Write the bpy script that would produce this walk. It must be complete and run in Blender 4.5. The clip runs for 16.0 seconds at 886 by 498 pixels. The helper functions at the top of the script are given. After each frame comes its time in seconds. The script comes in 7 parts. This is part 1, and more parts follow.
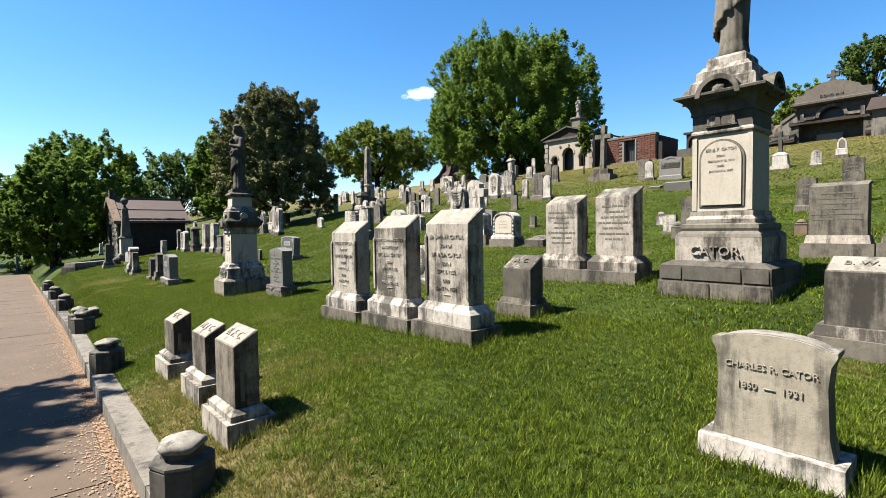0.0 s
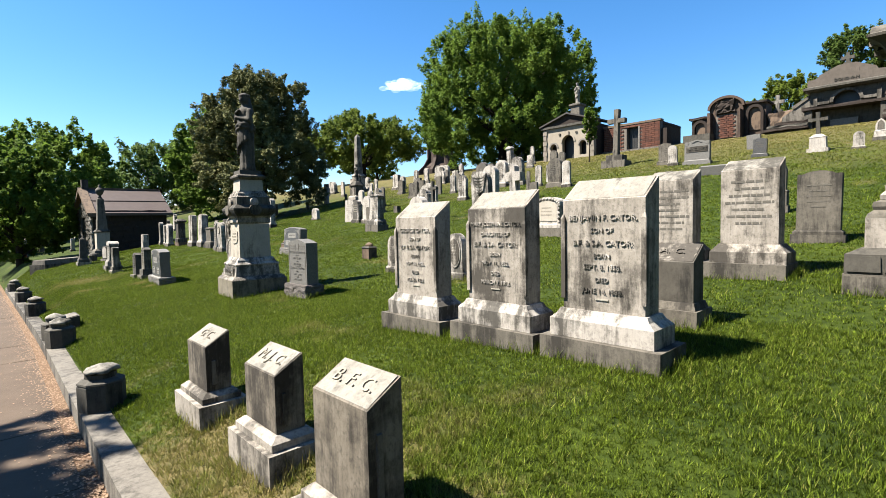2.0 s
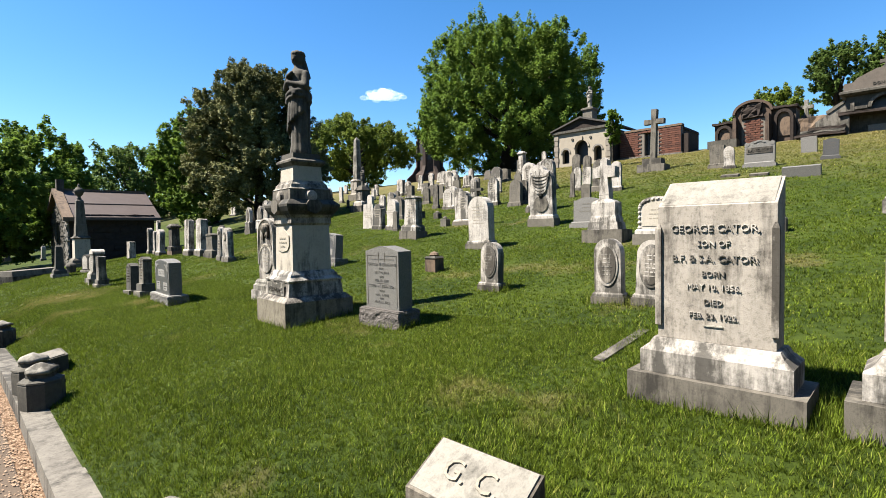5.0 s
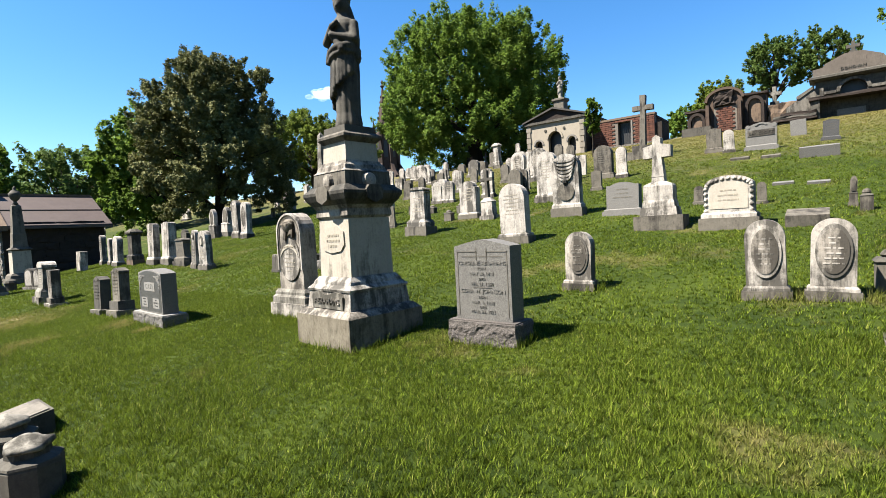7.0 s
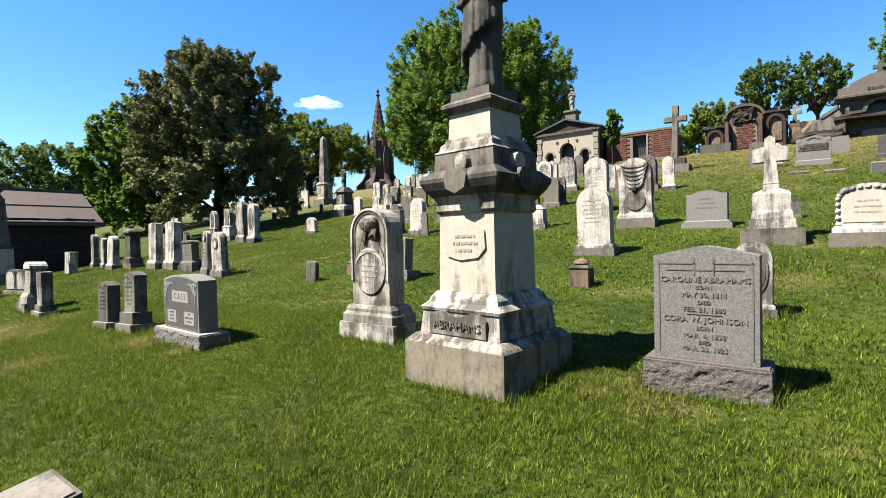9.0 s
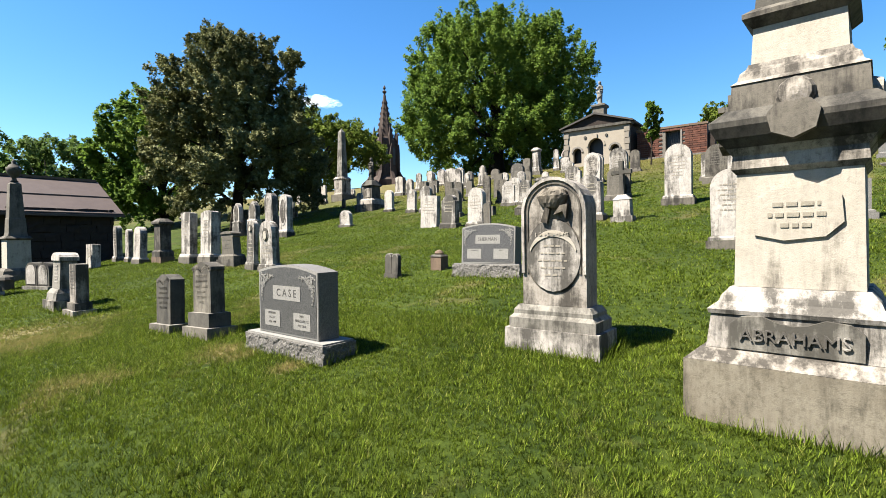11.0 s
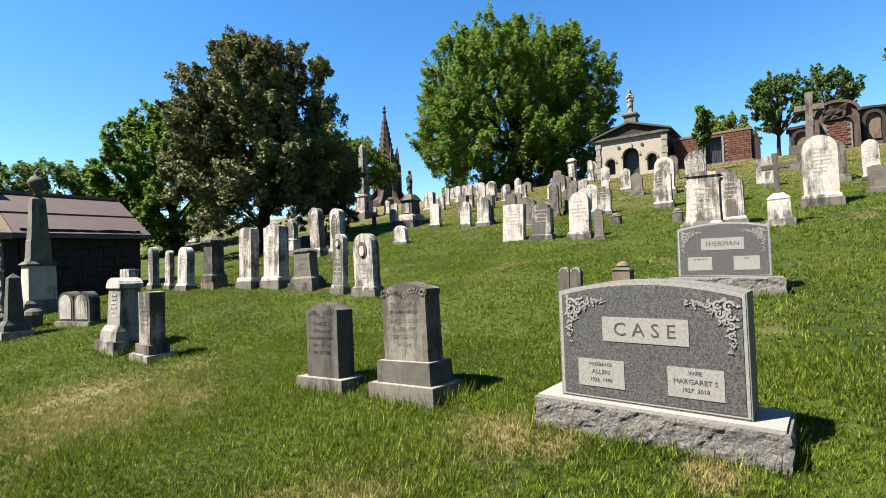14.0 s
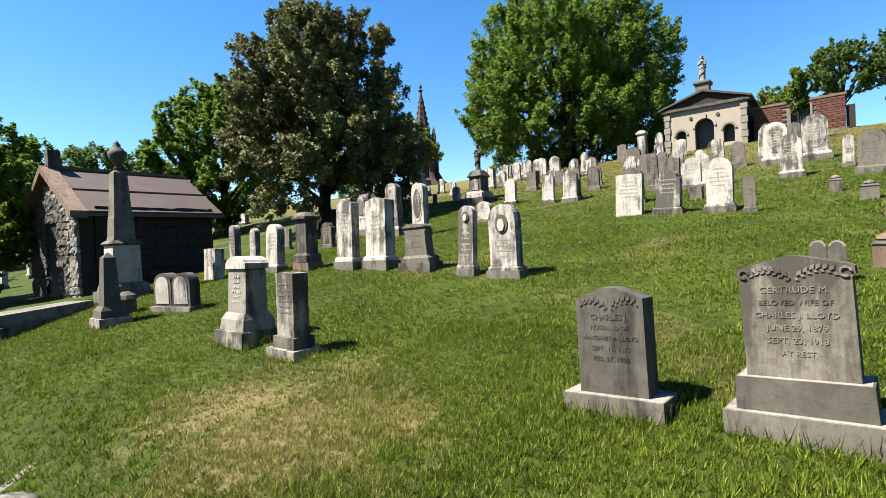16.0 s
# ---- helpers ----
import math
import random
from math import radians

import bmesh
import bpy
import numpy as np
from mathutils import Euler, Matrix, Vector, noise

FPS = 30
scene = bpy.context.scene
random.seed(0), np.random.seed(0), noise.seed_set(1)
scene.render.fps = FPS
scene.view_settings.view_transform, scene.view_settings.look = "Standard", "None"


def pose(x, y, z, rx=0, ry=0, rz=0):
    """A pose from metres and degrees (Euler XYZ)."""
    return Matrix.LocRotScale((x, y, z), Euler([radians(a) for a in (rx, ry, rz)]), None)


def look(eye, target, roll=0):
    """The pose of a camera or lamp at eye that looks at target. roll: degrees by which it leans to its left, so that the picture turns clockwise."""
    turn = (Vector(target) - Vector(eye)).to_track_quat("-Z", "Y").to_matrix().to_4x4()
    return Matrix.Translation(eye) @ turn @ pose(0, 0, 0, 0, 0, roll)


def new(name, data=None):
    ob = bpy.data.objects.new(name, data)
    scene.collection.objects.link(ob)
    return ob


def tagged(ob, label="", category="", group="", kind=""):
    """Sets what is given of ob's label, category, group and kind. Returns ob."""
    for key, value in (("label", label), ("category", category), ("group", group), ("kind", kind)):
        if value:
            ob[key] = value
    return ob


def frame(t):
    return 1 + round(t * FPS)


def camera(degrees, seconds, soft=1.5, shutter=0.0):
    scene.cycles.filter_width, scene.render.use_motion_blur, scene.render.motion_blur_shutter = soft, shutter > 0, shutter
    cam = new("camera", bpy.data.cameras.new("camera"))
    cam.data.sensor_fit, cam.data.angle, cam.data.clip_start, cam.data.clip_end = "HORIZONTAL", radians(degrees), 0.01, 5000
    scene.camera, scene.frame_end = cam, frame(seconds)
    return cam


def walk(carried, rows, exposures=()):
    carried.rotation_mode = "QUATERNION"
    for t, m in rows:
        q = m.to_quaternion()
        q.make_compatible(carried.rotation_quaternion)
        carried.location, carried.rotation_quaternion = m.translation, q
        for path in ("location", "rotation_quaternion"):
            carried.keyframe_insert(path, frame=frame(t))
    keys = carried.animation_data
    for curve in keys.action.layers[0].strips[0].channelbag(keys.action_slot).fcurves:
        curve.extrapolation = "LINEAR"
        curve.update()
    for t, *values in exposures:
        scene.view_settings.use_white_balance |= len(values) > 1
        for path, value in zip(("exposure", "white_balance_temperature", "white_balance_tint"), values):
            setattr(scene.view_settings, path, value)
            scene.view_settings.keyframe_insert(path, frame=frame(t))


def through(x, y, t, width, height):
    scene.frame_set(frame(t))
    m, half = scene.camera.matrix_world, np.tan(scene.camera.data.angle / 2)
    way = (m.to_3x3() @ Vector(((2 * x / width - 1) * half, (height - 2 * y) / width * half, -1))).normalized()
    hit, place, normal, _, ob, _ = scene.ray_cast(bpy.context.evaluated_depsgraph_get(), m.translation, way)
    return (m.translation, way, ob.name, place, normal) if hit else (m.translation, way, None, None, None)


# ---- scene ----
EXPOSURE, SUN_STRENGTH, SKY_STRENGTH = 2.38, 5.0, 0.0485
# ---- the carried camera ----
cam = camera(83.8, 16.0, soft=0.75)
METRES, EYE, TILT, LEAN, TURN = 16.0, 1.6, 0.0, 0.0, -41.3
ROWS = [
    (0.0, 0.0, 0.0, 0.0, -0.03, -2.42, 0.82),
    (0.5, -0.0207, 0.0214, 0.0002, -2.0, -2.37, 1.38),
    (1.0, -0.0381, 0.0455, -0.0018, -2.5, -2.59, 1.47),
    (1.5, -0.0571, 0.07, -0.0041, -2.69, -2.92, 1.12),
    (2.0, -0.0765, 0.0948, -0.0052, -2.43, -3.3, 1.25),
    (2.5, -0.0939, 0.1201, -0.0053, -1.77, -3.45, 2.06),
    (3.0, -0.1166, 0.1432, -0.0065, -1.63, -3.08, 2.76),
    (3.5, -0.1349, 0.1701, -0.009, -1.84, -2.63, 2.59),
    (4.0, -0.1516, 0.1936, -0.0097, -2.77, -2.48, 1.55),
    (6.5, -0.2514, 0.3099, -0.0116, -8.84, -2.31, 2.56),
    (7.0, -0.2745, 0.3321, -0.0127, -10.38, -2.57, 2.96),
    (7.5, -0.2932, 0.3571, -0.0143, -10.9, -2.41, 3.26),
    (8.0, -0.3116, 0.3813, -0.0152, -11.38, -1.68, 3.04),
    (8.5, -0.3299, 0.4065, -0.0154, -11.83, -1.14, 2.15),
    (9.0, -0.3462, 0.4322, -0.0158, -12.16, -1.17, 1.25),
    (9.5, -0.3686, 0.4558, -0.017, -12.35, -1.26, 0.5),
    (10.0, -0.3869, 0.4813, -0.0199, -11.73, -1.46, 0.37),
    (12.5, -0.4898, 0.6018, -0.0257, -14.32, -0.06, 2.06),
    (13.0, -0.5076, 0.6252, -0.0251, -14.57, 0.42, 2.36),
    (13.5, -0.5295, 0.6487, -0.0253, -14.36, 0.98, 2.48),
    (14.0, -0.5475, 0.6744, -0.028, -13.43, 1.21, 2.23),
    (14.5, -0.569, 0.6974, -0.0291, -12.59, 0.81, 2.09),
    (15.0, -0.5906, 0.7219, -0.0299, -11.71, 0.23, 2.35),
    (15.5, -0.6095, 0.748, -0.0299, -10.74, -0.29, 2.54),
    (16.0, -0.6332, 0.7698, -0.0294, -10.1, -0.73, 2.48),
]
walk(cam, [(t, pose(0, 0, EYE, TILT, LEAN, TURN) @ pose(METRES * x, METRES * y, METRES * z, 90 + pitch, roll, yaw)) for t, x, y, z, yaw, pitch, roll in ROWS],
     exposures=[(0.0, EXPOSURE - 0.20), (3.0, EXPOSURE - 0.13), (4.0, EXPOSURE - 0.22), (7.0, EXPOSURE - 0.07), (16.0, EXPOSURE - 0.05)])

# ---- daylight ----
SUN = Vector((-0.52, 0.44, 1.0)).normalized()
world = bpy.data.worlds.new("sky")
scene.world = world
world.use_nodes = True
wn = world.node_tree
sky = wn.nodes.new("ShaderNodeTexSky")
sky.sky_type = "NISHITA"
sky.sun_disc = False
sky.sun_elevation = math.asin(SUN.z)
sky.sun_rotation = math.atan2(SUN.x, SUN.y)
sky.altitude = 0
sky.air_density, sky.dust_density, sky.ozone_density = 1.0, 0.2, 4.0
deep = wn.nodes.new("ShaderNodeHueSaturation")
deep.inputs["Saturation"].default_value = 1.27
wn.links.new(sky.outputs[0], deep.inputs["Color"])
wn.links.new(deep.outputs[0], wn.nodes["Background"].inputs[0])
wn.nodes["Background"].inputs[1].default_value = SKY_STRENGTH
lamp = bpy.data.lights.new("sun", "SUN")
lamp.energy, lamp.angle, lamp.color = SUN_STRENGTH, radians(0.53), (1.0, 0.935, 0.83)
sun = new("sun", lamp)
sun.matrix_world = look(SUN * 60, (0, 0, 0))

# ---- materials ----


class Nodes:
    """A short way to write a node material."""

    def __init__(self, name, rough=0.8, spec=0.3, metal=0.0):
        self.m = bpy.data.materials.new(name)
        self.m.use_nodes = True
        self.t = self.m.node_tree
        self.b = self.t.nodes["Principled BSDF"]
        self.b.inputs["Roughness"].default_value = rough
        self.b.inputs["Specular IOR Level"].default_value = spec
        self.b.inputs["Metallic"].default_value = metal
        self.place = self.t.nodes.new("ShaderNodeNewGeometry").outputs["Position"]
        self.each = self.t.nodes.new("ShaderNodeObjectInfo").outputs["Random"]

    def scaled(self, v, shift=None):
        n = self.t.nodes.new("ShaderNodeMapping")
        n.inputs["Scale"].default_value = v
        self.t.links.new(self.place, n.inputs["Vector"])
        if shift is not None:
            self.t.links.new(shift, n.inputs["Location"])
        return n.outputs[0]

    def noise(self, scale, detail=5, rough=0.55, vector=None):
        n = self.t.nodes.new("ShaderNodeTexNoise")
        n.inputs["Scale"].default_value, n.inputs["Detail"].default_value, n.inputs["Roughness"].default_value = scale, detail, rough
        self.t.links.new(self.place if vector is None else vector, n.inputs["Vector"])
        return n.outputs["Fac"]

    def ramp(self, fac, a, b, lo=0.0, hi=1.0):
        n = self.t.nodes.new("ShaderNodeMapRange")
        n.inputs["From Min"].default_value, n.inputs["From Max"].default_value = a, b
        n.inputs["To Min"].default_value, n.inputs["To Max"].default_value = lo, hi
        self.t.links.new(fac, n.inputs["Value"])
        return n.outputs[0]

    def sum(self, a, b, op="ADD"):
        n = self.t.nodes.new("ShaderNodeMath")
        n.operation = op
        for i, v in enumerate((a, b)):
            if isinstance(v, (int, float)):
                n.inputs[i].default_value = v
            else:
                self.t.links.new(v, n.inputs[i])
        return n.outputs[0]

    def mix(self, fac, a, b):
        n = self.t.nodes.new("ShaderNodeMix")
        n.data_type = "RGBA"
        for s, v in ((n.inputs[0], fac), (n.inputs[6], a), (n.inputs[7], b)):
            if isinstance(v, tuple):
                s.default_value = (*v, 1)
            elif isinstance(v, (int, float)):
                s.default_value = v
            else:
                self.t.links.new(v, s)
        return n.outputs[2]

    def done(self, colour, bump=None, strength=0.3, size=0.01):
        if isinstance(colour, tuple):
            self.b.inputs["Base Color"].default_value = (*colour, 1)
        else:
            self.t.links.new(colour, self.b.inputs["Base Color"])
        if bump is not None:
            n = self.t.nodes.new("ShaderNodeBump")
            n.inputs["Strength"].default_value, n.inputs["Distance"].default_value = strength, size
            self.t.links.new(bump, n.inputs["Height"])
            self.t.links.new(n.outputs[0], self.b.inputs["Normal"])
        return self.m


def weathered(name, light, mid, stain, amount=0.5, grain=90, rough=0.85, bump=0.35):
    """Old cut stone: mottled, with dark runs down its faces and blotches of lichen."""
    n = Nodes(name, rough, 0.25)
    mottle = n.ramp(n.noise(5.0, 8, 0.65), 0.3, 0.7)
    runs = n.noise(1.0, 8, 0.7, n.scaled((7.0, 7.0, 0.9)))
    streak = n.noise(1.0, 6, 0.7, n.scaled((24.0, 24.0, 3.2)))
    blot = n.noise(1.9, 10, 0.72)
    dirt = n.sum(n.sum(runs, blot), n.ramp(n.each, 0, 1, -0.1, 0.1))
    dirt = n.ramp(dirt, 1.22 - 0.34 * amount, 1.40 - 0.34 * amount, 0, 0.88)
    fine = n.noise(grain * 1.8, 5, 0.7)
    col = n.mix(mottle, light, mid)
    col = n.mix(n.ramp(fine, 0.5, 0.75, 0, 0.28), col, stain)
    col = n.mix(n.ramp(streak, 0.46, 0.72, 0, 0.10 + 0.28 * amount), col, stain)
    col = n.mix(n.ramp(n.noise(34, 7, 0.75), 0.5, 0.66, 0, 0.1 + 0.4 * amount), col, stain)
    col = n.mix(dirt, col, stain)
    return n.done(col, n.sum(fine, n.noise(14, 7, 0.65)), bump, 0.005)


MARBLE = weathered("weathered_marble", (0.282, 0.253, 0.218), (0.186, 0.165, 0.139), (0.0181, 0.0154, 0.0118), 0.92)
HILL_MARBLE = weathered("sunbleached_marble", (0.36, 0.331, 0.297), (0.245, 0.222, 0.194), (0.0249, 0.0226, 0.0185), 0.82)
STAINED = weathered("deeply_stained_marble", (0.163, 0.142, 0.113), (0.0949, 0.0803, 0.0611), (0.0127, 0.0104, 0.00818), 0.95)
CREAM = weathered("cleaner_marble", (0.305, 0.274, 0.23), (0.252, 0.226, 0.185), (0.0502, 0.0435, 0.0335), 0.25)
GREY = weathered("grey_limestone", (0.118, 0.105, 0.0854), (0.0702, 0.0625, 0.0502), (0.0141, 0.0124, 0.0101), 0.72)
# DARK also colours in shade: great monument's frieze, lower mausoleum's gable.
DARK = weathered("blackened_and_shaded_stone", (0.0737, 0.067, 0.0552), (0.0369, 0.0335, 0.0274), (0.00934, 0.00869, 0.00737), 0.55)
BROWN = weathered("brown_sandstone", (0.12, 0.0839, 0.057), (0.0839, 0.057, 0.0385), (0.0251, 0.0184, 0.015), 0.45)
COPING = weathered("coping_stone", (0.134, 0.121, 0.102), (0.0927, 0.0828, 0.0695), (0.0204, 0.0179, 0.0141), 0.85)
WHITE = weathered("pale_stone", (0.186, 0.174, 0.15), (0.142, 0.13, 0.111), (0.0297, 0.027, 0.0216), 0.68)


TABLET = weathered("lichened_tablet_stone", (0.226, 0.204, 0.163), (0.172, 0.152, 0.12), (0.0453, 0.0407, 0.0317), 0.5)


def granite(name, a, b, c, rough=0.5, split=False):
    n = Nodes(name, rough, 0.4)
    spark = n.noise(105, 3, 0.85)
    cloud = n.noise(40, 4)
    col = n.mix(n.ramp(spark, 0.43, 0.57), a, b)
    col = n.mix(n.ramp(cloud, 0.55, 0.75, 0, 0.5), col, c)
    if split:
        return n.done(col, n.sum(n.noise(45, 6, 0.75), n.noise(16, 4)), 1.0, 0.022)
    return n.done(col, spark, 0.12, 0.002)


GRANITE = granite("grey_granite", (0.0554, 0.052, 0.0472), (0.12, 0.114, 0.104), (0.0796, 0.0745, 0.0675), 0.65)
DARK_GRANITE = granite("dark_granite", (0.0174, 0.0169, 0.0169), (0.0699, 0.0675, 0.065), (0.0337, 0.0328, 0.0318), 0.45)
PALE_GRANITE = granite("pale_sawn_granite", (0.12, 0.115, 0.104), (0.169, 0.161, 0.147), (0.106, 0.101, 0.0912), 0.75)
PINK_GRANITE = granite("split_granite", (0.0487, 0.0412, 0.0371), (0.0971, 0.0854, 0.0774), (0.0342, 0.0285, 0.0257), 0.85, True)
SPLIT_GREY = granite("split_grey_granite", (0.0723, 0.0669, 0.0602), (0.133, 0.123, 0.111), (0.041, 0.0376, 0.0337), 0.9, True)


def simple(name, a, b, scale=8.0, rough=0.8, spec=0.3, bump=0.3, size=0.01, metal=0.0):
    n = Nodes(name, rough, spec, metal)
    f = n.noise(scale, 7, 0.65)
    g = n.noise(scale * 9, 4)
    col = n.mix(n.ramp(f, 0.3, 0.7), a, b)
    col = n.mix(n.ramp(g, 0.4, 0.8, 0, 0.35), col, tuple(v * 0.55 for v in a))
    return n.done(col, n.sum(f, g), bump, size)


LETTER = simple("cut_letters_in_shadow", (0.067, 0.0602, 0.0502), (0.0934, 0.0854, 0.0702), 20)
FAINT = simple("worn_shallow_letters", (0.21, 0.188, 0.149), (0.164, 0.142, 0.112), 20)
INK = simple("dark_cut_letters", (0.0301, 0.0285, 0.0268), (0.0435, 0.0402, 0.0369), 20)
PALE_LETTER = simple("raised_letters", (0.241, 0.225, 0.191), (0.194, 0.177, 0.147), 20)
ROOF = simple("brown_standing_seam_roof", (0.043, 0.029, 0.024), (0.060, 0.043, 0.036), 3.0, 0.6, 0.35, 0.1)
SLATE = simple("dark_slate_roof", (0.0234, 0.0201, 0.0184), (0.0369, 0.0318, 0.0268), 6.0, 0.7)
IRON = simple("black_iron", (0.0068, 0.0068, 0.0068), (0.0113, 0.0106, 0.00978), 30, 0.5, 0.5, 0.1)
STUCCO = simple("warm_pale_stucco", (0.221, 0.191, 0.15), (0.188, 0.161, 0.124), 3.0)
MORTAR = simple("lime_mortar", (0.12, 0.104, 0.0869), (0.0934, 0.0803, 0.067), 12.0, 0.95)
# EARTH_STONE also holds the shade of the lower mausoleum's walls.
EARTH_STONE = simple("dark_rubble_and_shaded_stone", (0.0304, 0.0229, 0.019), (0.0185, 0.0138, 0.0117), 6.0, 0.95, 0.2, 0.6, 0.02)
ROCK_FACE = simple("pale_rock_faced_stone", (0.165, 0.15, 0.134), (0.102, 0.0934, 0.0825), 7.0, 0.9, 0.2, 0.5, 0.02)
BARK = simple("grey_bark", (0.0335, 0.0268, 0.0201), (0.0184, 0.015, 0.012), 9.0, 0.95, 0.1, 0.8, 0.03)
RED_PLASTIC = simple("red_plastic", (0.184, 0.0167, 0.0101), (0.15, 0.0134, 0.0101), 9.0, 0.5)
CLOUD = Nodes("glowing_white_vapour", 1.0, 0.0)
CLOUD.b.inputs["Alpha"].default_value = 0.05
# Emission makes the vapour glow, in place of sunlight on the cloud.
CLOUD.b.inputs["Emission Color"].default_value = (0.9, 0.95, 1.0, 1)
CLOUD.b.inputs["Emission Strength"].default_value = 0.5
CLOUD = CLOUD.done((0.95, 0.95, 0.95))


WORN = [(2.25, 18.6, 0.9), (2.35, 19.4, 0.75), (1.9, 15.6, 0.4), (2.6, 18.0, 0.3), (1.0, 4.3, 0.85), (0.98, 5.3, 0.8), (0.95, 3.4, 0.75), (0.88, 2.5, 0.6), (2.85, 15.2, 0.3), (2.85, 14.9, 0.16), (2.85, 14.2, 0.16)]


def lawn_colour(n, dark, light):
    """Mown grass with paler mown drifts and strawy worn patches."""
    drift = n.noise(0.9, 6, 0.6)
    fine = n.noise(11, 5, 0.6)
    patch = n.sum(n.noise(0.75, 4, 0.55), n.ramp(n.noise(4.5, 6, 0.7), 0, 1, -0.16, 0.16))
    col = n.mix(n.ramp(n.sum(drift, fine), 0.84, 1.16), dark, light)
    dry = n.ramp(patch, 0.59, 0.72, 0, 0.42)
    for px, py, r in WORN:
        near = n.t.nodes.new("ShaderNodeVectorMath")
        near.operation = "DISTANCE"
        near.inputs[1].default_value = (px, py, 0.0)
        flat = n.scaled((1, 1, 0))
        n.t.links.new(flat, near.inputs[0])
        ragged_edge = n.sum(near.outputs["Value"], n.sum(n.ramp(n.noise(3.2, 7, 0.75), 0.2, 0.8, -r, r), n.ramp(n.noise(17, 6, 0.8), 0.25, 0.75, -r * 0.8, r * 0.8)))
        dry = n.sum(dry, n.ramp(ragged_edge, r * 0.2, r * 1.1, 0.8, 0.0), "MAXIMUM")
    dry = n.sum(dry, n.ramp(n.noise(26, 5, 0.75), 0.36, 0.54, 0.5, 1.0), "MULTIPLY")
    axes = n.t.nodes.new("ShaderNodeSeparateXYZ")
    n.t.links.new(n.place, axes.inputs[0])
    dry = n.sum(dry, n.ramp(n.sum(axes.outputs[0], n.ramp(n.sum(n.noise(0.35, 4), n.noise(2.6, 6, 0.7)), 0.4, 1.6, -11, 11)), 14, 30, 0, 0.55))
    return col, dry


def lawn(name, dark, light, straw, spec, blades):
    n = Nodes(name, 0.55 if blades else 0.9, spec)
    col, dry = lawn_colour(n, dark, light)
    if blades:
        each = n.t.nodes.new("ShaderNodeNewGeometry").outputs["Random Per Island"]
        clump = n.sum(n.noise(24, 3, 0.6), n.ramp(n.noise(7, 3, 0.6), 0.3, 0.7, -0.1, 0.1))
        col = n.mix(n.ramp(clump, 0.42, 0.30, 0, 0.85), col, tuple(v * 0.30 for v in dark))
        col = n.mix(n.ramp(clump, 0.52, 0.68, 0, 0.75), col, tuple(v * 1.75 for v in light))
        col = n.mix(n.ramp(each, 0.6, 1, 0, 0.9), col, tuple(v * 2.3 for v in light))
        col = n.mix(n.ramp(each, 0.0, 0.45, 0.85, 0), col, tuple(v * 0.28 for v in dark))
        dry = n.sum(dry, n.ramp(each, 0.90, 1.0, 0, 0.5))
    col = n.mix(dry, col, straw)
    n.done(col, n.noise(40, 6, 0.7), 0.7, 0.03)
    if blades:
        back = n.t.nodes.new("ShaderNodeBsdfTranslucent")
        n.t.links.new(n.mix(0.5, col, tuple(v * 2.0 for v in light)), back.inputs[0])
        mixed = n.t.nodes.new("ShaderNodeMixShader")
        mixed.inputs[0].default_value = 0.28
        n.t.links.new(n.b.outputs[0], mixed.inputs[1])
        n.t.links.new(back.outputs[0], mixed.inputs[2])
        n.t.links.new(mixed.outputs[0], n.t.nodes["Material Output"].inputs[0])
    return n.m


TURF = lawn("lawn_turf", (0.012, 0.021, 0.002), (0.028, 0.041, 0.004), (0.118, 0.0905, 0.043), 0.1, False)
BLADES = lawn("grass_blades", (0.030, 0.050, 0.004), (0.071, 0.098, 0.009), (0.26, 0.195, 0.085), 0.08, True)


def leaves(name, a, b, through=0.35):
    n = Nodes(name, 0.75, 0.12)
    each = n.t.nodes.new("ShaderNodeNewGeometry").outputs["Random Per Island"]
    col = n.mix(n.sum(n.ramp(n.noise(0.55, 4), 0.3, 0.7, 0, 0.6), n.ramp(each, 0, 1, 0, 0.5)), a, b)
    n.done(col)
    n.b.inputs["Transmission Weight"].default_value = 0.0
    back = n.t.nodes.new("ShaderNodeBsdfTranslucent")
    n.t.links.new(col, back.inputs[0])
    mixed = n.t.nodes.new("ShaderNodeMixShader")
    mixed.inputs[0].default_value = through
    n.t.links.new(n.b.outputs[0], mixed.inputs[1])
    n.t.links.new(back.outputs[0], mixed.inputs[2])
    n.t.links.new(mixed.outputs[0], n.t.nodes["Material Output"].inputs[0])
    return n.m


LEAF = leaves("spring_green_leaves", (0.0521, 0.0943, 0.0143), (0.126, 0.187, 0.0285), 0.43)
LEAF_LIME = leaves("yellow_green_leaves", (0.0544, 0.0873, 0.0132), (0.127, 0.159, 0.0242), 0.42)
LEAF_DARK = leaves("dark_bronze_green_leaves", (0.0173, 0.0255, 0.00815), (0.194, 0.194, 0.0796), 0.16)
LEAF_FAR = leaves("far_green_leaves", (0.0476, 0.082, 0.017), (0.0884, 0.13, 0.0307), 0.4)
LEAF_YOUNG = leaves("bright_young_leaves", (0.0631, 0.11, 0.0126), (0.101, 0.143, 0.021))

n = Nodes("worn_concrete_path", 0.9, 0.2)
PATHTOP = n.done(n.mix(n.ramp(n.noise(120, 4, 0.8), 0.60, 0.72, 0, 0.7), n.mix(n.ramp(n.noise(1.6, 8, 0.7), 0.3, 0.7), (0.0762, 0.0556, 0.0394), (0.0517, 0.0372, 0.0266)), (0.125, 0.0978, 0.0732)), n.noise(130, 4, 0.7), 0.5, 0.006)
n = Nodes("fallen_petals_and_leaf_litter", 0.9, 0.1)
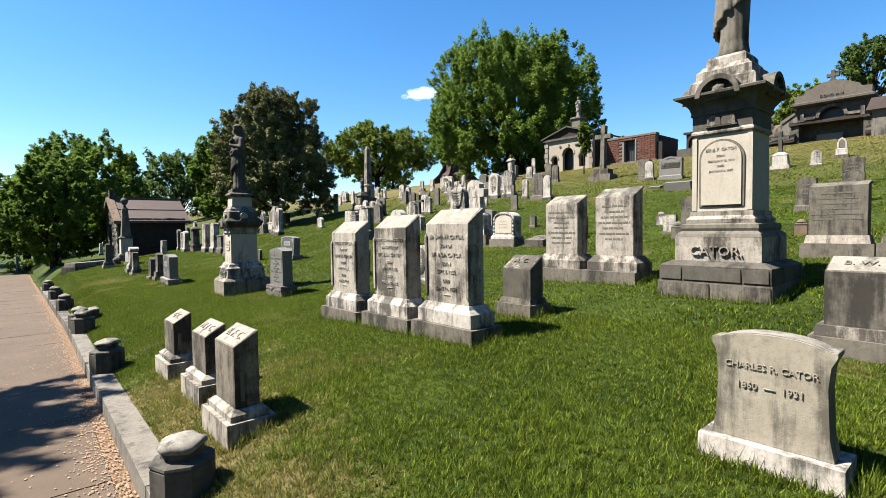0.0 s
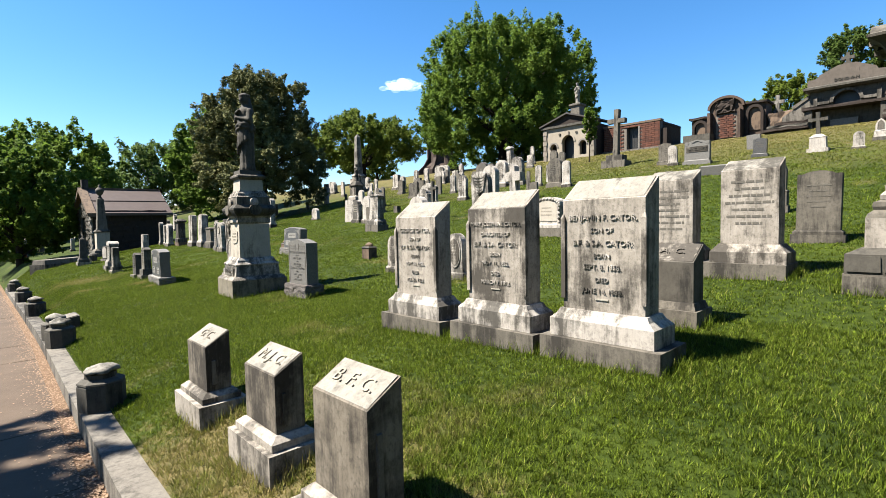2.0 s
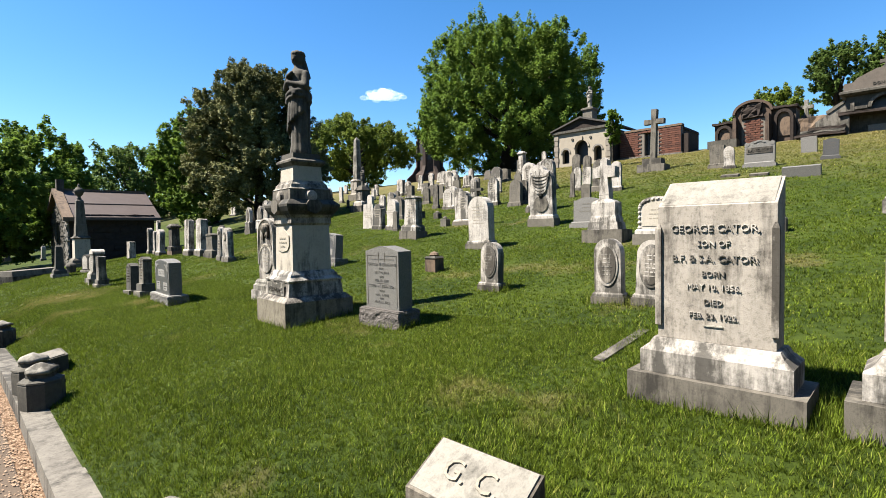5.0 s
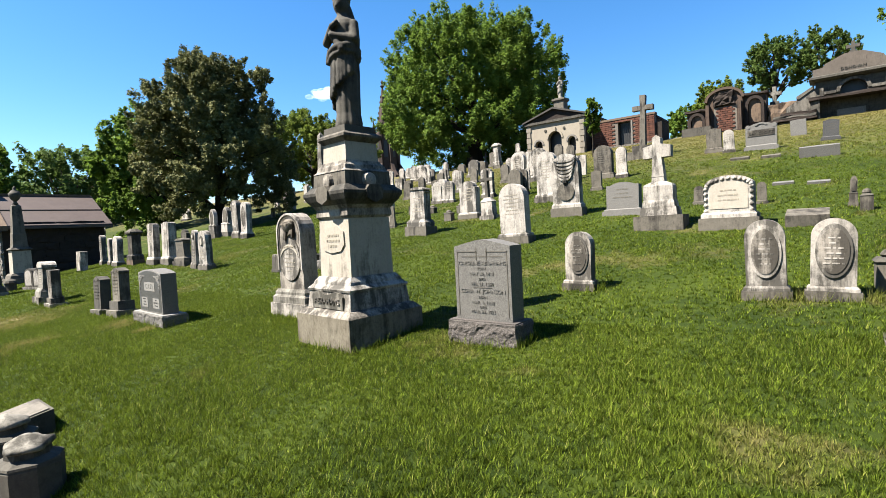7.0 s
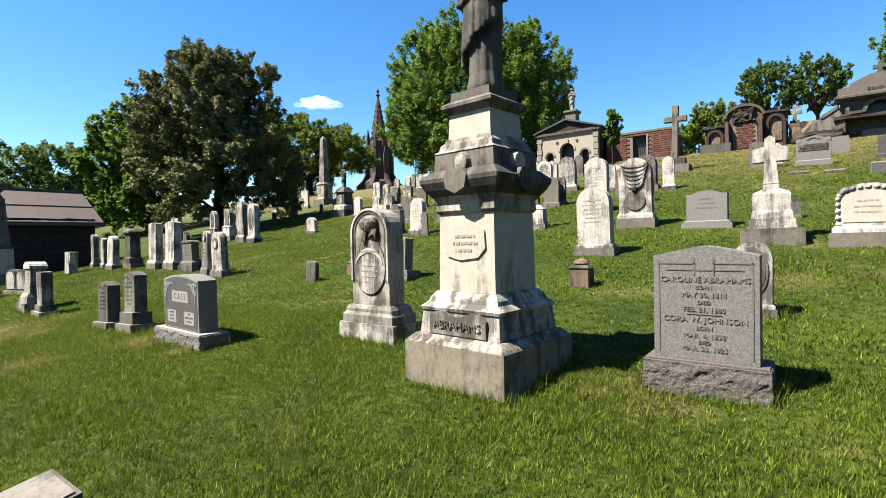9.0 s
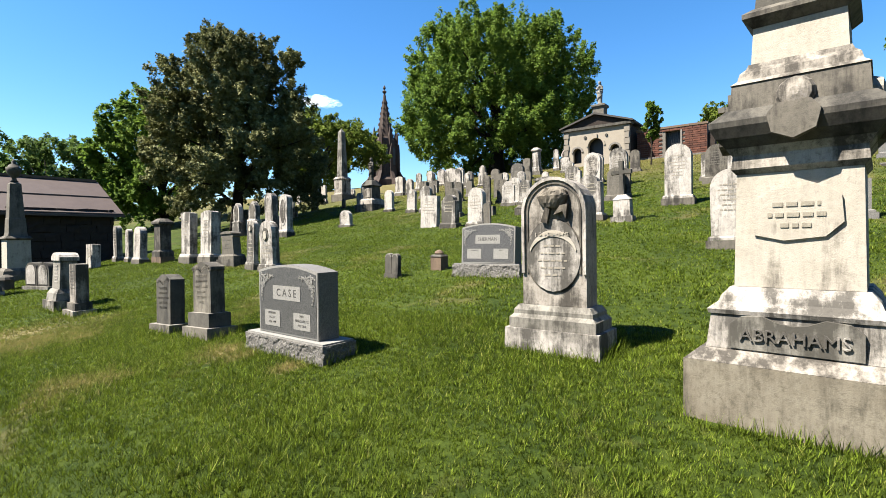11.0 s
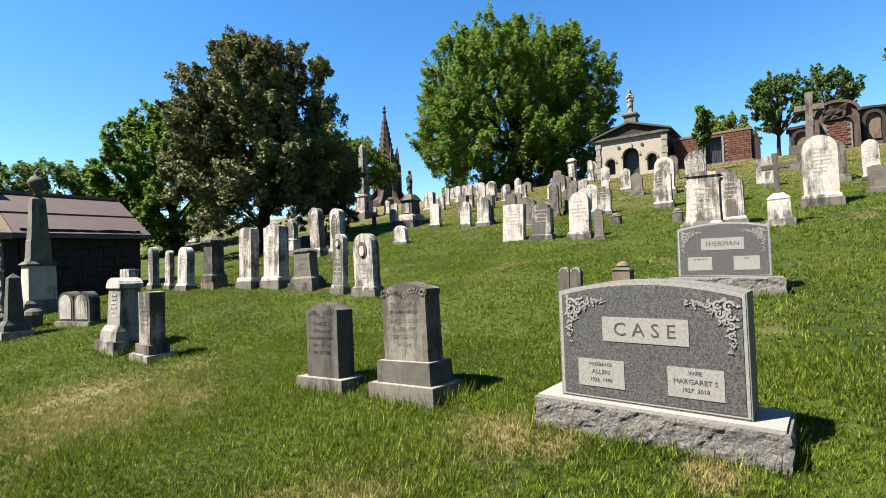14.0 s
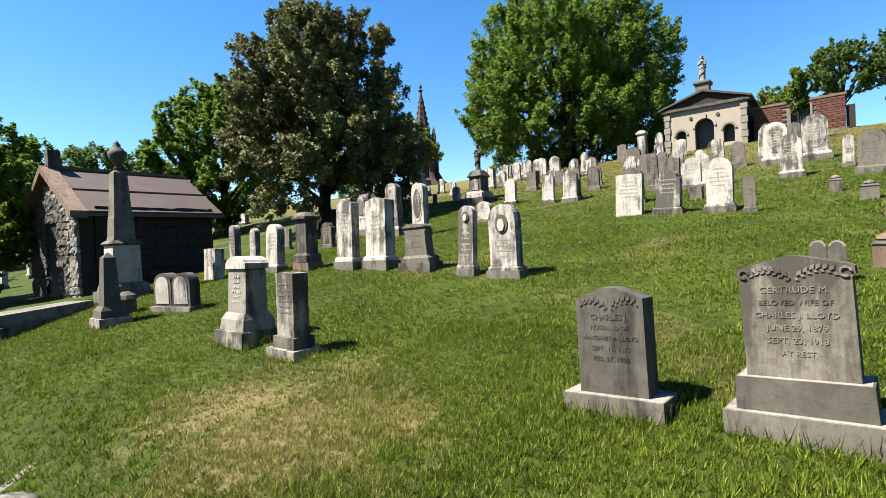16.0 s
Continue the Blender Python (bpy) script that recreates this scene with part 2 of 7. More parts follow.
LITTER = n.done(n.mix(n.ramp(n.noise(60, 5, 0.8), 0.4, 0.65), (0.0883, 0.0497, 0.0295), (0.155, 0.111, 0.0737)), n.noise(70, 5), 1.0, 0.02)

# ---- shapes ----


def part(name, bm, material, parent=None, label="", smooth=False):
    """Links a bmesh as one mesh object under a thing or a part."""
    me = bpy.data.meshes.new(name)
    bmesh.ops.recalc_face_normals(bm, faces=bm.faces)
    bm.to_mesh(me)
    bm.free()
    me.materials.append(material)
    if smooth:
        for p in me.polygons:
            p.use_smooth = True
    ob = new(name, me)
    if parent is not None:
        ob.parent = parent
    if label:
        ob["label"] = label
    return ob


def thing(name, x, y, z, label, category, group="", turn=-90.0, lean=(0.0, 0.0)):
    """An empty at a thing's base; its front looks down the slope to the path."""
    ob = new(name)
    ob.empty_display_size = 0.1
    ob.matrix_world = pose(x, y, z, lean[0], lean[1], turn)
    return tagged(ob, label, category, group)


def soften(bm, r, sharp=30):
    if r > 0:
        ed = [e for e in bm.edges if len(e.link_faces) == 2 and e.calc_face_angle(0) > radians(sharp)]
        bmesh.ops.bevel(bm, geom=ed, offset=r, segments=1, affect="EDGES", clamp_overlap=True)
    return bm


def add_box(bm, x0, x1, y0, y1, z0, z1, top=0.0):
    """A box; top: by how much its upper face is drawn in on every side."""
    a = [bm.verts.new(v) for v in ((x0, y0, z0), (x1, y0, z0), (x1, y1, z0), (x0, y1, z0))]
    b = [bm.verts.new(v) for v in ((x0 + top, y0 + top, z1), (x1 - top, y0 + top, z1), (x1 - top, y1 - top, z1), (x0 + top, y1 - top, z1))]
    bm.faces.new(a[::-1])
    bm.faces.new(b)
    for i in range(4):
        bm.faces.new((a[i], a[(i + 1) % 4], b[(i + 1) % 4], b[i]))
    return bm


def block(w, d, z0, z1, top=0.0, r=0.008, dx=0.0, dy=0.0):
    return soften(add_box(bmesh.new(), dx - w / 2, dx + w / 2, dy - d / 2, dy + d / 2, z0, z1, top), r)


def add_prism(bm, outline, y0, y1):
    """A plate with its outline in the x-z plane, from y0 to y1."""
    a = [bm.verts.new((x, y0, z)) for x, z in outline]
    b = [bm.verts.new((x, y1, z)) for x, z in outline]
    bm.faces.new(a)
    bm.faces.new(b[::-1])
    k = len(outline)
    for i in range(k):
        bm.faces.new((a[i], b[i], b[(i + 1) % k], a[(i + 1) % k]))
    return bm


def plate(outline, y0, y1, r=0.008):
    return soften(add_prism(bmesh.new(), outline, y0, y1), r)


def add_profile(bm, rows, square=True, sides=4, twist=None):
    """Stacked square or round rings: rows of (half width, half depth, z)."""
    rings = []
    for a, b, z in rows:
        if square:
            rings.append([bm.verts.new(v) for v in ((-a, -b, z), (a, -b, z), (a, b, z), (-a, b, z))])
        else:
            rings.append([bm.verts.new((a * math.cos(2 * math.pi * (i + 0.5) / sides), b * math.sin(2 * math.pi * (i + 0.5) / sides), z)) for i in range(sides)])
    k = len(rings[0])
    bm.faces.new(rings[0][::-1])
    bm.faces.new(rings[-1])
    for p, q in zip(rings, rings[1:]):
        for i in range(k):
            bm.faces.new((p[i], p[(i + 1) % k], q[(i + 1) % k], q[i]))
    return bm


def profile(rows, square=True, sides=4, r=0.006):
    return soften(add_profile(bmesh.new(), rows, square, sides), r)


def add_tube(bm, a, b, ra, rb, sides=8):
    a, b = Vector(a), Vector(b)
    q = (b - a).to_track_quat("Z", "Y").to_matrix()
    rings = [[bm.verts.new(p + q @ Vector((r * math.cos(6.2832 * i / sides), r * math.sin(6.2832 * i / sides), 0))) for i in range(sides)] for p, r in ((a, ra), (b, rb))]
    bm.faces.new(rings[0][::-1])
    bm.faces.new(rings[1])
    for i in range(sides):
        bm.faces.new((rings[0][i], rings[0][(i + 1) % sides], rings[1][(i + 1) % sides], rings[1][i]))
    return bm


def ragged(bm, amount, keep=None, scale=9.0, cuts=3):
    """Rough-split faces: cut up and pushed about by noise, but for the faces that keep() holds."""
    bmesh.ops.subdivide_edges(bm, edges=bm.edges[:], cuts=cuts, use_grid_fill=True)
    for v in bm.verts:
        if keep is None or not keep(v.co):
            q = v.co + Vector((3.1, 7.7, 1.3))
            v.co += noise.noise_vector(q * scale) * amount + noise.noise_vector(q * scale * 3.3) * amount * 0.5
    return bm


def arc(cx, cz, rx, rz, a0, a1, k=12):
    return [(cx + rx * math.cos(radians(a0 + (a1 - a0) * i / k)), cz + rz * math.sin(radians(a0 + (a1 - a0) * i / k))) for i in range(k + 1)]


def outline(kind, w, z0, h):
    """The front outline of an upright stone, from its lower left round to the right."""
    a = w / 2
    foot = [(-a, z0), (a, z0)]
    if kind == "round":
        return foot + arc(0, h - a, a, a, 0, 180, 14)
    if kind == "low":
        return foot + arc(0, h - 0.22 * w, a, 0.22 * w, 0, 180, 12)
    if kind == "segment":
        return foot + [(a, h - 0.09 * w)] + arc(0, h - 0.35 * w, 0.56 * w, 0.35 * w, 48, 132, 8) + [(-a, h - 0.09 * w)]
    if kind == "shoulder":
        return foot + [(a, h - 0.34 * w), (a * 0.86, h - 0.30 * w)] + arc(0, h - 0.30 * w, a * 0.74, 0.30 * w, 0, 180, 10) + [(-a * 0.86, h - 0.30 * w), (-a, h - 0.34 * w)]
    if kind == "gothic":
        return foot + [(a, h - 0.75 * w), (a * 0.80, h - 0.42 * w), (a * 0.45, h - 0.16 * w), (0, h), (-a * 0.45, h - 0.16 * w), (-a * 0.80, h - 0.42 * w), (-a, h - 0.75 * w)]
    if kind == "gable":
        return foot + [(a, h - 0.16 * w), (a * 0.2, h), (-a * 0.2, h), (-a, h - 0.16 * w)]
    if kind == "ogee":
        return foot + [(a * 0.94, h * 0.5), (a * 0.9, h - 0.30 * w), (a, h - 0.26 * w), (a, h - 0.20 * w)] + arc(0, h - 0.2 * w, a * 0.9, 0.2 * w, 0, 180, 10) + [(-a, h - 0.20 * w), (-a, h - 0.26 * w), (-a * 0.9, h - 0.30 * w), (-a * 0.94, h * 0.5)]
    return foot + [(a, h - 0.02 * w), (0, h), (-a, h - 0.02 * w)]


def writing(text, size, x, y, z, material, parent, deep=0.006, tilt=90.0, name="inscription", align="CENTER"):
    """Letters that stand on a face which looks towards -y."""
    cu = bpy.data.curves.new("lettering", "FONT")
    cu.body, cu.size, cu.extrude, cu.align_x, cu.align_y, cu.resolution_u = text, size, deep / 2, align, "CENTER", 2
    tmp = bpy.data.objects.new("lettering", cu)
    scene.collection.objects.link(tmp)
    me = bpy.data.meshes.new_from_object(tmp.evaluated_get(bpy.context.evaluated_depsgraph_get()))
    bpy.data.objects.remove(tmp)
    me.materials.clear()
    me.materials.append(material)
    ob = new(name, me)
    ob.parent = parent
    ob.matrix_basis = pose(x, y, z, tilt, 0, 0)
    return tagged(ob, kind="stuff")


def bars(w, z0, z1, y, count, material, parent, seed=0, thick=0.4):
    """Lines of writing too worn to read."""
    rng = random.Random(seed)
    bm = bmesh.new()
    step = (z1 - z0) / count
    for i in range(count):
        half = w * rng.uniform(0.22, 0.48)
        z = z1 - (i + 0.5) * step
        x = -half
        while x < half - 0.01:
            run = rng.uniform(0.03, 0.09) * max(w, 0.3) / 0.5
            add_box(bm, x, min(half, x + run), y - 0.003, y + 0.004, z - step * thick / 2, z + step * thick / 2)
            x += run + 0.014
    return tagged(part("inscription", bm, material, parent), kind="stuff")


# ---- the lie of the land ----
def path_edge(y):
    return 0.47 + 0.026 * min(max(y, -14.0), 12.0) + 0.006 * min(max(y - 12.0, 0.0), 20.0)


def path_level(y):
    return -0.02 - 0.028 * min(max(y, -14.0), 34.0)


SWELLS = [(0.08, 3.5, 4, 2.5), (-0.14, 7.5, 8, 3), (-0.07, 3.1, 10.5, 2), (-0.12, 3, 20, 2.5), (0.2, 6, 25, 3), (0.12, 18, 10.8, 2.5)]


def slope(x, y):
    a, b = np.clip(x, -2, 44), np.clip(y, -12, 42)
    z = 0.16394 + 0.076912 * a + 0.0063786 * a ** 2 + -0.0001005 * a ** 3 + -0.015064 * b + 0.00043087 * a * b
    for h, p, q, r in SWELLS:
        z = z + h * np.exp(-((a - p) ** 2 + (b - q) ** 2) / (2 * r * r))
    return z


def ground_z(x, y):
    """The lawn's height; it eases down to the kerb's top beside the path."""
    k = min(max((x - path_edge(y) - 0.2) / 0.7, 0.0), 1.0)
    return float(slope(x, y)) * k + (path_level(y) + 0.15) * (1 - k)


def sloped(w, d, z0, zf, zb):
    """A block whose top rises from the front edge to the back."""
    bm = bmesh.new()
    a, b = w / 2, d / 2
    lo = [bm.verts.new(v) for v in ((-a, -b, z0), (a, -b, z0), (a, b, z0), (-a, b, z0))]
    hi = [bm.verts.new(v) for v in ((-a, -b, zf), (a, -b, zf), (a, b, zb), (-a, b, zb))]
    bm.faces.new(lo[::-1])
    bm.faces.new(hi)
    for i in range(4):
        bm.faces.new((lo[i], lo[(i + 1) % 4], hi[(i + 1) % 4], hi[i]))
    return bm


def build_ground():
    offs = [-400, -200, -90, -45, -22, -11, -6, -3, -1.7, -1.0, -0.35, 0.0, 0.19, 0.20]
    v = 0.20
    while v < 34:
        v += 0.24 if v < 9 else 0.5
        offs.append(v)
    offs += [36, 39, 43, 48, 56, 70, 95, 140, 220, 450]
    ys = [-400, -180, -80, -40, -24, -16, -12]
    v = -12.0
    while v < 44:
        v += 0.3 if -2 < v < 30 else 0.8
        ys.append(v)
    ys += [48, 55, 65, 80, 110, 160, 260, 600]
    verts = []
    for y in ys:
        e = path_edge(y)
        for o in offs:
            x = e + o
            if o <= 0.19:
                z = path_level(y) - 0.06 + (0.05 if o < -1.7 else 0.0)
                if o < -3:
                    z -= min(2.0, 0.02 * (-3 - o))
            else:
                z = ground_z(x, y)
            verts.append((x, y, z))
    k = len(offs)
    faces = [(j * k + i, j * k + i + 1, (j + 1) * k + i + 1, (j + 1) * k + i) for j in range(len(ys) - 1) for i in range(k - 1)]
    me = bpy.data.meshes.new("ground")
    me.from_pydata(verts, [], faces)
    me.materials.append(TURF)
    for p in me.polygons:
        p.use_smooth = True
    return tagged(new("ground", me), "sloping mown cemetery lawn with worn straw patches", "lawn", kind="structure")


build_ground()


def build_path():
    path = tagged(new("path"), "worn pale concrete footpath with joints and fallen petals", "footpath", kind="structure")
    rng = random.Random(4)
    y = -10.0
    while y < 40:
        run = rng.choice((1.5, 1.5, 1.8))
        bm = bmesh.new()
        a, b = y + 0.006, y + run - 0.006
        ys = [a + (b - a) * i / 3 for i in range(4)]
        lo, hi = [], []
        for q in ys:
            e = path_edge(q)
            for x in (e - 1.55, e - 0.85, e - 0.10):
                hi.append(bm.verts.new((x, q, path_level(q) + rng.uniform(-0.003, 0.003))))
                lo.append(bm.verts.new((x, q, path_level(q) - 0.08)))
        for j in range(3):
            for i in range(2):
                p = j * 3 + i
                bm.faces.new((hi[p], hi[p + 1], hi[p + 4], hi[p + 3]))
        for seq in ([0, 1, 2], [2, 5, 8, 11], [11, 10, 9], [9, 6, 3, 0]):
            for p, q in zip(seq, seq[1:]):
                bm.faces.new((lo[p], lo[q], hi[q], hi[p]))
        part("path_slab", bm, PATHTOP, path)
        y += run
    bm = bmesh.new()
    for j in range(170):
        a = -10 + j * 0.3
        e, f = path_edge(a), path_edge(a + 0.3)
        w, x = 0.11, 0.11
        bm.faces.new([bm.verts.new(v) for v in ((e - w, a, path_level(a) - 0.012), (e + 0.01, a, path_level(a) - 0.004), (f + 0.01, a + 0.3, path_level(a + 0.3) - 0.004), (f - x, a + 0.3, path_level(a + 0.3) - 0.012))])
    tagged(part("leaf_litter", bm, LITTER, path), "rusty fallen petals along the kerb", kind="stuff")
    bm = bmesh.new()
    for j in range(9000):
        y = rng.uniform(-1, 24)
        e = path_edge(y)
        x = e - abs(rng.gauss(0, 0.13)) if rng.random() < 0.91 else e - rng.uniform(0, 1.5)
        s, t = rng.uniform(0.004, 0.011), rng.uniform(0, 6.28)
        z = path_level(y) + 0.005
        bm.faces.new([bm.verts.new((x + s * math.cos(t + q), y + s * 1.4 * math.sin(t + q), z + rng.uniform(0, 0.005))) for q in (0, 1.7, 3.3, 4.8)])
    tagged(part("fallen_petals", bm, PETAL, path), "scattered pale petals", kind="stuff")


PETAL = simple("dry_petals", (0.208, 0.15, 0.0993), (0.167, 0.0949, 0.0543), 30)
build_path()


def build_coping():
    """Long kerb stones laid end to end between the low posts."""
    run = tagged(new("coping"), "low pale stone coping along the lawn's edge", "kerb", kind="structure")
    cuts = [-9.0, -6.0, -3.2, -0.3, 1.6, 3.45, 5.3, 7.15, 8.9, 10.85, 13.2, 15.2, 17.3, 19.1, 21.4, 23.5, 26.0]
    rng = random.Random(8)
    for a, b in zip(cuts, cuts[1:]):
        e, f = path_edge(a), path_edge(b)
        bm = bmesh.new()
        za, zb = path_level(a) + 0.16 + rng.uniform(-0.012, 0.012), path_level(b) + 0.16 + rng.uniform(-0.012, 0.012)
        lo = [bm.verts.new(v) for v in ((e, a + 0.006, za - 0.5), (e + 0.21, a + 0.006, za - 0.5), (f + 0.21, b - 0.006, zb - 0.5), (f, b - 0.006, zb - 0.5))]
        hi = [bm.verts.new(v) for v in ((e + 0.01, a + 0.006, za), (e + 0.21, a + 0.006, za), (f + 0.21, b - 0.006, zb), (f + 0.01, b - 0.006, zb))]
        bm.faces.new(lo[::-1])
        bm.faces.new(hi)
        for i in range(4):
            bm.faces.new((lo[i], lo[(i + 1) % 4], hi[(i + 1) % 4], hi[i]))
        part("kerb_stone", soften(bm, 0.018), COPING, run)


build_coping()


def fluted(rows, lobes, sides=30):
    """A lobed knob: rows of (radius, z, depth of the lobes)."""
    bm = bmesh.new()
    rings = []
    for r, z, deep in rows:
        rings.append([bm.verts.new((r * (1 - deep * (0.5 + 0.5 * math.cos(lobes * 6.2832 * i / sides))) * math.cos(6.2832 * i / sides), r * (1 - deep * (0.5 + 0.5 * math.cos(lobes * 6.2832 * i / sides))) * math.sin(6.2832 * i / sides), z)) for i in range(sides)])
    bm.faces.new(rings[0][::-1])
    bm.faces.new(rings[-1])
    for p, q in zip(rings, rings[1:]):
        for i in range(sides):
            bm.faces.new((p[i], p[(i + 1) % sides], q[(i + 1) % sides], q[i]))
    return bm


def coping_post(y, dx=0.0):
    z = path_level(y) + (0.05 if y > 7 else 0.0)
    p = thing("coping_post", path_edge(y) + 0.15 + dx, y, z, "blackened low stone post with lobed pale cap on coping", "post", "posts along the coping", 22)
    part("shaft", profile([(0.18, 0.18, -0.2), (0.18, 0.18, 0.335), (0.172, 0.172, 0.35)], False, 8, 0.008), DARK, p)
    part("collar", profile([(0.182, 0.182, 0.352), (0.178, 0.178, 0.366), (0.125, 0.125, 0.392)], False, 8, 0.004), DARK, p)
    part("neck", profile([(0.122, 0.122, 0.390), (0.118, 0.118, 0.432)], False, 8, 0.004), DARK, p)
    knob = fluted([(0.122, 0.430, 0.04), (0.142, 0.444, 0.10), (0.132, 0.470, 0.15), (0.085, 0.487, 0.12), (0.055, 0.500, 0.05), (0.025, 0.512, 0.0)], 5)
    for v in knob.verts:
        q = v.co + Vector((y, 2 * y, 0))
        v.co += noise.noise_vector(q * 9) * 0.022 + noise.noise_vector(q * 30) * 0.006
    part("cap", knob, WHITE, p, "bleached lobed cap", True)


for y in (-0.4, 3.22, 7.1, 10.85, 11.55, 15.4, 19.1, 23.6):
    coping_post(y, 0.03)
x, y = 1.12, 12.05
s = thing("slant_marker", x, y, ground_z(x, y), "low slant marker with pale top beside the post", "grave marker")
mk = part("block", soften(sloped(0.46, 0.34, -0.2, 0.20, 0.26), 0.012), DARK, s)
part("top_face", sloped(0.41, 0.29, 0.20, 0.212, 0.268), COPING, mk, "pale slanting top")


def flat_marker(x, y, w, d, h, material, label, turn=-90.0):
    tip = math.degrees(math.atan2(ground_z(x + 0.3, y) - ground_z(x - 0.3, y), 0.6))
    s = thing("flat_marker", x, y, ground_z(x, y), label, "grave marker", "", turn, (tip, 0))
    part("slab", soften(add_box(bmesh.new(), -w / 2, w / 2, -d / 2, d / 2, -0.15, h, 0.006), 0.008), material, s)
    return s


flat_marker(4.17, 6.60, 0.10, 0.9, 0.022, COPING, "narrow bleached boundary stone sunk in the lawn")
flat_marker(1.30, 20.28, 0.11, 0.40, 0.004, GREY, "narrow bleached boundary stone sunk in the lawn")

# ---- small stones with sloping tops, and the family stones behind them ----


def foot_stone(x, y, w, d, zf, zb, initials, label):
    s = thing("foot_stone", x, y, ground_z(x, y), label, "gravestone", "small initialled stones", -90)
    part("base", block(w + 0.17, d + 0.17, -0.2, 0.12, 0.0, 0.008), MARBLE, s)
    part("plinth", profile([(w / 2 + 0.05, d / 2 + 0.05, 0.122), (w / 2 + 0.05, d / 2 + 0.05, 0.16), (w / 2 + 0.012, d / 2 + 0.012, 0.19)]), MARBLE, s)
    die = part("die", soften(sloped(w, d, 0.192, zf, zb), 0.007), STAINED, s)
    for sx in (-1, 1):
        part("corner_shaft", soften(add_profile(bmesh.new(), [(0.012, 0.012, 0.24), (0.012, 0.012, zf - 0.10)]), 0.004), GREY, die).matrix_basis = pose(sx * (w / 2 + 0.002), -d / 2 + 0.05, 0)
    part("top_face", soften(sloped(w - 0.02, d - 0.016, zf - 0.004, zf + 0.007, zb + 0.003), 0.0), WHITE, die, "pale sloping top face")
    ang = math.degrees(math.atan2(zb - zf, d))
    writing(initials, 0.10, 0, 0, (zf + zb) / 2 + 0.007, TABLET, die, 0.010, ang)
    return s


foot_stone(1.315, 5.80, 0.39, 0.17, 0.51, 0.61, "G. C.", "stained sloping-top footstone beside the coping")
foot_stone(1.305, 4.68, 0.40, 0.17, 0.51, 0.61, "M. J. C.", "stained sloping-top footstone between two alike")
foot_stone(1.215, 3.69, 0.41, 0.17, 0.62, 0.72, "B. F. C.", "stained sloping-top footstone beside the path")


def family_stone(x, y, w, d, h, lines, label, base_mat=None, two=True, sizes=1.0):
    s = thing("family_headstone", x, y, ground_z(x, y), label, "headstone", "family headstones in a row", -90)
    part("base", block(w + 0.29, d + 0.22, -0.25, 0.14, 0.0, 0.012), base_mat or GREY, s)
    part("plinth", profile([(w / 2 + 0.085, d / 2 + 0.06, 0.142), (w / 2 + 0.085, d / 2 + 0.06, 0.27), (w / 2 + 0.04, d / 2 + 0.03, 0.31), (w / 2 + 0.02, d / 2 + 0.015, 0.345)]), HILL_MARBLE, s)
    zf, zb = h - 0.15, h
    die = part("die", soften(sloped(w, d, 0.347, zf, zb), 0.01), MARBLE, s)
    part("top_face", sloped(w - 0.03, d - 0.02, zf - 0.004, zf + 0.010, zb + 0.002), WHITE, die, "pale sloping top face")
    for sx in (-1, 1):
        part("corner_shaft", profile([(0.017, 0.017, 0.42), (0.017, 0.017, zf - 0.13), (0.006, 0.006, zf - 0.10)]), MARBLE, die).matrix_basis = pose(sx * (w / 2 - 0.004), -d / 2 + 0.002, 0)
    z = zf - 0.13
    for text, size, gap in lines:
        writing(text, size * sizes, 0, -d / 2 - 0.004, z, HILL_MARBLE, die, 0.009)
        z -= gap * sizes
    part("short_rule", block(0.1, 0.008, z - 0.004, z + 0.004, 0, 0, 0, -d / 2 - 0.003), PALE_LETTER, die)
    return s


family_stone(3.37, 5.69, 0.60, 0.20, 1.27, [("GEORGE CATOR,", .058, .085), ("SON OF", .046, .085), ("B.F. & S.A. CATOR:", .054, .085), ("BORN", .044, .075), ("MAY 10, 1856,", .046, .085), ("DIED", .044, .078), ("FEB. 23, 1922.", .044, .055)], "cream marble headstone with raised letters and sloping top")
family_stone(3.37, 4.65, 0.62, 0.20, 1.28, [("MARY JOSEPHINE CATOR,", .047, .085), ("DAUGHTER OF", .046, .085), ("B.F. & S.A. CATOR:", .058, .085), ("BORN", .044, .075), ("NOV. 11, 1852,", .046, .085), ("DIED", .044, .078), ("MARCH 7, 1913.", .046, .055)], "cream marble headstone with raised letters, dark stains")
family_stone(3.38, 3.68, 0.62, 0.21, 1.29, [("BENJAMIN F. CATOR,", .055, .09), ("SON OF", .048, .09), ("B.F. & S.A. CATOR:", .056, .09), ("BORN", .046, .08), ("SEPT. 8, 1858.", .05, .09), ("DIED", .046, .08), ("JUNE 14, 1888.", .05, .06)], "broad cream marble headstone with raised letters, grey base")

# a low sloping stone behind the row, and two more family stones on one long base
s = thing("low_sloped_stone", 4.38, 3.62, ground_z(4.38, 3.62), "short dark-stained sloping stone on a wide base", "gravestone")
part("base", block(0.50, 0.36, -0.2, 0.13, 0, 0.01), GREY, s)
part("plinth", block(0.46, 0.30, 0.132, 0.19, 0.02, 0.006), GREY, s)
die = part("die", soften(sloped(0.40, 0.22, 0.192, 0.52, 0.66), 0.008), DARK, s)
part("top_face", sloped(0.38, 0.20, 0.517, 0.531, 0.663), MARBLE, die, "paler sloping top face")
writing("A. C.", 0.1, 0, 0, 0.603, GREY, die, 0.01, 33)

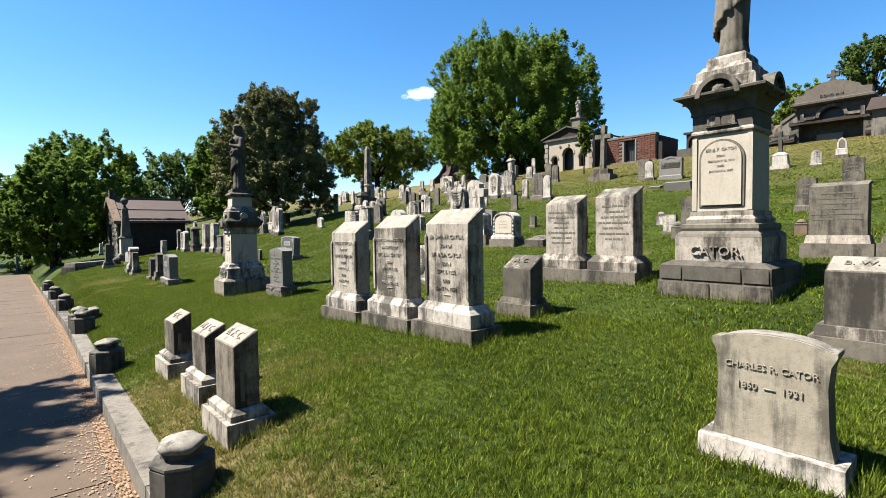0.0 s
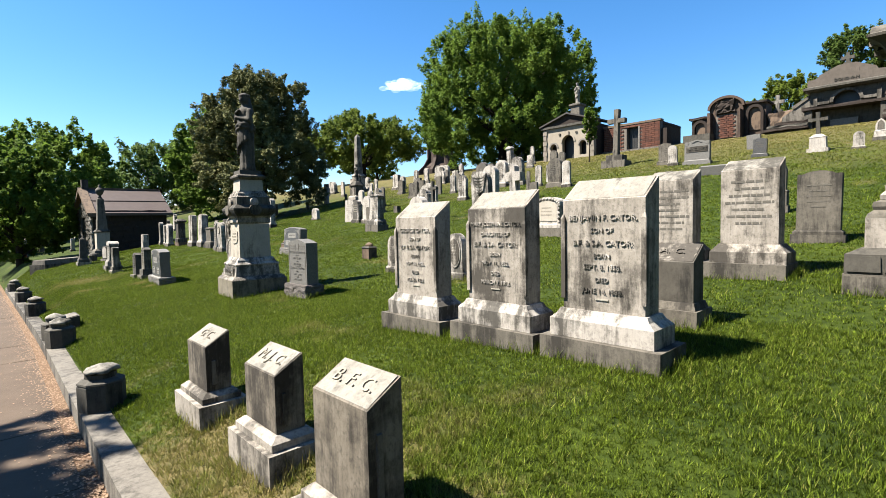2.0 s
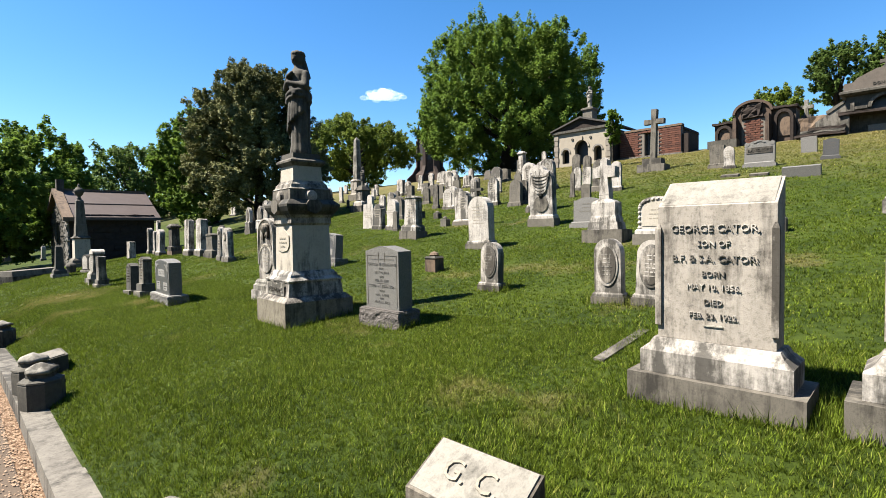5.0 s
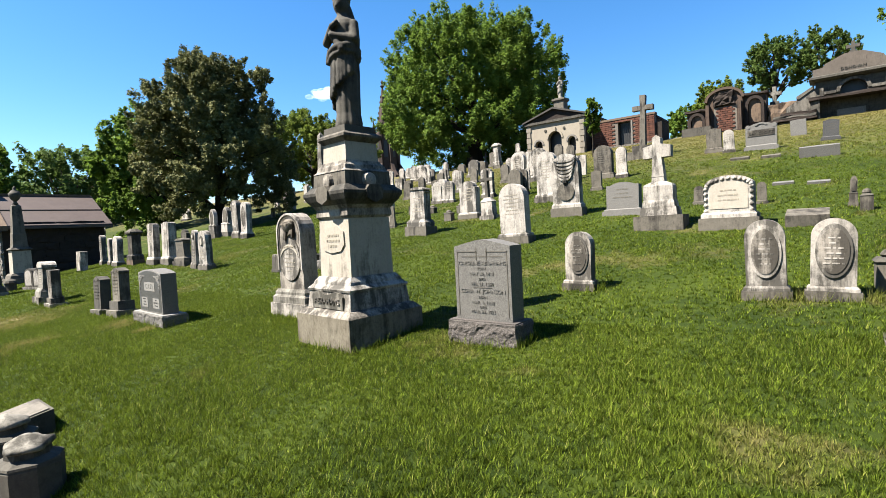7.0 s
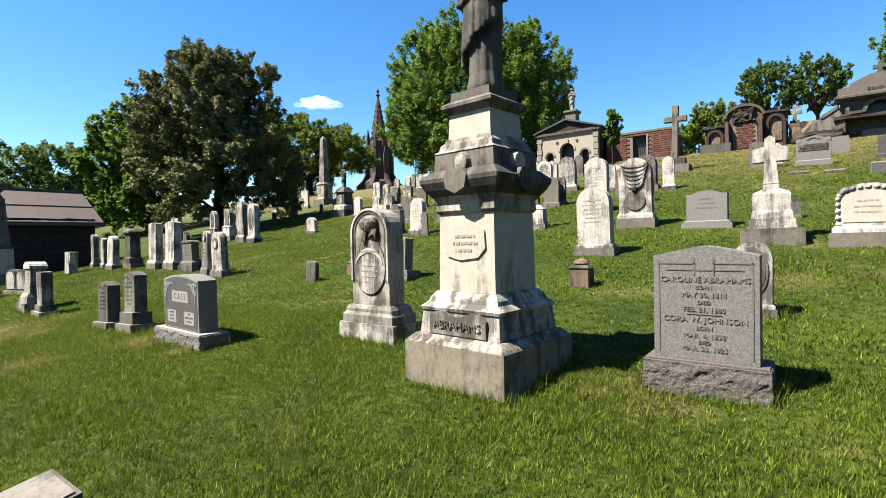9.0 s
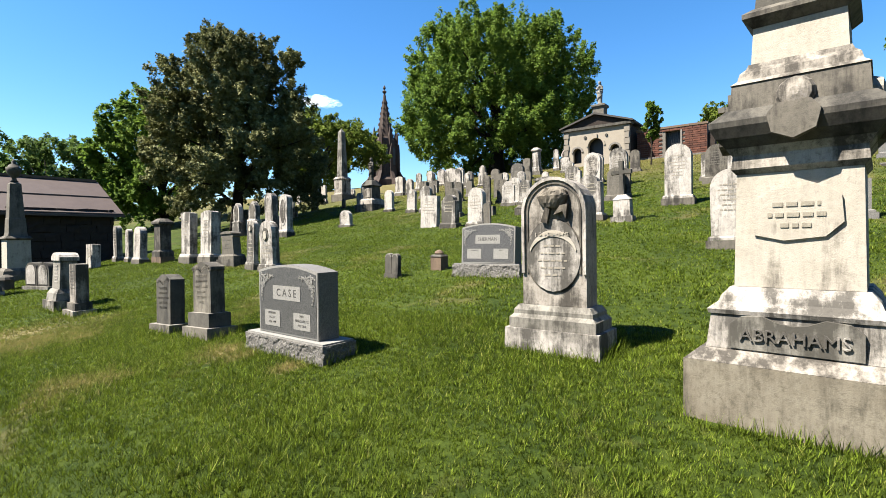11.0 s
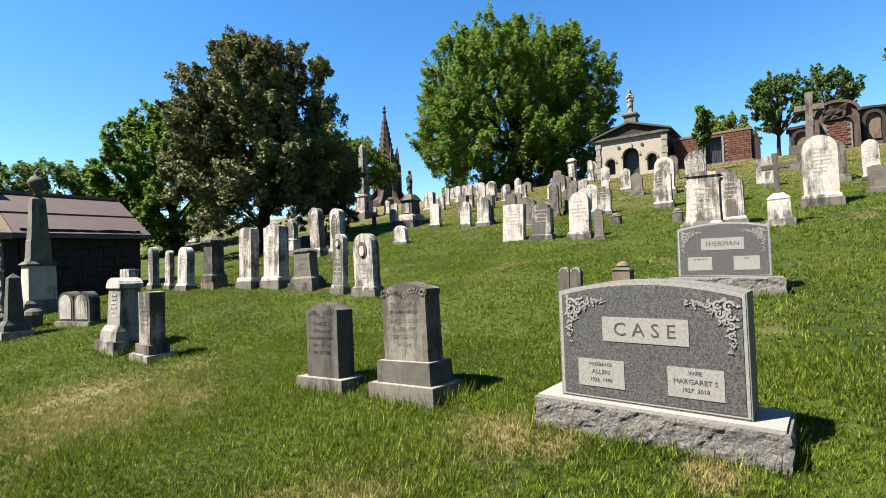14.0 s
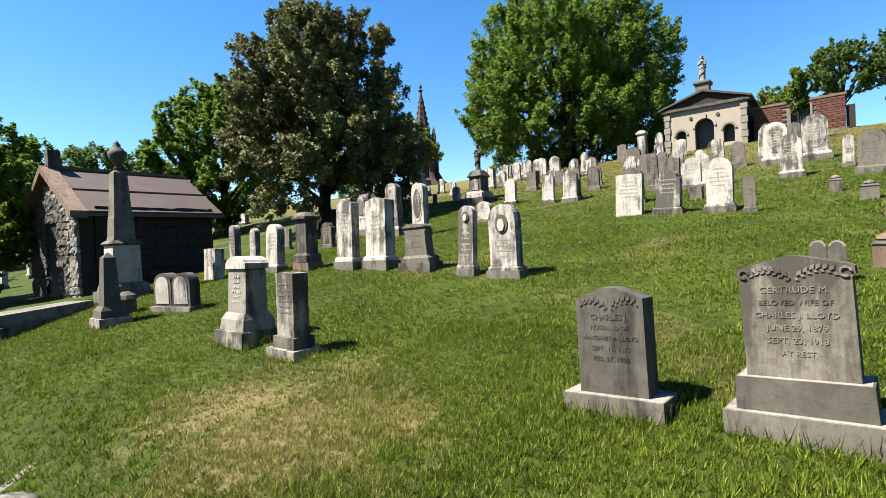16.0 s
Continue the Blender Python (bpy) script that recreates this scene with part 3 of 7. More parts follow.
s = thing("twin_headstones", 6.38, 3.98, ground_z(6.38, 3.98), "two cream marble headstones on one long stone base", "headstone")
part("base", block(1.62, 0.56, -0.3, 0.15, 0, 0.012), GREY, s)
for q, h in ((-0.43, 1.24), (0.43, 1.30)):
    die = part("upright", soften(sloped(0.56, 0.26, 0.36, h - 0.13, h), 0.01), MARBLE, s)
    die.matrix_basis = pose(q, 0, 0)
    part("plinth", profile([(0.37, 0.21, 0.152), (0.37, 0.21, 0.27), (0.31, 0.16, 0.34), (0.30, 0.15, 0.358)]), MARBLE, die)
    part("top_face", sloped(0.53, 0.24, h - 0.134, h - 0.12, h + 0.002), WHITE, die, "pale sloping top face")
    bars(0.5, h - 0.75, h - 0.22, -0.13, 7, LETTER, die, int(h * 100), 0.33)

# a curved tablet, an initialled stone and a dark tablet at the foot of the great monument
s = thing("curved_tablet", 2.74, 0.72, ground_z(2.74, 0.72), "grey lichened tablet with flared curved top on white base", "headstone", "", -90)
part("base", block(0.61, 0.26, -0.2, 0.10, 0.008, 0.008), HILL_MARBLE, s)
ol = [(-0.27, 0.102), (0.27, 0.102), (0.25, 0.2), (0.24, 0.42), (0.25, 0.52), (0.275, 0.57), (0.275, 0.59)] + arc(0, 0.555, 0.27, 0.075, 28, 152, 10) + [(-0.275, 0.59), (-0.275, 0.57), (-0.25, 0.52), (-0.24, 0.42), (-0.25, 0.2)]
die = part("die", plate([(u * 0.93, v) for u, v in ol], -0.065, 0.065, 0.006), TABLET, s)
part("top_face", plate([(-0.253, 0.592), (0.253, 0.592)] + arc(0, 0.557, 0.251, 0.078, 28, 152, 10), -0.055, 0.055, 0.0), WHITE, die, "pale curved top edge")
writing("CHARLES R. CATOR", 0.043, 0, -0.065, 0.47, FAINT, die, 0.012)
writing("1860  —  1931", 0.046, 0, -0.066, 0.375, FAINT, die, 0.012)

s = thing("initialled_stone", 4.62, 0.62, ground_z(4.62, 0.62), "stained marble stone with sloping top, three base steps", "gravestone")
part("base", block(0.66, 0.42, -0.2, 0.11, 0, 0.01), GREY, s)
part("plinth", block(0.60, 0.36, 0.112, 0.19, 0.01, 0.01), MARBLE, s)
die = part("die", soften(sloped(0.50, 0.24, 0.192, 0.58, 0.68), 0.01), GREY, s)
part("top_face", sloped(0.48, 0.22, 0.577, 0.592, 0.684), WHITE, die, "pale sloping top face")
writing("B. W. C.", 0.09, 0, 0, 0.64, GREY, die, 0.01, 23)
for q, wv, z in ((1.46, 0.62, 0.98), (0.70, 0.55, 1.05)):
    s = thing("dark_tablet", 8.3, q, ground_z(8.3, q), "tall dark-streaked marble tablet on stepped base", "headstone")
    part("base", block(wv + 0.16, 0.4, -0.2, 0.16, 0, 0.01), GREY, s)
    part("plinth", block(wv + 0.08, 0.32, 0.162, 0.27, 0.02, 0.01), MARBLE, s)
    die = part("die", soften(sloped(wv, 0.22, 0.272, z - 0.06, z), 0.01), GREY, s)
    bars(wv, 0.45, z - 0.12, -0.11, 6, LETTER, die, int(q * 50), 0.3)


def robed_figure(h, seed, name, x, y, z, label, material, turn=-90.0):
    """A draped stone figure with arms crossed on the breast, one plain mesh."""
    bm = bmesh.new()
    rng = random.Random(int(seed * 10))
    sides, rings = 60, []
    shape = [(0.0, .100, .095), (.03, .102, .098), (.10, .090, .088), (.25, .092, .086), (.40, .098, .088), (.52, .100, .088), (.58, .096, .084), (.64, .088, .078), (.70, .094, .078), (.755, .104, .076), (.785, .098, .066), (.81, .062, .052), (.83, .040, .042), (.85, .037, .040), (.865, .045, .050), (.885, .054, .060), (.92, .060, .066), (.955, .056, .062), (.985, .034, .040), (1.0, .010, .012)]
    for t, rx, ry in shape:
        fold = 0.14 * min(1.0, max(0.0, (0.74 - t) / 0.3))
        lean = 0.014 * h * math.sin(3.2 * t + 0.4)
        ring = []
        for i in range(sides):
            a = 2 * math.pi * i / sides
            k = 1 + fold * (abs(math.sin(5.5 * a + 1.2 * t + seed)) - 0.6) * (0.7 + 0.3 * math.sin(2 * a + seed))
            ring.append(bm.verts.new((h * rx * k * math.cos(a) + lean, h * ry * k * math.sin(a), h * t)))
        rings.append(ring)
    bm.faces.new(rings[0][::-1])
    bm.faces.new(rings[-1])
    for p, q in zip(rings, rings[1:]):
        for i in range(sides):
            bm.faces.new((p[i], p[(i + 1) % sides], q[(i + 1) % sides], q[i]))

    def limb(a, b, ra, rb):
        add_tube(bm, [v * h for v in a], [v * h for v in b], ra * h, rb * h, 12)
        for c, r in ((a, ra), (b, rb)):
            bmesh.ops.create_icosphere(bm, subdivisions=2, radius=r * h, matrix=Matrix.Translation([v * h for v in c]))

    # the overskirt: long pleats that hang from the waist to a slanting hem
    for i in range(13):
        a = radians(150 + 15.5 * i + rng.uniform(-4, 4))
        end = 0.13 + 0.022 * i + rng.uniform(-0.015, 0.015)
        r0, r1 = 0.092, 0.108 + rng.uniform(-0.006, 0.012)
        limb((r0 * math.cos(a), r0 * 0.9 * math.sin(a), 0.55), (r1 * math.cos(a), r1 * 0.92 * math.sin(a), end), 0.015, 0.017)
    # the mantle gathered round the hips, its ends flaring out
    ring = [(0.108 * math.cos(radians(t)), 0.10 * math.sin(radians(t)), 0.555 + 0.035 * math.sin(radians(t * 1.0 + 60 * seed))) for t in range(0, 361, 24)]
    for a, b in zip(ring, ring[1:]):
        limb(a, b, 0.024, 0.024)
        limb((a[0] * 1.03, a[1] * 1.03, a[2] - 0.045), (b[0] * 1.03, b[1] * 1.03, b[2] - 0.045), 0.017, 0.017)
    limb((0.105, -0.02, 0.57), (0.135, 0.0, 0.50), 0.03, 0.018)
    limb((-0.105, -0.03, 0.58), (-0.128, -0.04, 0.50), 0.028, 0.018)
    limb((-0.03, -0.085, 0.66), (0.05, -0.095, 0.56), 0.022, 0.026)
    # arms folded on the breast, one hand raised to the shoulder
    limb((0.098, 0.0, 0.755), (0.128, -0.03, 0.635), 0.038, 0.034)
    limb((0.128, -0.03, 0.635), (-0.03, -0.105, 0.672), 0.033, 0.024)
    limb((-0.098, 0.0, 0.755), (-0.122, -0.045, 0.645), 0.038, 0.033)
    limb((-0.122, -0.045, 0.645), (-0.02, -0.105, 0.735), 0.032, 0.022)
    limb((-0.02, -0.105, 0.735), (0.015, -0.095, 0.765), 0.020, 0.014)
    # the sleeves and the veil behind
    limb((0.128, -0.02, 0.63), (0.118, 0.01, 0.555), 0.03, 0.014)
    for u in (-0.06, -0.02, 0.02, 0.06):
        limb((u * 0.5, 0.042, 0.90), (u * 1.2, 0.062, 0.74), 0.024, 0.022)
    # hair and a low wreath
    for i in range(12):
        a = radians(30 * i)
        limb((0.056 * math.cos(a), 0.062 * math.sin(a) + 0.004, 0.955), (0.05 * math.cos(a + 0.4), 0.056 * math.sin(a + 0.4) + 0.004, 0.972), 0.013, 0.011)
    limb((0, -0.058, 0.905), (0, -0.066, 0.893), 0.011, 0.010)
    limb((0, 0.05, 0.93), (0, 0.06, 0.89), 0.036, 0.03)
    ob = part(name, bm, material, None, "", True)
    one = ob.modifiers.new("one_skin", "REMESH")
    one.mode, one.voxel_size, one.use_smooth_shade = "VOXEL", 0.0085 * h, True
    ob.matrix_world = pose(x, y, z, 0, 0, turn)
    return tagged(ob, label, "statue")


def great_monument():
    x, y = 6.26, 2.09
    z = ground_z(x - 0.5, y)
    s = thing("monument", x, y, z, "tall marble family monument with arched cap, dark cornice, shade-coloured frieze", "monument")
    low = part("lower_course", block(1.15, 1.15, -0.4, 0.17, 0, 0.01), GREY, s)
    for q in (-0.29, 0.29):
        part("panel_block", block(0.55, 0.02, -0.02, 0.155, 0.004, 0.004, q, -0.580), GREY, low)
    mid = part("upper_course", profile([(0.565, 0.565, 0.172), (0.565, 0.565, 0.345), (0.47, 0.47, 0.395)], True, 4, 0.01), DARK, s)
    for q, w in ((-0.43, 0.23), (0.0, 0.58), (0.43, 0.23)):
        part("panel_block", block(w, 0.02, 0.192, 0.330, 0.004, 0.004, q, -0.570), DARK, mid)
    plinth = part("plinth", block(0.88, 0.88, 0.397, 0.66, 0.0, 0.012), MARBLE, s)
    writing("CATOR.", 0.150, 0, -0.446, 0.505, MARBLE, plinth, 0.034)
    part("moulding", profile([(0.44, 0.44, 0.662), (0.425, 0.425, 0.70), (0.39, 0.39, 0.73), (0.40, 0.40, 0.76), (0.395, 0.395, 0.80), (0.345, 0.345, 0.82)]), GREY, s)
    part("skirting", profile([(0.35, 0.35, 0.822), (0.355, 0.355, 0.86), (0.32, 0.32, 0.90), (0.325, 0.325, 0.95)]), MARBLE, s)
    die = part("die", profile([(0.300, 0.300, 0.952), (0.292, 0.292, 1.80)], True, 4, 0.012), CREAM, s)
    part("arched_panel", plate([(-0.205, 1.02), (0.205, 1.02)] + arc(0, 1.53, 0.205, 0.19, 0, 180, 16), -0.322, -0.30, 0.008), CREAM, die)
    part("panel_rim", plate([(-0.232, 1.00), (0.232, 1.00)] + arc(0, 1.53, 0.232, 0.215, 0, 180, 16), -0.310, -0.295, 0.004), GREY, die)
    for text, size, zt in (("BENJ. F. CATOR", 0.046, 1.63), ("BORN", 0.032, 1.56), ("FEBRUARY 12, 1814", 0.032, 1.505), ("DIED", 0.032, 1.45), ("JANUARY 3, 1877", 0.032, 1.395)):
        writing(text, size, 0, -0.323, zt, FAINT, die, 0.008)
    for q in (-0.283, 0.283):
        part("side_pilaster", block(0.05, 0.05, 0.96, 1.78, 0, 0.01, q, -0.283), CREAM, die)
    part("neck_moulding", profile([(0.298, 0.298, 1.802), (0.318, 0.318, 1.82), (0.318, 0.318, 1.84), (0.305, 0.305, 1.86)]), MARBLE, s)
    # The cornice's shadow on frieze and cove is given as dark stone.
    frieze = part("frieze", profile([(0.306, 0.306, 1.862), (0.308, 0.308, 2.02), (0.325, 0.325, 2.035), (0.318, 0.318, 2.06), (0.335, 0.335, 2.12), (0.385, 0.385, 2.185), (0.45, 0.45, 2.225)]), DARK, s)
    for q in (-0.072, 0.072):
        part("carved_arch", plate([(q - 0.07, 1.90), (q + 0.07, 1.90)] + arc(q, 1.945, 0.07, 0.07, 0, 180, 8), -0.335, -0.306, 0.006), MARBLE, frieze)
    part("arch_ledge", block(0.32, 0.03, 1.885, 1.902, 0, 0.003, 0, -0.318), MARBLE, frieze)
    cap = part("cornice", profile([(0.46, 0.46, 2.227), (0.465, 0.465, 2.250), (0.36, 0.36, 2.285)]), GREY, s)
    for turn in (0, 90, 180, 270):
        hood = part("arched_hood", plate(arc(0, 2.20, 0.225, 0.225, 0, 180, 14) + [(-0.175, 2.20)] + arc(0, 2.20, 0.175, 0.175, 180, 0, 12), -0.468, -0.33, 0.006), GREY, cap)
        hood.matrix_basis = pose(0, 0, 0, 0, 0, turn)
        infill = part("tympanum", plate([(-0.175, 2.17)] + [(0.175, 2.17)] + arc(0, 2.20, 0.174, 0.174, 0, 180, 12), -0.41, -0.31, 0.0), DARK, cap)
        infill.matrix_basis = pose(0, 0, 0, 0, 0, turn)
        boss = part("rosette", fluted([(0.07, 0.0, 0.16), (0.07, 0.02, 0.2), (0.03, 0.035, 0.1), (0.015, 0.04, 0.0)], 6), GREY, cap)
        boss.matrix_basis = pose(0, 0, 0, 0, 0, turn) @ pose(0, -0.412, 2.275, 90, 0, 0)
    part("step", profile([(0.34, 0.34, 2.287), (0.33, 0.33, 2.40), (0.29, 0.29, 2.43)]), MARBLE, s)
    part("step", profile([(0.285, 0.285, 2.432), (0.28, 0.28, 2.52), (0.25, 0.25, 2.545), (0.23, 0.23, 2.58)]), MARBLE, s)
    part("statue_base", profile([(0.205, 0.205, 2.582), (0.20, 0.20, 2.66), (0.18, 0.18, 2.69)]), MARBLE, s)
    robed_figure(1.55, 1.0, "draped_statue", x, y, z + 2.692, "weathered marble draped statue on the great monument", GREY, -100)


great_monument()


TABLET_DIM = weathered("yellowed_base_stone", (0.163, 0.145, 0.111), (0.109, 0.0927, 0.0679), (0.0272, 0.0226, 0.0154), 0.92)


def statue_monument():
    x, y = 3.77, 10.91
    z = 0.272
    s = thing("monument", x, y, z, "marble pedestal monument with flared cornice under a statue", "monument", "", -95.5)
    part("base", block(0.95, 0.95, -0.4, 0.285, 0.0, 0.012), TABLET_DIM, s)
    part("base_top", profile([(0.472, 0.472, 0.287), (0.41, 0.41, 0.345)]), MARBLE, s)
    plinth = part("plinth", profile([(0.385, 0.385, 0.347), (0.365, 0.365, 0.525)], True, 4, 0.01), HILL_MARBLE, s)
    panel = part("name_panel", plate([(-0.27, 0.355), (0.27, 0.355), (0.27, 0.48), (0.22, 0.52), (0.13, 0.53), (0.06, 0.50), (0.0, 0.49), (-0.06, 0.50), (-0.13, 0.53), (-0.22, 0.52), (-0.27, 0.48)], -0.398, -0.36, 0.006), WHITE, plinth)
    writing("ABRAHAMS", 0.088, 0, -0.401, 0.430, HILL_MARBLE, panel, 0.016)
    part("moulding", profile([(0.375, 0.375, 0.527), (0.382, 0.382, 0.55), (0.335, 0.335, 0.59), (0.325, 0.325, 0.62), (0.29, 0.29, 0.665)]), HILL_MARBLE, s)
    die = part("die", profile([(0.272, 0.272, 0.667), (0.262, 0.262, 1.262)], True, 4, 0.012), CREAM, s)
    part("relief_panel", plate([(-0.18, 0.94), (-0.05, 0.91), (0.12, 0.93), (0.19, 1.00), (0.18, 1.13), (0.08, 1.19), (-0.10, 1.17), (-0.19, 1.10)], -0.279, -0.255, 0.006), CREAM, die, "worn carved cartouche")
    bars(0.26, 0.96, 1.12, -0.280, 3, TABLET, die, 5, 0.4)
    part("neck_moulding", profile([(0.265, 0.265, 1.264), (0.285, 0.285, 1.29), (0.278, 0.278, 1.36), (0.305, 0.305, 1.40)]), MARBLE, s)
    cor = part("cornice", profile([(0.305, 0.305, 1.402), (0.345, 0.345, 1.45), (0.372, 0.372, 1.505), (0.374, 0.374, 1.535), (0.305, 0.305, 1.60)]), DARK, s)
    for turn in (0, 90, 180, 270):
        part("carved_drop", plate([(-0.11, 1.54), (-0.09, 1.45), (0, 1.41), (0.09, 1.45), (0.11, 1.54), (0.07, 1.59), (-0.07, 1.59)], -0.386, -0.30, 0.01), GREY, cor).matrix_basis = pose(0, 0, 0, 0, 0, turn)
    up = part("upper_block", profile([(0.290, 0.290, 1.602), (0.282, 0.282, 1.735)], True, 4, 0.01), GREY, s)
    for turn in (0, 90, 180, 270):
        part("round_boss", profile([(0.085, 0.085, 0), (0.07, 0.07, 0.04), (0.02, 0.02, 0.055)], False, 14, 0.004), MARBLE, up).matrix_basis = pose(0, 0, 0, 0, 0, turn) @ pose(0, -0.287, 1.645, 90, 0, 0)
    part("taper", profile([(0.288, 0.288, 1.737), (0.26, 0.26, 1.76), (0.25, 0.25, 1.80), (0.225, 0.225, 1.825), (0.215, 0.215, 1.85)]), MARBLE, s)
    part("statue_block", profile([(0.205, 0.205, 1.852), (0.196, 0.196, 2.043)], True, 4, 0.01), CREAM, s)
    part("statue_cornice", profile([(0.20, 0.20, 2.045), (0.242, 0.242, 2.09), (0.242, 0.242, 2.115), (0.20, 0.20, 2.145)]), GREY, s)
    part("statue_step", profile([(0.19, 0.19, 2.147), (0.185, 0.185, 2.213)]), DARK, s)
    robed_figure(1.40, 2.2, "draped_statue", x, y, z + 2.215, "dark weathered draped statue with folded arms", DARK, -78)


statue_monument()


def split_base(w, d, z0, z1, parent, material, label="rough split-faced base"):
    """A base with sawn top and rough split sides."""
    bm = add_box(bmesh.new(), -w / 2, w / 2, -d / 2, d / 2, z0, z1)
    for axis, a, b in ((0, -w / 2, w / 2), (1, -d / 2, d / 2), (2, z0, z1)):
        n = int((b - a) / 0.017)
        for i in range(1, n):
            co, no = [0, 0, 0], [0, 0, 0]
            co[axis], no[axis] = a + (b - a) * i / n, 1
            bmesh.ops.bisect_plane(bm, geom=bm.verts[:] + bm.edges[:] + bm.faces[:], plane_co=co, plane_no=no)
    for v in bm.verts:
        if v.co.z < z1 - 0.004:
            q = v.co + Vector((3.1, 7.7, 1.3))
            push = noise.noise_vector(Vector((q.x * 9, q.y * 9, q.z * 15))) * 0.012 + noise.noise_vector(q * 33) * 0.009
            v.co += Vector((push.x, push.y, push.z * 0.4))
    return part("base", bm, material, parent, label)


s = thing("granite_headstone", 4.0, 9.39, ground_z(3.9, 9.4), "grey granite headstone with carved border on split base", "headstone")
split_base(0.72, 0.34, -0.2, 0.20, s, PINK_GRANITE)
part("base_top", block(0.70, 0.30, 0.199, 0.212, 0, 0.004), PINK_GRANITE, s)
ol = [(-0.30, 0.214), (0.30, 0.214), (0.30, 0.885)] + [(0.13, 0.925)] + arc(0, 0.90, 0.12, 0.045, 60, 120, 4) + [(-0.13, 0.925), (-0.30, 0.885)]
die = part("die", plate(ol, -0.10, 0.10, 0.006), GRANITE, s)
for a, b, c, d in ((-0.27, -0.262, 0.25, 0.84), (0.262, 0.27, 0.25, 0.84), (-0.27, -0.05, 0.832, 0.84), (0.05, 0.27, 0.832, 0.84), (-0.22, 0.22, 0.79, 0.796), (-0.06, -0.05, 0.76, 0.87), (0.05, 0.06, 0.76, 0.87)):
    part("carved_line", add_box(bmesh.new(), a, b, -0.1035, -0.098, c, d), LETTER, die)
part("short_rule", add_box(bmesh.new(), -0.1, 0.1, -0.104, -0.099, 0.508, 0.512), LETTER, die)
z = 0.732
for text, size, gap in (("CAROLINE ABRAHAMS", .050, .049), ("BORN", .034, .048), ("MAY 30, 1814", .044, .048), ("DIED", .034, .046), ("FEB. 21, 1880", .044, .065), ("CORA W. JOHNSON", .052, .055), ("BORN", .034, .048), ("MAR. 4, 1838", .044, .042), ("DIED", .032, .041), ("MAR. 23, 1923", .044, .05)):
    writing(text, size, 0, -0.101, z, GRANITE, die, 0.008)
    z -= gap

s = thing("basket_headstone", 4.12, 12.46, ground_z(4.0, 12.4), "tall round-topped headstone with carved basket and oval", "headstone")
part("base", block(0.78, 0.42, -0.25, 0.17, 0.01, 0.012), HILL_MARBLE, s)
part("plinth", profile([(0.35, 0.18, 0.172), (0.35, 0.18, 0.25), (0.32, 0.155, 0.28), (0.32, 0.155, 0.31), (0.29, 0.13, 0.35)]), WHITE, s)
die = part("die", plate(outline("round", 0.52, 0.352, 1.34), -0.11, 0.11, 0.012), MARBLE, s)
def arched_rim(a, b, foot, y0, y1):
    """A round-headed frame between the half widths a and b, its legs reaching down to foot."""
    return plate([(a, foot)] + arc(0, 1.08, a, a, 0, 180, 16) + [(-a, foot), (-b, foot)] + arc(0, 1.08, b, b, 180, 0, 16) + [(b, foot)], y0, y1, 0.004)


part("rim", arched_rim(0.262, 0.238, 0.60, -0.128, -0.105), HILL_MARBLE, die)
part("inner_rim", arched_rim(0.222, 0.208, 0.60, -0.118, -0.105), GREY, die)
part("oval_rim", plate(arc(0, 0.735, 0.232, 0.290, 0, 345, 23), -0.112, -0.10, 0.004), STAINED, die)
part("oval_panel", plate(arc(0, 0.74, 0.220, 0.278, 0, 345, 23), -0.124, -0.10, 0.010), HILL_MARBLE, die)
part("name_band", plate(arc(0, 0.70, 0.205, 0.235, 22, 158, 14) + arc(0, 0.70, 0.20, 0.185, 158, 22, 14), -0.130, -0.12, 0.003), CREAM, die)
basket = bmesh.new()
rings = []
for r, z in ((0.062, 1.10), (0.085, 1.115), (0.105, 1.14), (0.122, 1.17), (0.13, 1.195), (0.122, 1.205), (0.11, 1.23), (0.085, 1.25), (0.04, 1.262)):
    rings.append([basket.verts.new((r * math.cos(math.pi + math.pi * i / 20), 0.62 * r * math.sin(math.pi + math.pi * i / 20), z)) for i in range(21)])
for p, q in zip(rings, rings[1:]):
    for i in range(20):
        basket.faces.new((p[i], p[i + 1], q[i + 1], q[i]))
for v in basket.verts:
    v.co += noise.noise_vector(v.co * 38) * (0.016 if v.co.z > 1.2 else 0.007)
bk = part("carved_basket", basket, STAINED, die, "blackened carved flower basket")
bk.matrix_basis = pose(0.0, -0.108, 0)
for pts in ([(-0.085, 1.00), (-0.035, 0.985), (-0.01, 1.10), (-0.05, 1.11)], [(0.02, 1.05), (0.09, 1.075), (0.115, 1.02), (0.13, 1.13), (0.07, 1.12)]):
    part("carved_ribbon", plate(pts, -0.150, -0.10, 0.008), STAINED, bk).matrix_basis = pose(0.0, 0.108, 0)
writing("J. D. ABRAHAMS.", 0.038, 0, -0.131, 0.902, CREAM, die, 0.007)
bars(0.26, 0.56, 0.84, -0.124, 5, FAINT, die, 3, 0.22)


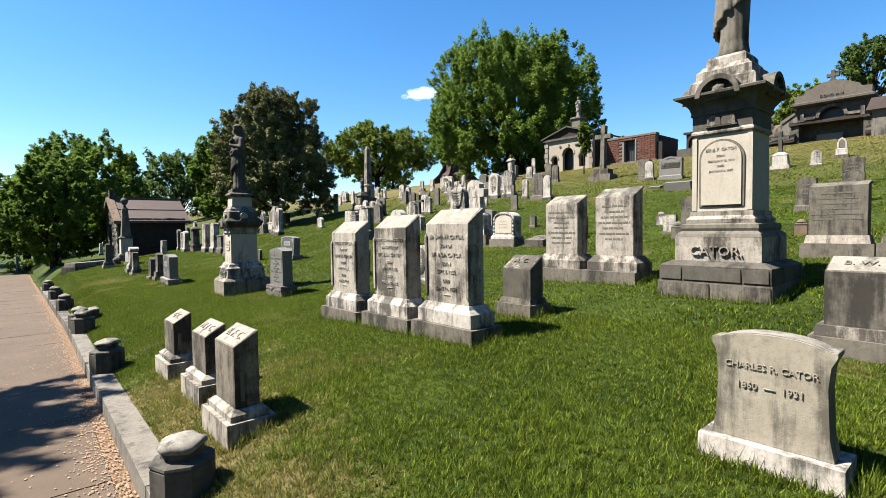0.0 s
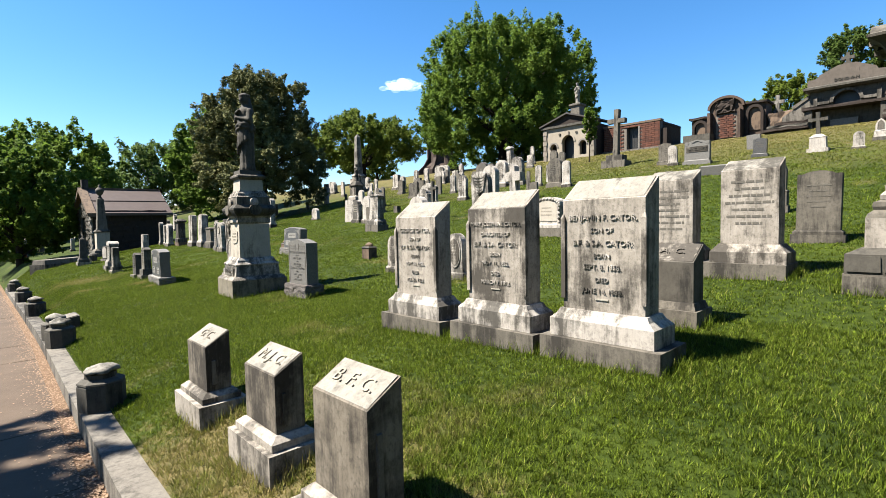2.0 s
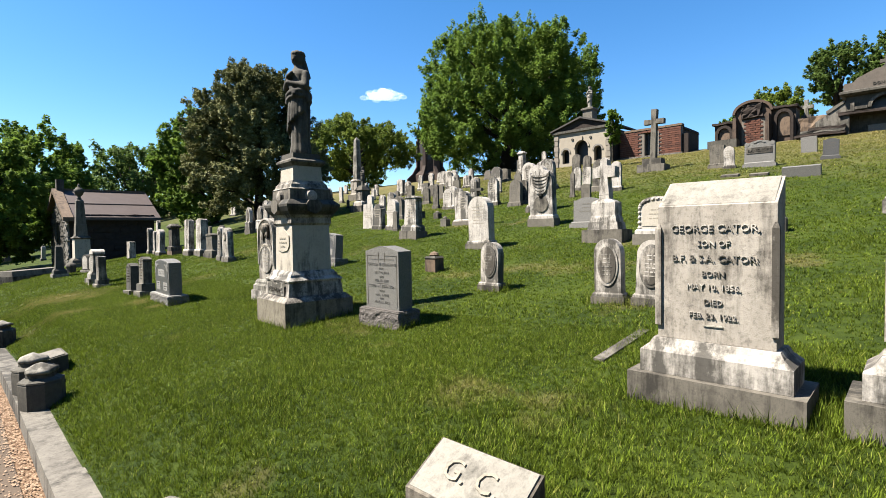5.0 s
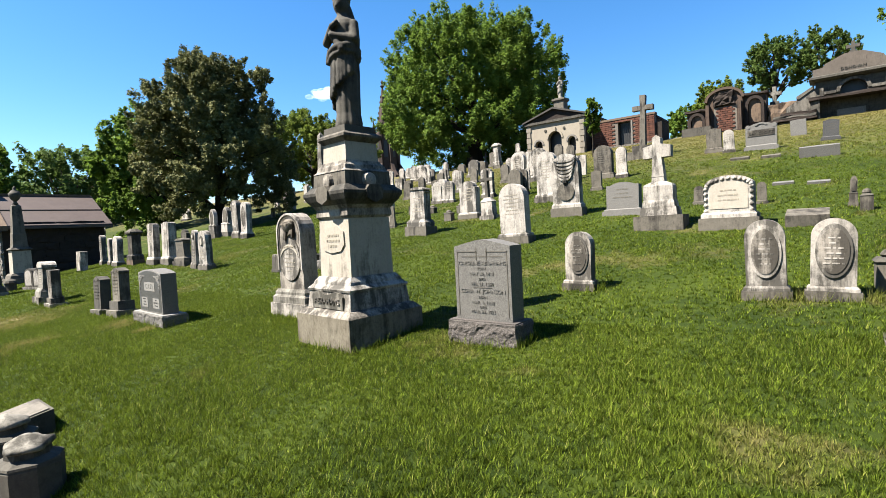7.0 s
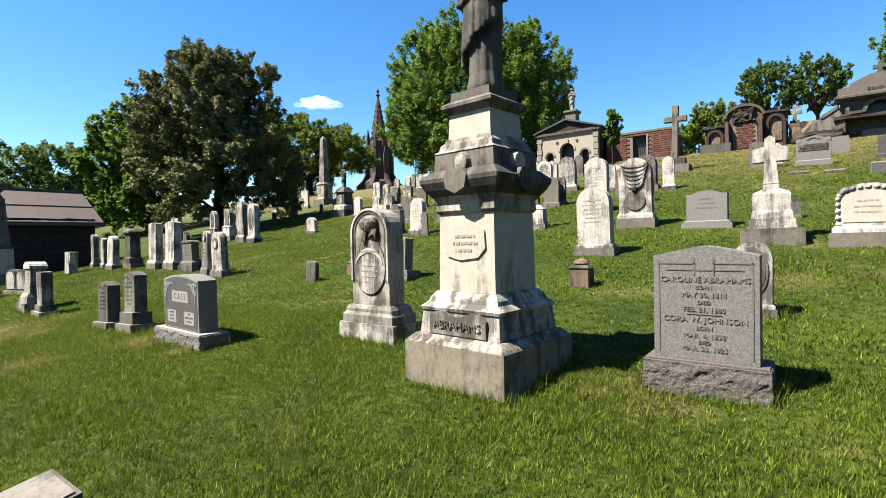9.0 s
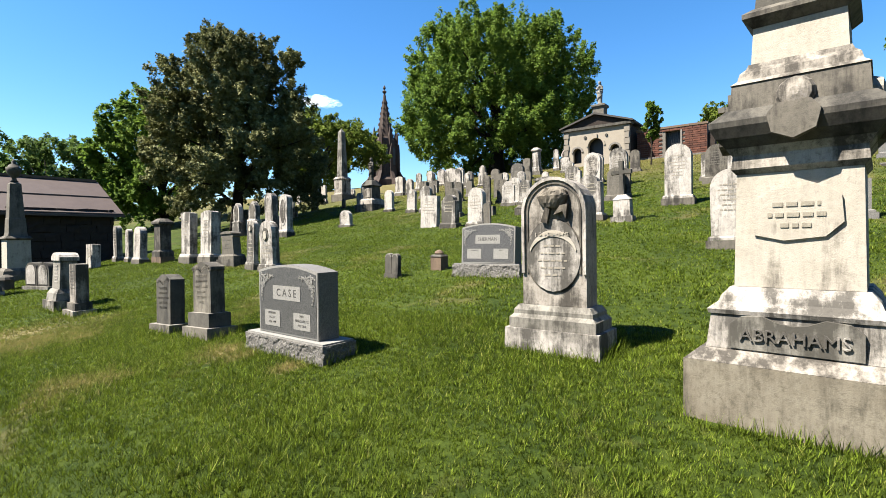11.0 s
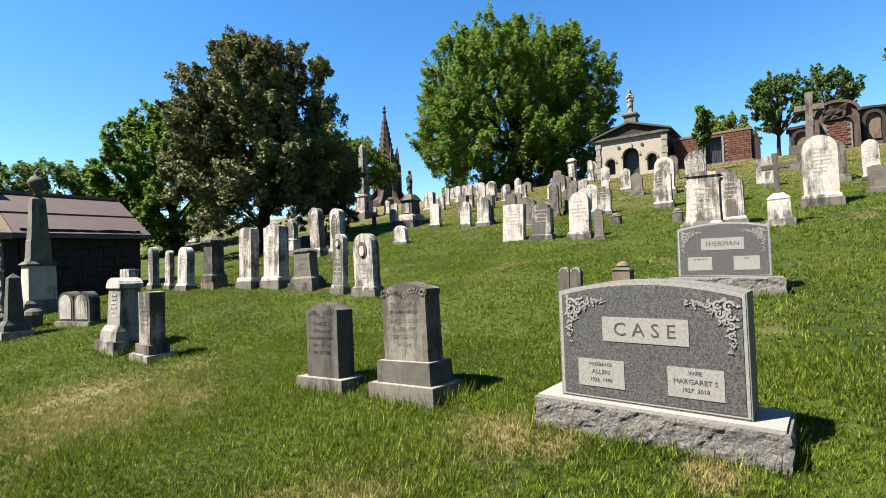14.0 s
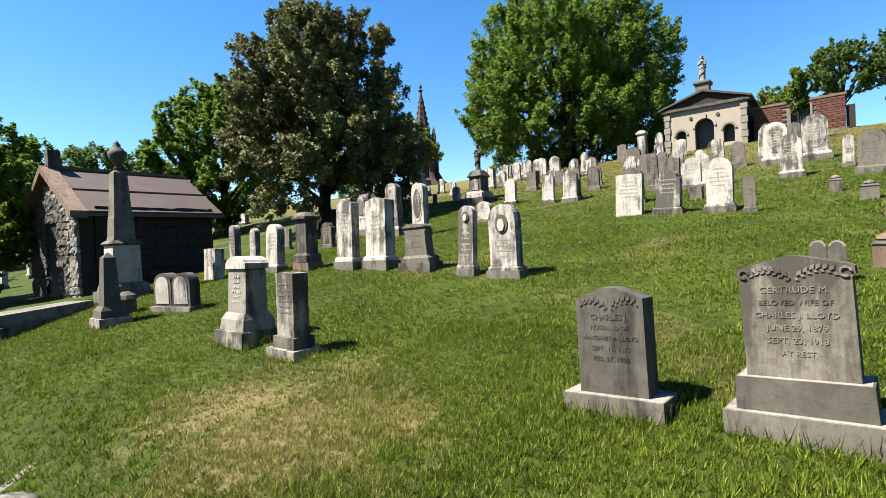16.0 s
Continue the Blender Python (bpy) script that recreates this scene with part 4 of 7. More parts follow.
def corner_scroll(parent, sx, x, z, y, size, material):
    """Carved leaf scroll in a stone's upper corner: curls and pointed leaves that thin out along both edges."""
    bm = bmesh.new()
    curls = [(0.12, 0.12, 0.12), (0.34, 0.10, 0.10), (0.10, 0.34, 0.10), (0.30, 0.30, 0.10), (0.55, 0.10, 0.085), (0.10, 0.55, 0.085), (0.48, 0.25, 0.06), (0.25, 0.48, 0.06), (0.76, 0.09, 0.075), (0.09, 0.76, 0.075), (0.95, 0.07, 0.05), (0.07, 0.95, 0.05), (0.12, 1.1, 0.04)]
    for i, (u, v, r) in enumerate(curls):
        cx, cz, r = x - sx * u * size, z - v * size, r * size
        add_prism(bm, arc(cx, cz, r, r, 40 * i, 40 * i + 290, 10) + arc(cx, cz, r * 0.52, r * 0.52, 40 * i + 290, 40 * i, 10), y - 0.006, y + 0.004)
        add_prism(bm, arc(cx, cz, r * 0.26, r * 0.26, 0, 300, 5), y - 0.006, y + 0.004)
        for k in range(3):
            a = math.radians(120 * k + 47 * i)
            du, dv = math.cos(a) * r, math.sin(a) * r
            add_prism(bm, [(cx + du * 0.8, cz + dv * 0.8), (cx + du * 1.3 - dv * 0.35, cz + dv * 1.3 + du * 0.35), (cx + du * 1.9, cz + dv * 1.9), (cx + du * 1.3 + dv * 0.35, cz + dv * 1.3 - du * 0.35)], y - 0.004, y + 0.004)
    return tagged(part("carved_scroll", bm, material, parent), kind="stuff")


def granite_pair_stone(x, y, w, d, h, base_w, base_d, name, left, right, label, lean=0.0, turn=-90.0, base_mat=None):
    s = thing("granite_headstone", x, y, ground_z(x, y), label, "headstone", "", turn)
    split_base(base_w, base_d, -0.2, 0.14, s, base_mat or SPLIT_GREY)
    part("base_top", block(base_w - 0.03, base_d - 0.03, 0.139, 0.153, 0, 0.004), PALE_GRANITE, s, "sawn pale base top")
    ol = [(-w / 2, 0.155), (w / 2, 0.155), (w / 2, h - 0.055)] + [(w * q / 12, h - 0.055 * (q / 6) ** 2) for q in range(5, -6, -1)] + [(-w / 2, h - 0.055)]
    die = part("die", plate(ol, -d / 2, d / 2, 0.005), GRANITE, s)
    part("border", plate([(u * 0.985, 0.162 + (v - 0.155) * 0.985) for u, v in ol], -d / 2 - 0.003, -d / 2 + 0.01, 0.0), PALE_GRANITE, die, "pale carved border line")
    k = 0.95
    ol2 = [(-w / 2 * k, 0.175), (w / 2 * k, 0.175), (w / 2 * k, h - 0.075)] + [(w * k * q / 12, h - 0.02 - 0.055 * (q / 6) ** 2) for q in range(5, -6, -1)] + [(-w / 2 * k, h - 0.075)]
    face = part("polished_face", plate(ol2, -d / 2 - 0.006, -d / 2 + 0.01, 0.0), DARK_GRANITE, die, "dark speckled polished face")
    y0 = -d / 2 - 0.006
    for u, v in ((-1, 1), (1, 1)):
        corner_scroll(die, u, u * w * 0.45, h - 0.088, y0, 0.235 * w, PALE_GRANITE)
    mid = 0.155 + (h - 0.155) * 0.60
    part("name_panel", block(w * 0.46, 0.006, mid - 0.062, mid + 0.062, 0, 0.001, 0, y0), PALE_GRANITE, die)
    writing(name, 0.094 if " " in name else 0.068, 0, y0 - 0.003, mid, INK, die, 0.003)
    for sx, rows in ((-1, left), (1, right)):
        part("small_panel", block(w * 0.27, 0.006, 0.222, 0.362, 0, 0.001, sx * w * 0.25, y0), PALE_GRANITE, die)
        for i, (t, size) in enumerate(rows):
            writing(t, size, sx * w * 0.25, y0 - 0.003, 0.338 - 0.040 * i, INK, die, 0.003)
    s.matrix_world = pose(x, y, ground_z(x, y), -lean, 0, turn)
    return s


granite_pair_stone(3.17, 14.49, 0.88, 0.20, 0.765, 1.15, 0.34, "C A S E", [("HUSBAND", .026), ("ALLEN", .032), ("1926  1990", .026)], [("WIFE", .026), ("MARGARET S", .032), ("1927  2018", .026)], "dark grey granite headstone with pale name panels", 0.0, -93.0)
granite_pair_stone(6.45, 14.48, 0.84, 0.20, 0.72, 1.05, 0.36, "SHERMAN", [("HUSBAND", .024)], [("WIFE", .024)], "dark granite headstone leaning back on split base", 4.0, -87.0)

LICHEN = weathered("grey_lichened_limestone", (0.154, 0.138, 0.111), (0.0993, 0.0883, 0.0702), (0.0272, 0.024, 0.019), 0.8)


def sprig(parent, x, z, y, size, material, count):
    """Carved leaf sprays that spread to both sides."""
    for q in (-1, 1):
        bm = bmesh.new()
        for i in range(count):
            u = (i + 0.5) / count
            cx, cz = x + q * u * size, z + 0.25 * size * math.sin(u * 2.6) - 0.1 * size
            up = 1 if i % 2 else -1
            a, b = Vector((cx, cz)), Vector((cx + q * 0.13 * size, cz + 0.05 * size + up * 0.13 * size))
            n = Vector((-(b - a).y, (b - a).x)) * 0.28
            m = (a + b) / 2
            add_prism(bm, [tuple(a), tuple(m - n), tuple(b), tuple(m + n)], y - 0.004, y + 0.004)
        tagged(part("carved_leaf_spray", bm, material, parent), kind="stuff")


s = thing("low_pointed_headstone", 3.20, 16.89, ground_z(3.2, 16.93), "small dark pointed headstone with carved leaves", "headstone", "", -92, (-2, -2.5))
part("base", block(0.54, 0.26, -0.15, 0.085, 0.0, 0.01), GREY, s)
# Thin pale sheet: bright sunlight and lichen put into the top's colour.
part("base_top", block(0.53, 0.25, 0.084, 0.0875, 0, 0.0), WHITE, s, "upper face of the base, sunlight and lichen in its pale colour")
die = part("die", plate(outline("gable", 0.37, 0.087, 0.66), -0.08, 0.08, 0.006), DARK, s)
sprig(die, 0.0, 0.565, -0.081, 0.15, DARK, 11)
z = 0.50
for t, q in (("CHARLES J.", .043), ("HUSBAND OF", .034), ("MARGARET A. LLOYD", .031), ("SEPT. 16, 1872", .036), ("FEB. 27, 1928", .036)):
    writing(t, q, 0, -0.0805, z, DARK, die, 0.005)
    z -= 0.056
s = thing("leaf_headstone", 3.22, 16.06, ground_z(3.1, 16.04), "grey stone headstone with carved laurel on two bases", "headstone", "", -94, (-1.5, -3.0))
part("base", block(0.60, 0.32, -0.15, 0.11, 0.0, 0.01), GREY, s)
# Base and plinth tops carry sunlight and lichen as a paler colour.
part("base_top", block(0.585, 0.305, 0.109, 0.1125, 0, 0.0), WHITE, s, "upper face of the base, sunlight and lichen in its pale colour")
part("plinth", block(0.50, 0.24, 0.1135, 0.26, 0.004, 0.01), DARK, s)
part("plinth_top", block(0.475, 0.215, 0.259, 0.2615, 0, 0.0), WHITE, s, "upper face of the plinth, sunlight and lichen in its pale colour")
die = part("die", plate([(-0.205, 0.262), (0.205, 0.262), (0.205, 0.70), (0.218, 0.715), (0.215, 0.745), (0.19, 0.757), (0.02, 0.80), (-0.02, 0.80), (-0.19, 0.757), (-0.215, 0.745), (-0.218, 0.715), (-0.205, 0.70)], -0.075, 0.075, 0.008), LICHEN, s)
sprig(die, 0.0, 0.715, -0.076, 0.15, LICHEN, 13)
for q in (-1, 1):
    part("corner_curl", plate(arc(q * 0.185, 0.725, 0.024, 0.024, 0, 300, 11) + arc(q * 0.185, 0.725, 0.014, 0.014, 300, 0, 11), -0.083, -0.07, 0.002), LICHEN, die)
z = 0.65
for t, q in (("GERTRUDE M.", .041), ("BELOVED WIFE OF", .033), ("CHARLES J. LLOYD", .037), ("JUNE 29, 1879", .037), ("SEPT. 23, 1913", .037), ("AT REST", .033)):
    writing(t, q, 0, -0.0755, z, LICHEN, die, 0.005)
    z -= 0.056

s = thing("white_headstone", 3.37, 21.0, ground_z(3.3, 21.0), "bleached white sloping headstone on stepped base", "headstone", "", -90, (-2, 0))
part("base", block(0.56, 0.46, -0.15, 0.14, 0, 0.012), MARBLE, s)
part("plinth", profile([(0.24, 0.19, 0.142), (0.23, 0.18, 0.26), (0.19, 0.14, 0.33)]), WHITE, s)
die = part("die", profile([(0.185, 0.125, 0.332), (0.175, 0.118, 0.78), (0.165, 0.115, 0.80)], True, 4, 0.01), WHITE, s)
part("cap", plate([(-0.20, 0.80), (0.20, 0.80), (0.20, 0.86)] + arc(0, 0.85, 0.19, 0.085, 12, 168, 10) + [(-0.20, 0.86)], -0.14, 0.14, 0.01), HILL_MARBLE, die)
bars(0.28, 0.42, 0.74, -0.124, 6, HILL_MARBLE, die, 31, 0.35)
s = thing("square_headstone", 3.28, 20.02, ground_z(3.2, 20.0), "stained square-topped marble headstone on two bases", "headstone", "", -90, (0, 1))
part("base", block(0.44, 0.32, -0.15, 0.09, 0, 0.01), MARBLE, s)
part("plinth", block(0.34, 0.24, 0.092, 0.2, 0.004, 0.01), GREY, s)
die = part("die", plate(outline("plain", 0.27, 0.202, 0.80), -0.085, 0.085, 0.01), MARBLE, s)
bars(0.24, 0.4, 0.72, -0.085, 6, LETTER, die, 33, 0.3)


def headstone(kind, x, y, w, d, h, stone, seed):
    """One of the many old stones on the hillside. w and h are over all."""
    rng = random.Random(seed)
    mats = {"marble": HILL_MARBLE, "grey": GREY, "brown": BROWN, "granite": GRANITE, "darkgranite": DARK_GRANITE, "white": WHITE, "dark": DARK}
    words = {"marble": "weathered white marble", "grey": "grey weathered stone", "brown": "brown weathered stone", "granite": "light grey granite", "darkgranite": "dark granite", "white": "bleached white marble", "dark": "blackened stone"}[stone]
    m = mats[stone]
    far = math.hypot(x, y - 9) > 21
    lean = (rng.uniform(-2.5, 1.5), rng.uniform(-2, 2))
    names = {"cap": ("corner_post_stone", "corner post with domed cap"), "cube": ("corner_post_stone", "low square corner post"), "slab": ("flat_marker", "low slab marker in the grass"), "crossped": ("cross_monument", "cross on a pedestal"), "bigcross": ("cross_monument", "broad cross on tapered pedestal"), "tallcross": ("cross_monument", "tall cross on stepped base"), "urnped": ("pedestal_monument", "pedestal with moulded cap"), "twin": ("twin_stone", "pair of small joined round headstones")}
    name, tail = names.get(kind, ("headstone", {"round": "round-topped headstone on a base", "plain": "plain upright slab headstone", "segment": "curved-top headstone on stepped base", "shoulder": "shouldered headstone on moulded base", "medal": "round-topped headstone with carved oval", "gothic": "pointed headstone on pedestal base", "ornate": "scroll-sided headstone on heavy base", "draped": "headstone carved as draped cloth", "wreath": "broad headstone with carved garland border", "rounded": "tall round-topped headstone with medallion", "scroll": "broad headstone with scrolled crest"}.get(kind, "headstone")))
    s = thing(name, x, y, ground_z(x, y), words + " " + tail, "grave marker" if name == "flat_marker" else "headstone" if name == "headstone" else "grave monument", "", -90 + rng.uniform(-3, 3), (0, 0) if kind in ("slab", "cap", "cube") else lean)
    b = -0.25
    if kind == "slab":
        s.matrix_world = pose(x, y, ground_z(x, y), math.degrees(math.atan2(ground_z(x + 0.3, y) - ground_z(x - 0.3, y), 0.6)), 0, -90)

    def lines(parent, wid, z0, z1, yy):
        if not far and kind not in ("cube", "cap"):
            bars(wid, z0, z1, yy, max(3, int((z1 - z0) / 0.07)), FAINT if stone == "marble" else LETTER, parent, seed, 0.28)

    if kind == "slab":
        part("slab", block(w, d, b, h, 0.008, 0.01), m, s)
    elif kind == "cube":
        part("shaft", block(w, d, b, h, 0.01, 0.012), m, s)
    elif kind == "cap":
        part("shaft", block(w * 0.9, d * 0.9, b, h * 0.66, 0.0, 0.012), m, s)
        part("collar", block(w, d, h * 0.662, h * 0.76, 0.03, 0.006), DARK, s)
        part("cap", profile([(w * .30, d * .30, h * .762), (w * .36, d * .36, h * .82), (w * .28, d * .28, h * .92), (w * .06, d * .06, h)], False, 10, 0.004), WHITE if stone == "marble" else m, s)
    elif kind == "plain":
        die = part("die", plate(outline("plain", w, b, h), -d / 2, d / 2, 0.01), m, s)
        lines(die, w * 0.8, h * 0.4, h * 0.85, -d / 2)
    elif kind in ("round", "segment", "shoulder", "medal", "rounded", "draped", "wreath", "scroll"):
        bh = {"wreath": 0.30, "medal": 0.17, "segment": 0.17, "draped": 0.2, "scroll": 0.18}.get(kind, 0.15) * h
        part("base", block(w, d * 1.35, b, bh * 0.62, 0, 0.01), GREY if stone == "marble" else m, s)
        part("plinth", profile([(w * .46, d * .60, bh * .62 + .002), (w * .46, d * .60, bh * .85), (w * .42, d * .52, bh)], True, 4, 0.006), m, s)
        dw = w * {"wreath": 0.80, "draped": 0.84, "medal": 0.80, "scroll": 0.9}.get(kind, 0.80)
        o = {"medal": "round", "rounded": "round", "draped": "round", "wreath": "low", "scroll": "segment"}.get(kind, kind)
        die = part("die", plate(outline(o, dw, bh + 0.002, h), -d * .45, d * .45, 0.01), m, s)
        f = -d * .45
        if kind == "medal":
            part("oval_rim", plate(arc(0, bh + (h - bh) * .52, dw * .41, (h - bh) * .40, 0, 345, 23), f - 0.012, f + 0.02, 0.004), m, die)
            part("oval_panel", plate(arc(0, bh + (h - bh) * .52, dw * .34, (h - bh) * .34, 0, 345, 23), f - 0.018, f + 0.02, 0.004), GREY if stone == "grey" else MARBLE, die)
            if not far:
                bars(dw * .5, bh + (h - bh) * .3, bh + (h - bh) * .75, f - 0.018, 6, m, die, seed, 0.3)
        elif kind == "rounded":
            part("medallion", plate(arc(0, h - dw * .62, dw * .24, dw * .30, 0, 340, 17), f - 0.012, f + 0.02, 0.004), DARK, die, "blackened carved medallion")
            part("carved_wreath", plate(arc(0, h - dw * .66, dw * .13, dw * .20, 0, 340, 13), f - 0.026, f + 0.02, 0.006), CREAM, die)
            lines(die, dw * .7, bh + .1, h - dw * 1.05, f)
        elif kind == "draped":
            for i in range(6):
                z = h - 0.10 - i * 0.075
                a, r = dw * (0.44 - 0.035 * i), 0.10 + 0.012 * i
                part("drapery_fold", plate(arc(0, z, a, r, 180, 360, 10) + arc(0, z + 0.03, a * .96, r * .85, 360, 180, 10), f - 0.03 - 0.004 * (i % 2), f + 0.02, 0.004), m, die)
            part("oval_panel", plate(arc(0, bh + .26, dw * .32, .2, 0, 345, 19), f - 0.02, f + 0.02, 0.004), GREY, die)
            part("carved_knot", profile([(0.06, 0.05, 0), (0.075, 0.06, 0.06), (0.03, 0.03, 0.12)], False, 10, 0.004), DARK, die).matrix_basis = pose(0, f - 0.01, bh + 0.46)
        elif kind == "wreath":
            for i, (u, v) in enumerate(outline("low", dw, bh + 0.05, h - 0.02)[2:] + [(sx * dw / 2, bh + 0.05 + q * (h - bh) * .16) for sx in (-1, 1) for q in range(4)]):
                blob = part("carved_leaf", profile([(0.024, 0.028, -0.02), (0.032, 0.036, 0.003), (0.012, 0.016, 0.022)], False, 6, 0.0), HILL_MARBLE, die)
                blob.matrix_basis = pose(u * .95, f - 0.005, v - 0.03, 90, rng.uniform(0, 90), 0)
            part("panel", plate(outline("low", dw * .8, bh + 0.05, h - 0.09), f - 0.008, f + 0.01, 0.004), CREAM, die)
            lines(die, dw * .6, bh + .15, h - .2, f - 0.008)
        elif kind == "scroll":
            for q in (-1, 1):
                part("scroll", plate(arc(q * dw * .42, h - dw * .13, dw * .08, dw * .08, 0, 330, 11), f - 0.01, -f + 0.01, 0.004), m, die)
            part("name_panel", block(dw * 0.86, 0.03, bh + (h - bh) * .40, bh + (h - bh) * .68, 0, 0.004, 0, f), GREY, die)
            writing("BANCROFT", dw * 0.15, 0, f - 0.018, bh + (h - bh) * .54, DARK, die, 0.02)
            part("carved_crest", plate(arc(0, h - dw * .10, dw * .20, dw * .11, 0, 180, 9) + arc(0, h - dw * .10, dw * .12, dw * .05, 180, 0, 9), f - 0.02, -f + 0.02, 0.006), m, die)
        else:
            lines(die, dw * .75, bh + (h - bh) * .35, h - (h - bh) * .2, f)
    elif kind == "gothic":
        part("base", block(w, max(d, .5 * w), b, h * 0.14, 0, 0.01), GREY, s)
        part("pedestal", profile([(w * .43, d * .5, h * .142), (w * .41, d * .48, h * .40), (w * .45, d * .52, h * .42), (w * .38, d * .44, h * .45)], True, 4, 0.008), m, s)
        die = part("die", plate(outline("gothic", w * .68, h * .452, h), -d * .32, d * .32, 0.008), m, s)
        part("arched_niche", plate(outline("gothic", w * .42, h * .50, h * .92), -d * .32 - 0.012, 0, 0.004), GREY, die)
    elif kind == "ornate":
        part("base", block(w, d * 1.1, b, h * 0.17, 0, 0.012), GREY, s)
        part("plinth", profile([(w * .44, d * .46, h * .172), (w * .44, d * .46, h * .26), (w * .36, d * .36, h * .32)]), m, s)
        die = part("die", plate(outline("ogee", w * .70, h * .322, h), -d * .30, d * .30, 0.012), m, s)
        part("crest", plate(arc(0, h - 0.10 * w, w * .37, .10 * w, 5, 175, 10), -d * .36, d * .36, 0.006), m, die)
        lines(die, w * .5, h * .45, h * .8, -d * .30)
    elif kind == "twin":
        part("base", block(w, d, b, 0.06, 0, 0.008), m, s)
        for q in (-1, 1):
            part("small_upright", plate(outline("round", w * .46, 0.062, h), -d * .35, d * .35, 0.008), m, s).matrix_basis = pose(q * w * .245, 0, 0)
            part("pale_rim", plate(arc(q * w * .245, h - w * .23, w * .225, w * .232, 10, 170, 10) + arc(q * w * .245, h - w * .23, w * .17, w * .175, 170, 10, 10), -d * .36, d * .36, 0.0), WHITE, s, "pale rounded rim")
    elif kind == "urnped":
        part("base", block(w, max(d, w * .7), b, h * .12, 0, 0.01), BROWN if stone == "grey" else GREY, s)
        part("pedestal", profile([(w * .42, w * .36, h * .122), (w * .42, w * .36, h * .24), (w * .33, w * .28, h * .28), (w * .32, w * .27, h * .84)], True, 4, 0.01), m, s)
        part("cornice", profile([(w * .33, w * .28, h * .842), (w * .42, w * .37, h * .88), (w * .42, w * .37, h * .92), (w * .20, w * .18, h)], True, 4, 0.006), m, s)
    elif kind in ("crossped", "bigcross", "tallcross"):
        bd = max(d, w * .6)
        if kind == "tallcross":
            part("lower_step", block(w, bd, b, h * .10, 0, 0.01), GREY, s)
            part("upper_step", block(w * .7, bd * .7, h * .102, h * .20, 0.01, 0.01), GREY, s)
            z0, a, t = h * .202, w * .36, w * .10
        elif kind == "bigcross":
            part("lower_step", block(w, bd, b, h * .13, 0, 0.012), GREY, s)
            part("upper_step", block(w * .76, bd * .8, h * .132, h * .22, 0.02, 0.012), m, s)
            part("pedestal", profile([(w * .33, bd * .36, h * .222), (w * .32, bd * .34, h * .27), (w * .30, bd * .31, h * .30), (w * .30, bd * .31, h * .45), (w * .27, bd * .28, h * .47), (w * .13, bd * .2, h * .50), (w * .12, bd * .18, h * .555)], True, 4, 0.01), m, s)
            z0, a, t = h * .55, w * .28, w * .105
        else:
            part("lower_step", block(w, bd, b, h * .08, 0, 0.01), m, s)
            part("pedestal", profile([(w * .40, bd * .40, h * .082), (w * .37, bd * .37, h * .34), (w * .40, bd * .40, h * .36), (w * .18, bd * .2, h * .44)], True, 4, 0.008), m, s)
            z0, a, t = h * .42, w * .46, w * .10
        zc = z0 + (h - z0) * {"bigcross": .62, "tallcross": .75}.get(kind, .68)
        shape = [(-t, z0), (t, z0), (t * .85, zc - t * .8), (a, zc - t * .9), (a, zc + t * .9), (t * .85, zc + t * .8), (t, h), (-t, h), (-t * .85, zc + t * .8), (-a, zc + t * .9), (-a, zc - t * .9), (-t * .85, zc - t * .8)]
        if kind == "bigcross":
            v = h * .072
            shape = [(-t * 1.2, z0), (t * 1.2, z0), (t * .85, zc - v), (a, zc - v), (a, zc + v * .7), (t * .8, zc + v), (t * .8, h * .97), (0, h), (-t * .8, h * .97), (-t * .8, zc + v), (-a, zc + v * .7), (-a, zc - v), (-t * .85, zc - v)]
        part("cross", plate(shape, -t * 1.1, t * 1.1, 0.012), GREY if kind == "tallcross" else DARK if kind == "crossped" else m, s)
    return s


headstone("plain", 11.52, 19.47, 0.55, 0.17, 0.89, "marble", 1)
headstone("shoulder", 11.30, 18.61, 0.58, 0.20, 0.88, "marble", 2)
headstone("round", 11.11, 17.65, 0.55, 0.19, 1.02, "marble", 3)
headstone("cube", 13.20, 18.46, 0.26, 0.20, 0.28, "grey", 4)
headstone("cap", 13.03, 17.42, 0.26, 0.21, 0.28, "grey", 5)
headstone("round", 15.33, 18.77, 0.54, 0.19, 0.92, "marble", 6)
headstone("round", 19.51, 18.43, 0.50, 0.15, 0.83, "grey", 7)
headstone("round", 21.05, 21.19, 0.50, 0.15, 0.73, "grey", 8)
headstone("segment", 16.10, 19.67, 0.53, 0.18, 0.85, "grey", 9)
headstone("round", 21.23, 22.45, 0.50, 0.15, 0.76, "marble", 10)
headstone("round", 17.57, 22.62, 0.51, 0.15, 0.83, "grey", 11)
headstone("round", 15.10, 22.40, 0.55, 0.19, 0.98, "marble", 12)
headstone("round", 15.19, 23.20, 0.48, 0.15, 0.90, "marble", 13)
headstone("medal", 18.80, 17.36, 0.77, 0.27, 1.29, "marble", 14)
headstone("medal", 18.83, 16.35, 0.78, 0.27, 1.33, "marble", 15)
headstone("round", 23.70, 17.11, 0.52, 0.16, 0.98, "grey", 16)
headstone("round", 24.33, 18.06, 0.56, 0.17, 1.08, "grey", 17)
headstone("round", 14.91, 15.31, 0.59, 0.18, 0.93, "grey", 18)
headstone("cap", 12.59, 15.94, 0.23, 0.18, 0.31, "grey", 19)
headstone("cap", 11.41, 15.50, 0.26, 0.21, 0.31, "grey", 20)
headstone("gothic", 34.92, 23.58, 0.64, 0.26, 1.78, "marble", 21)
headstone("urnped", 27.72, 23.84, 0.59, 0.35, 1.61, "marble", 22)
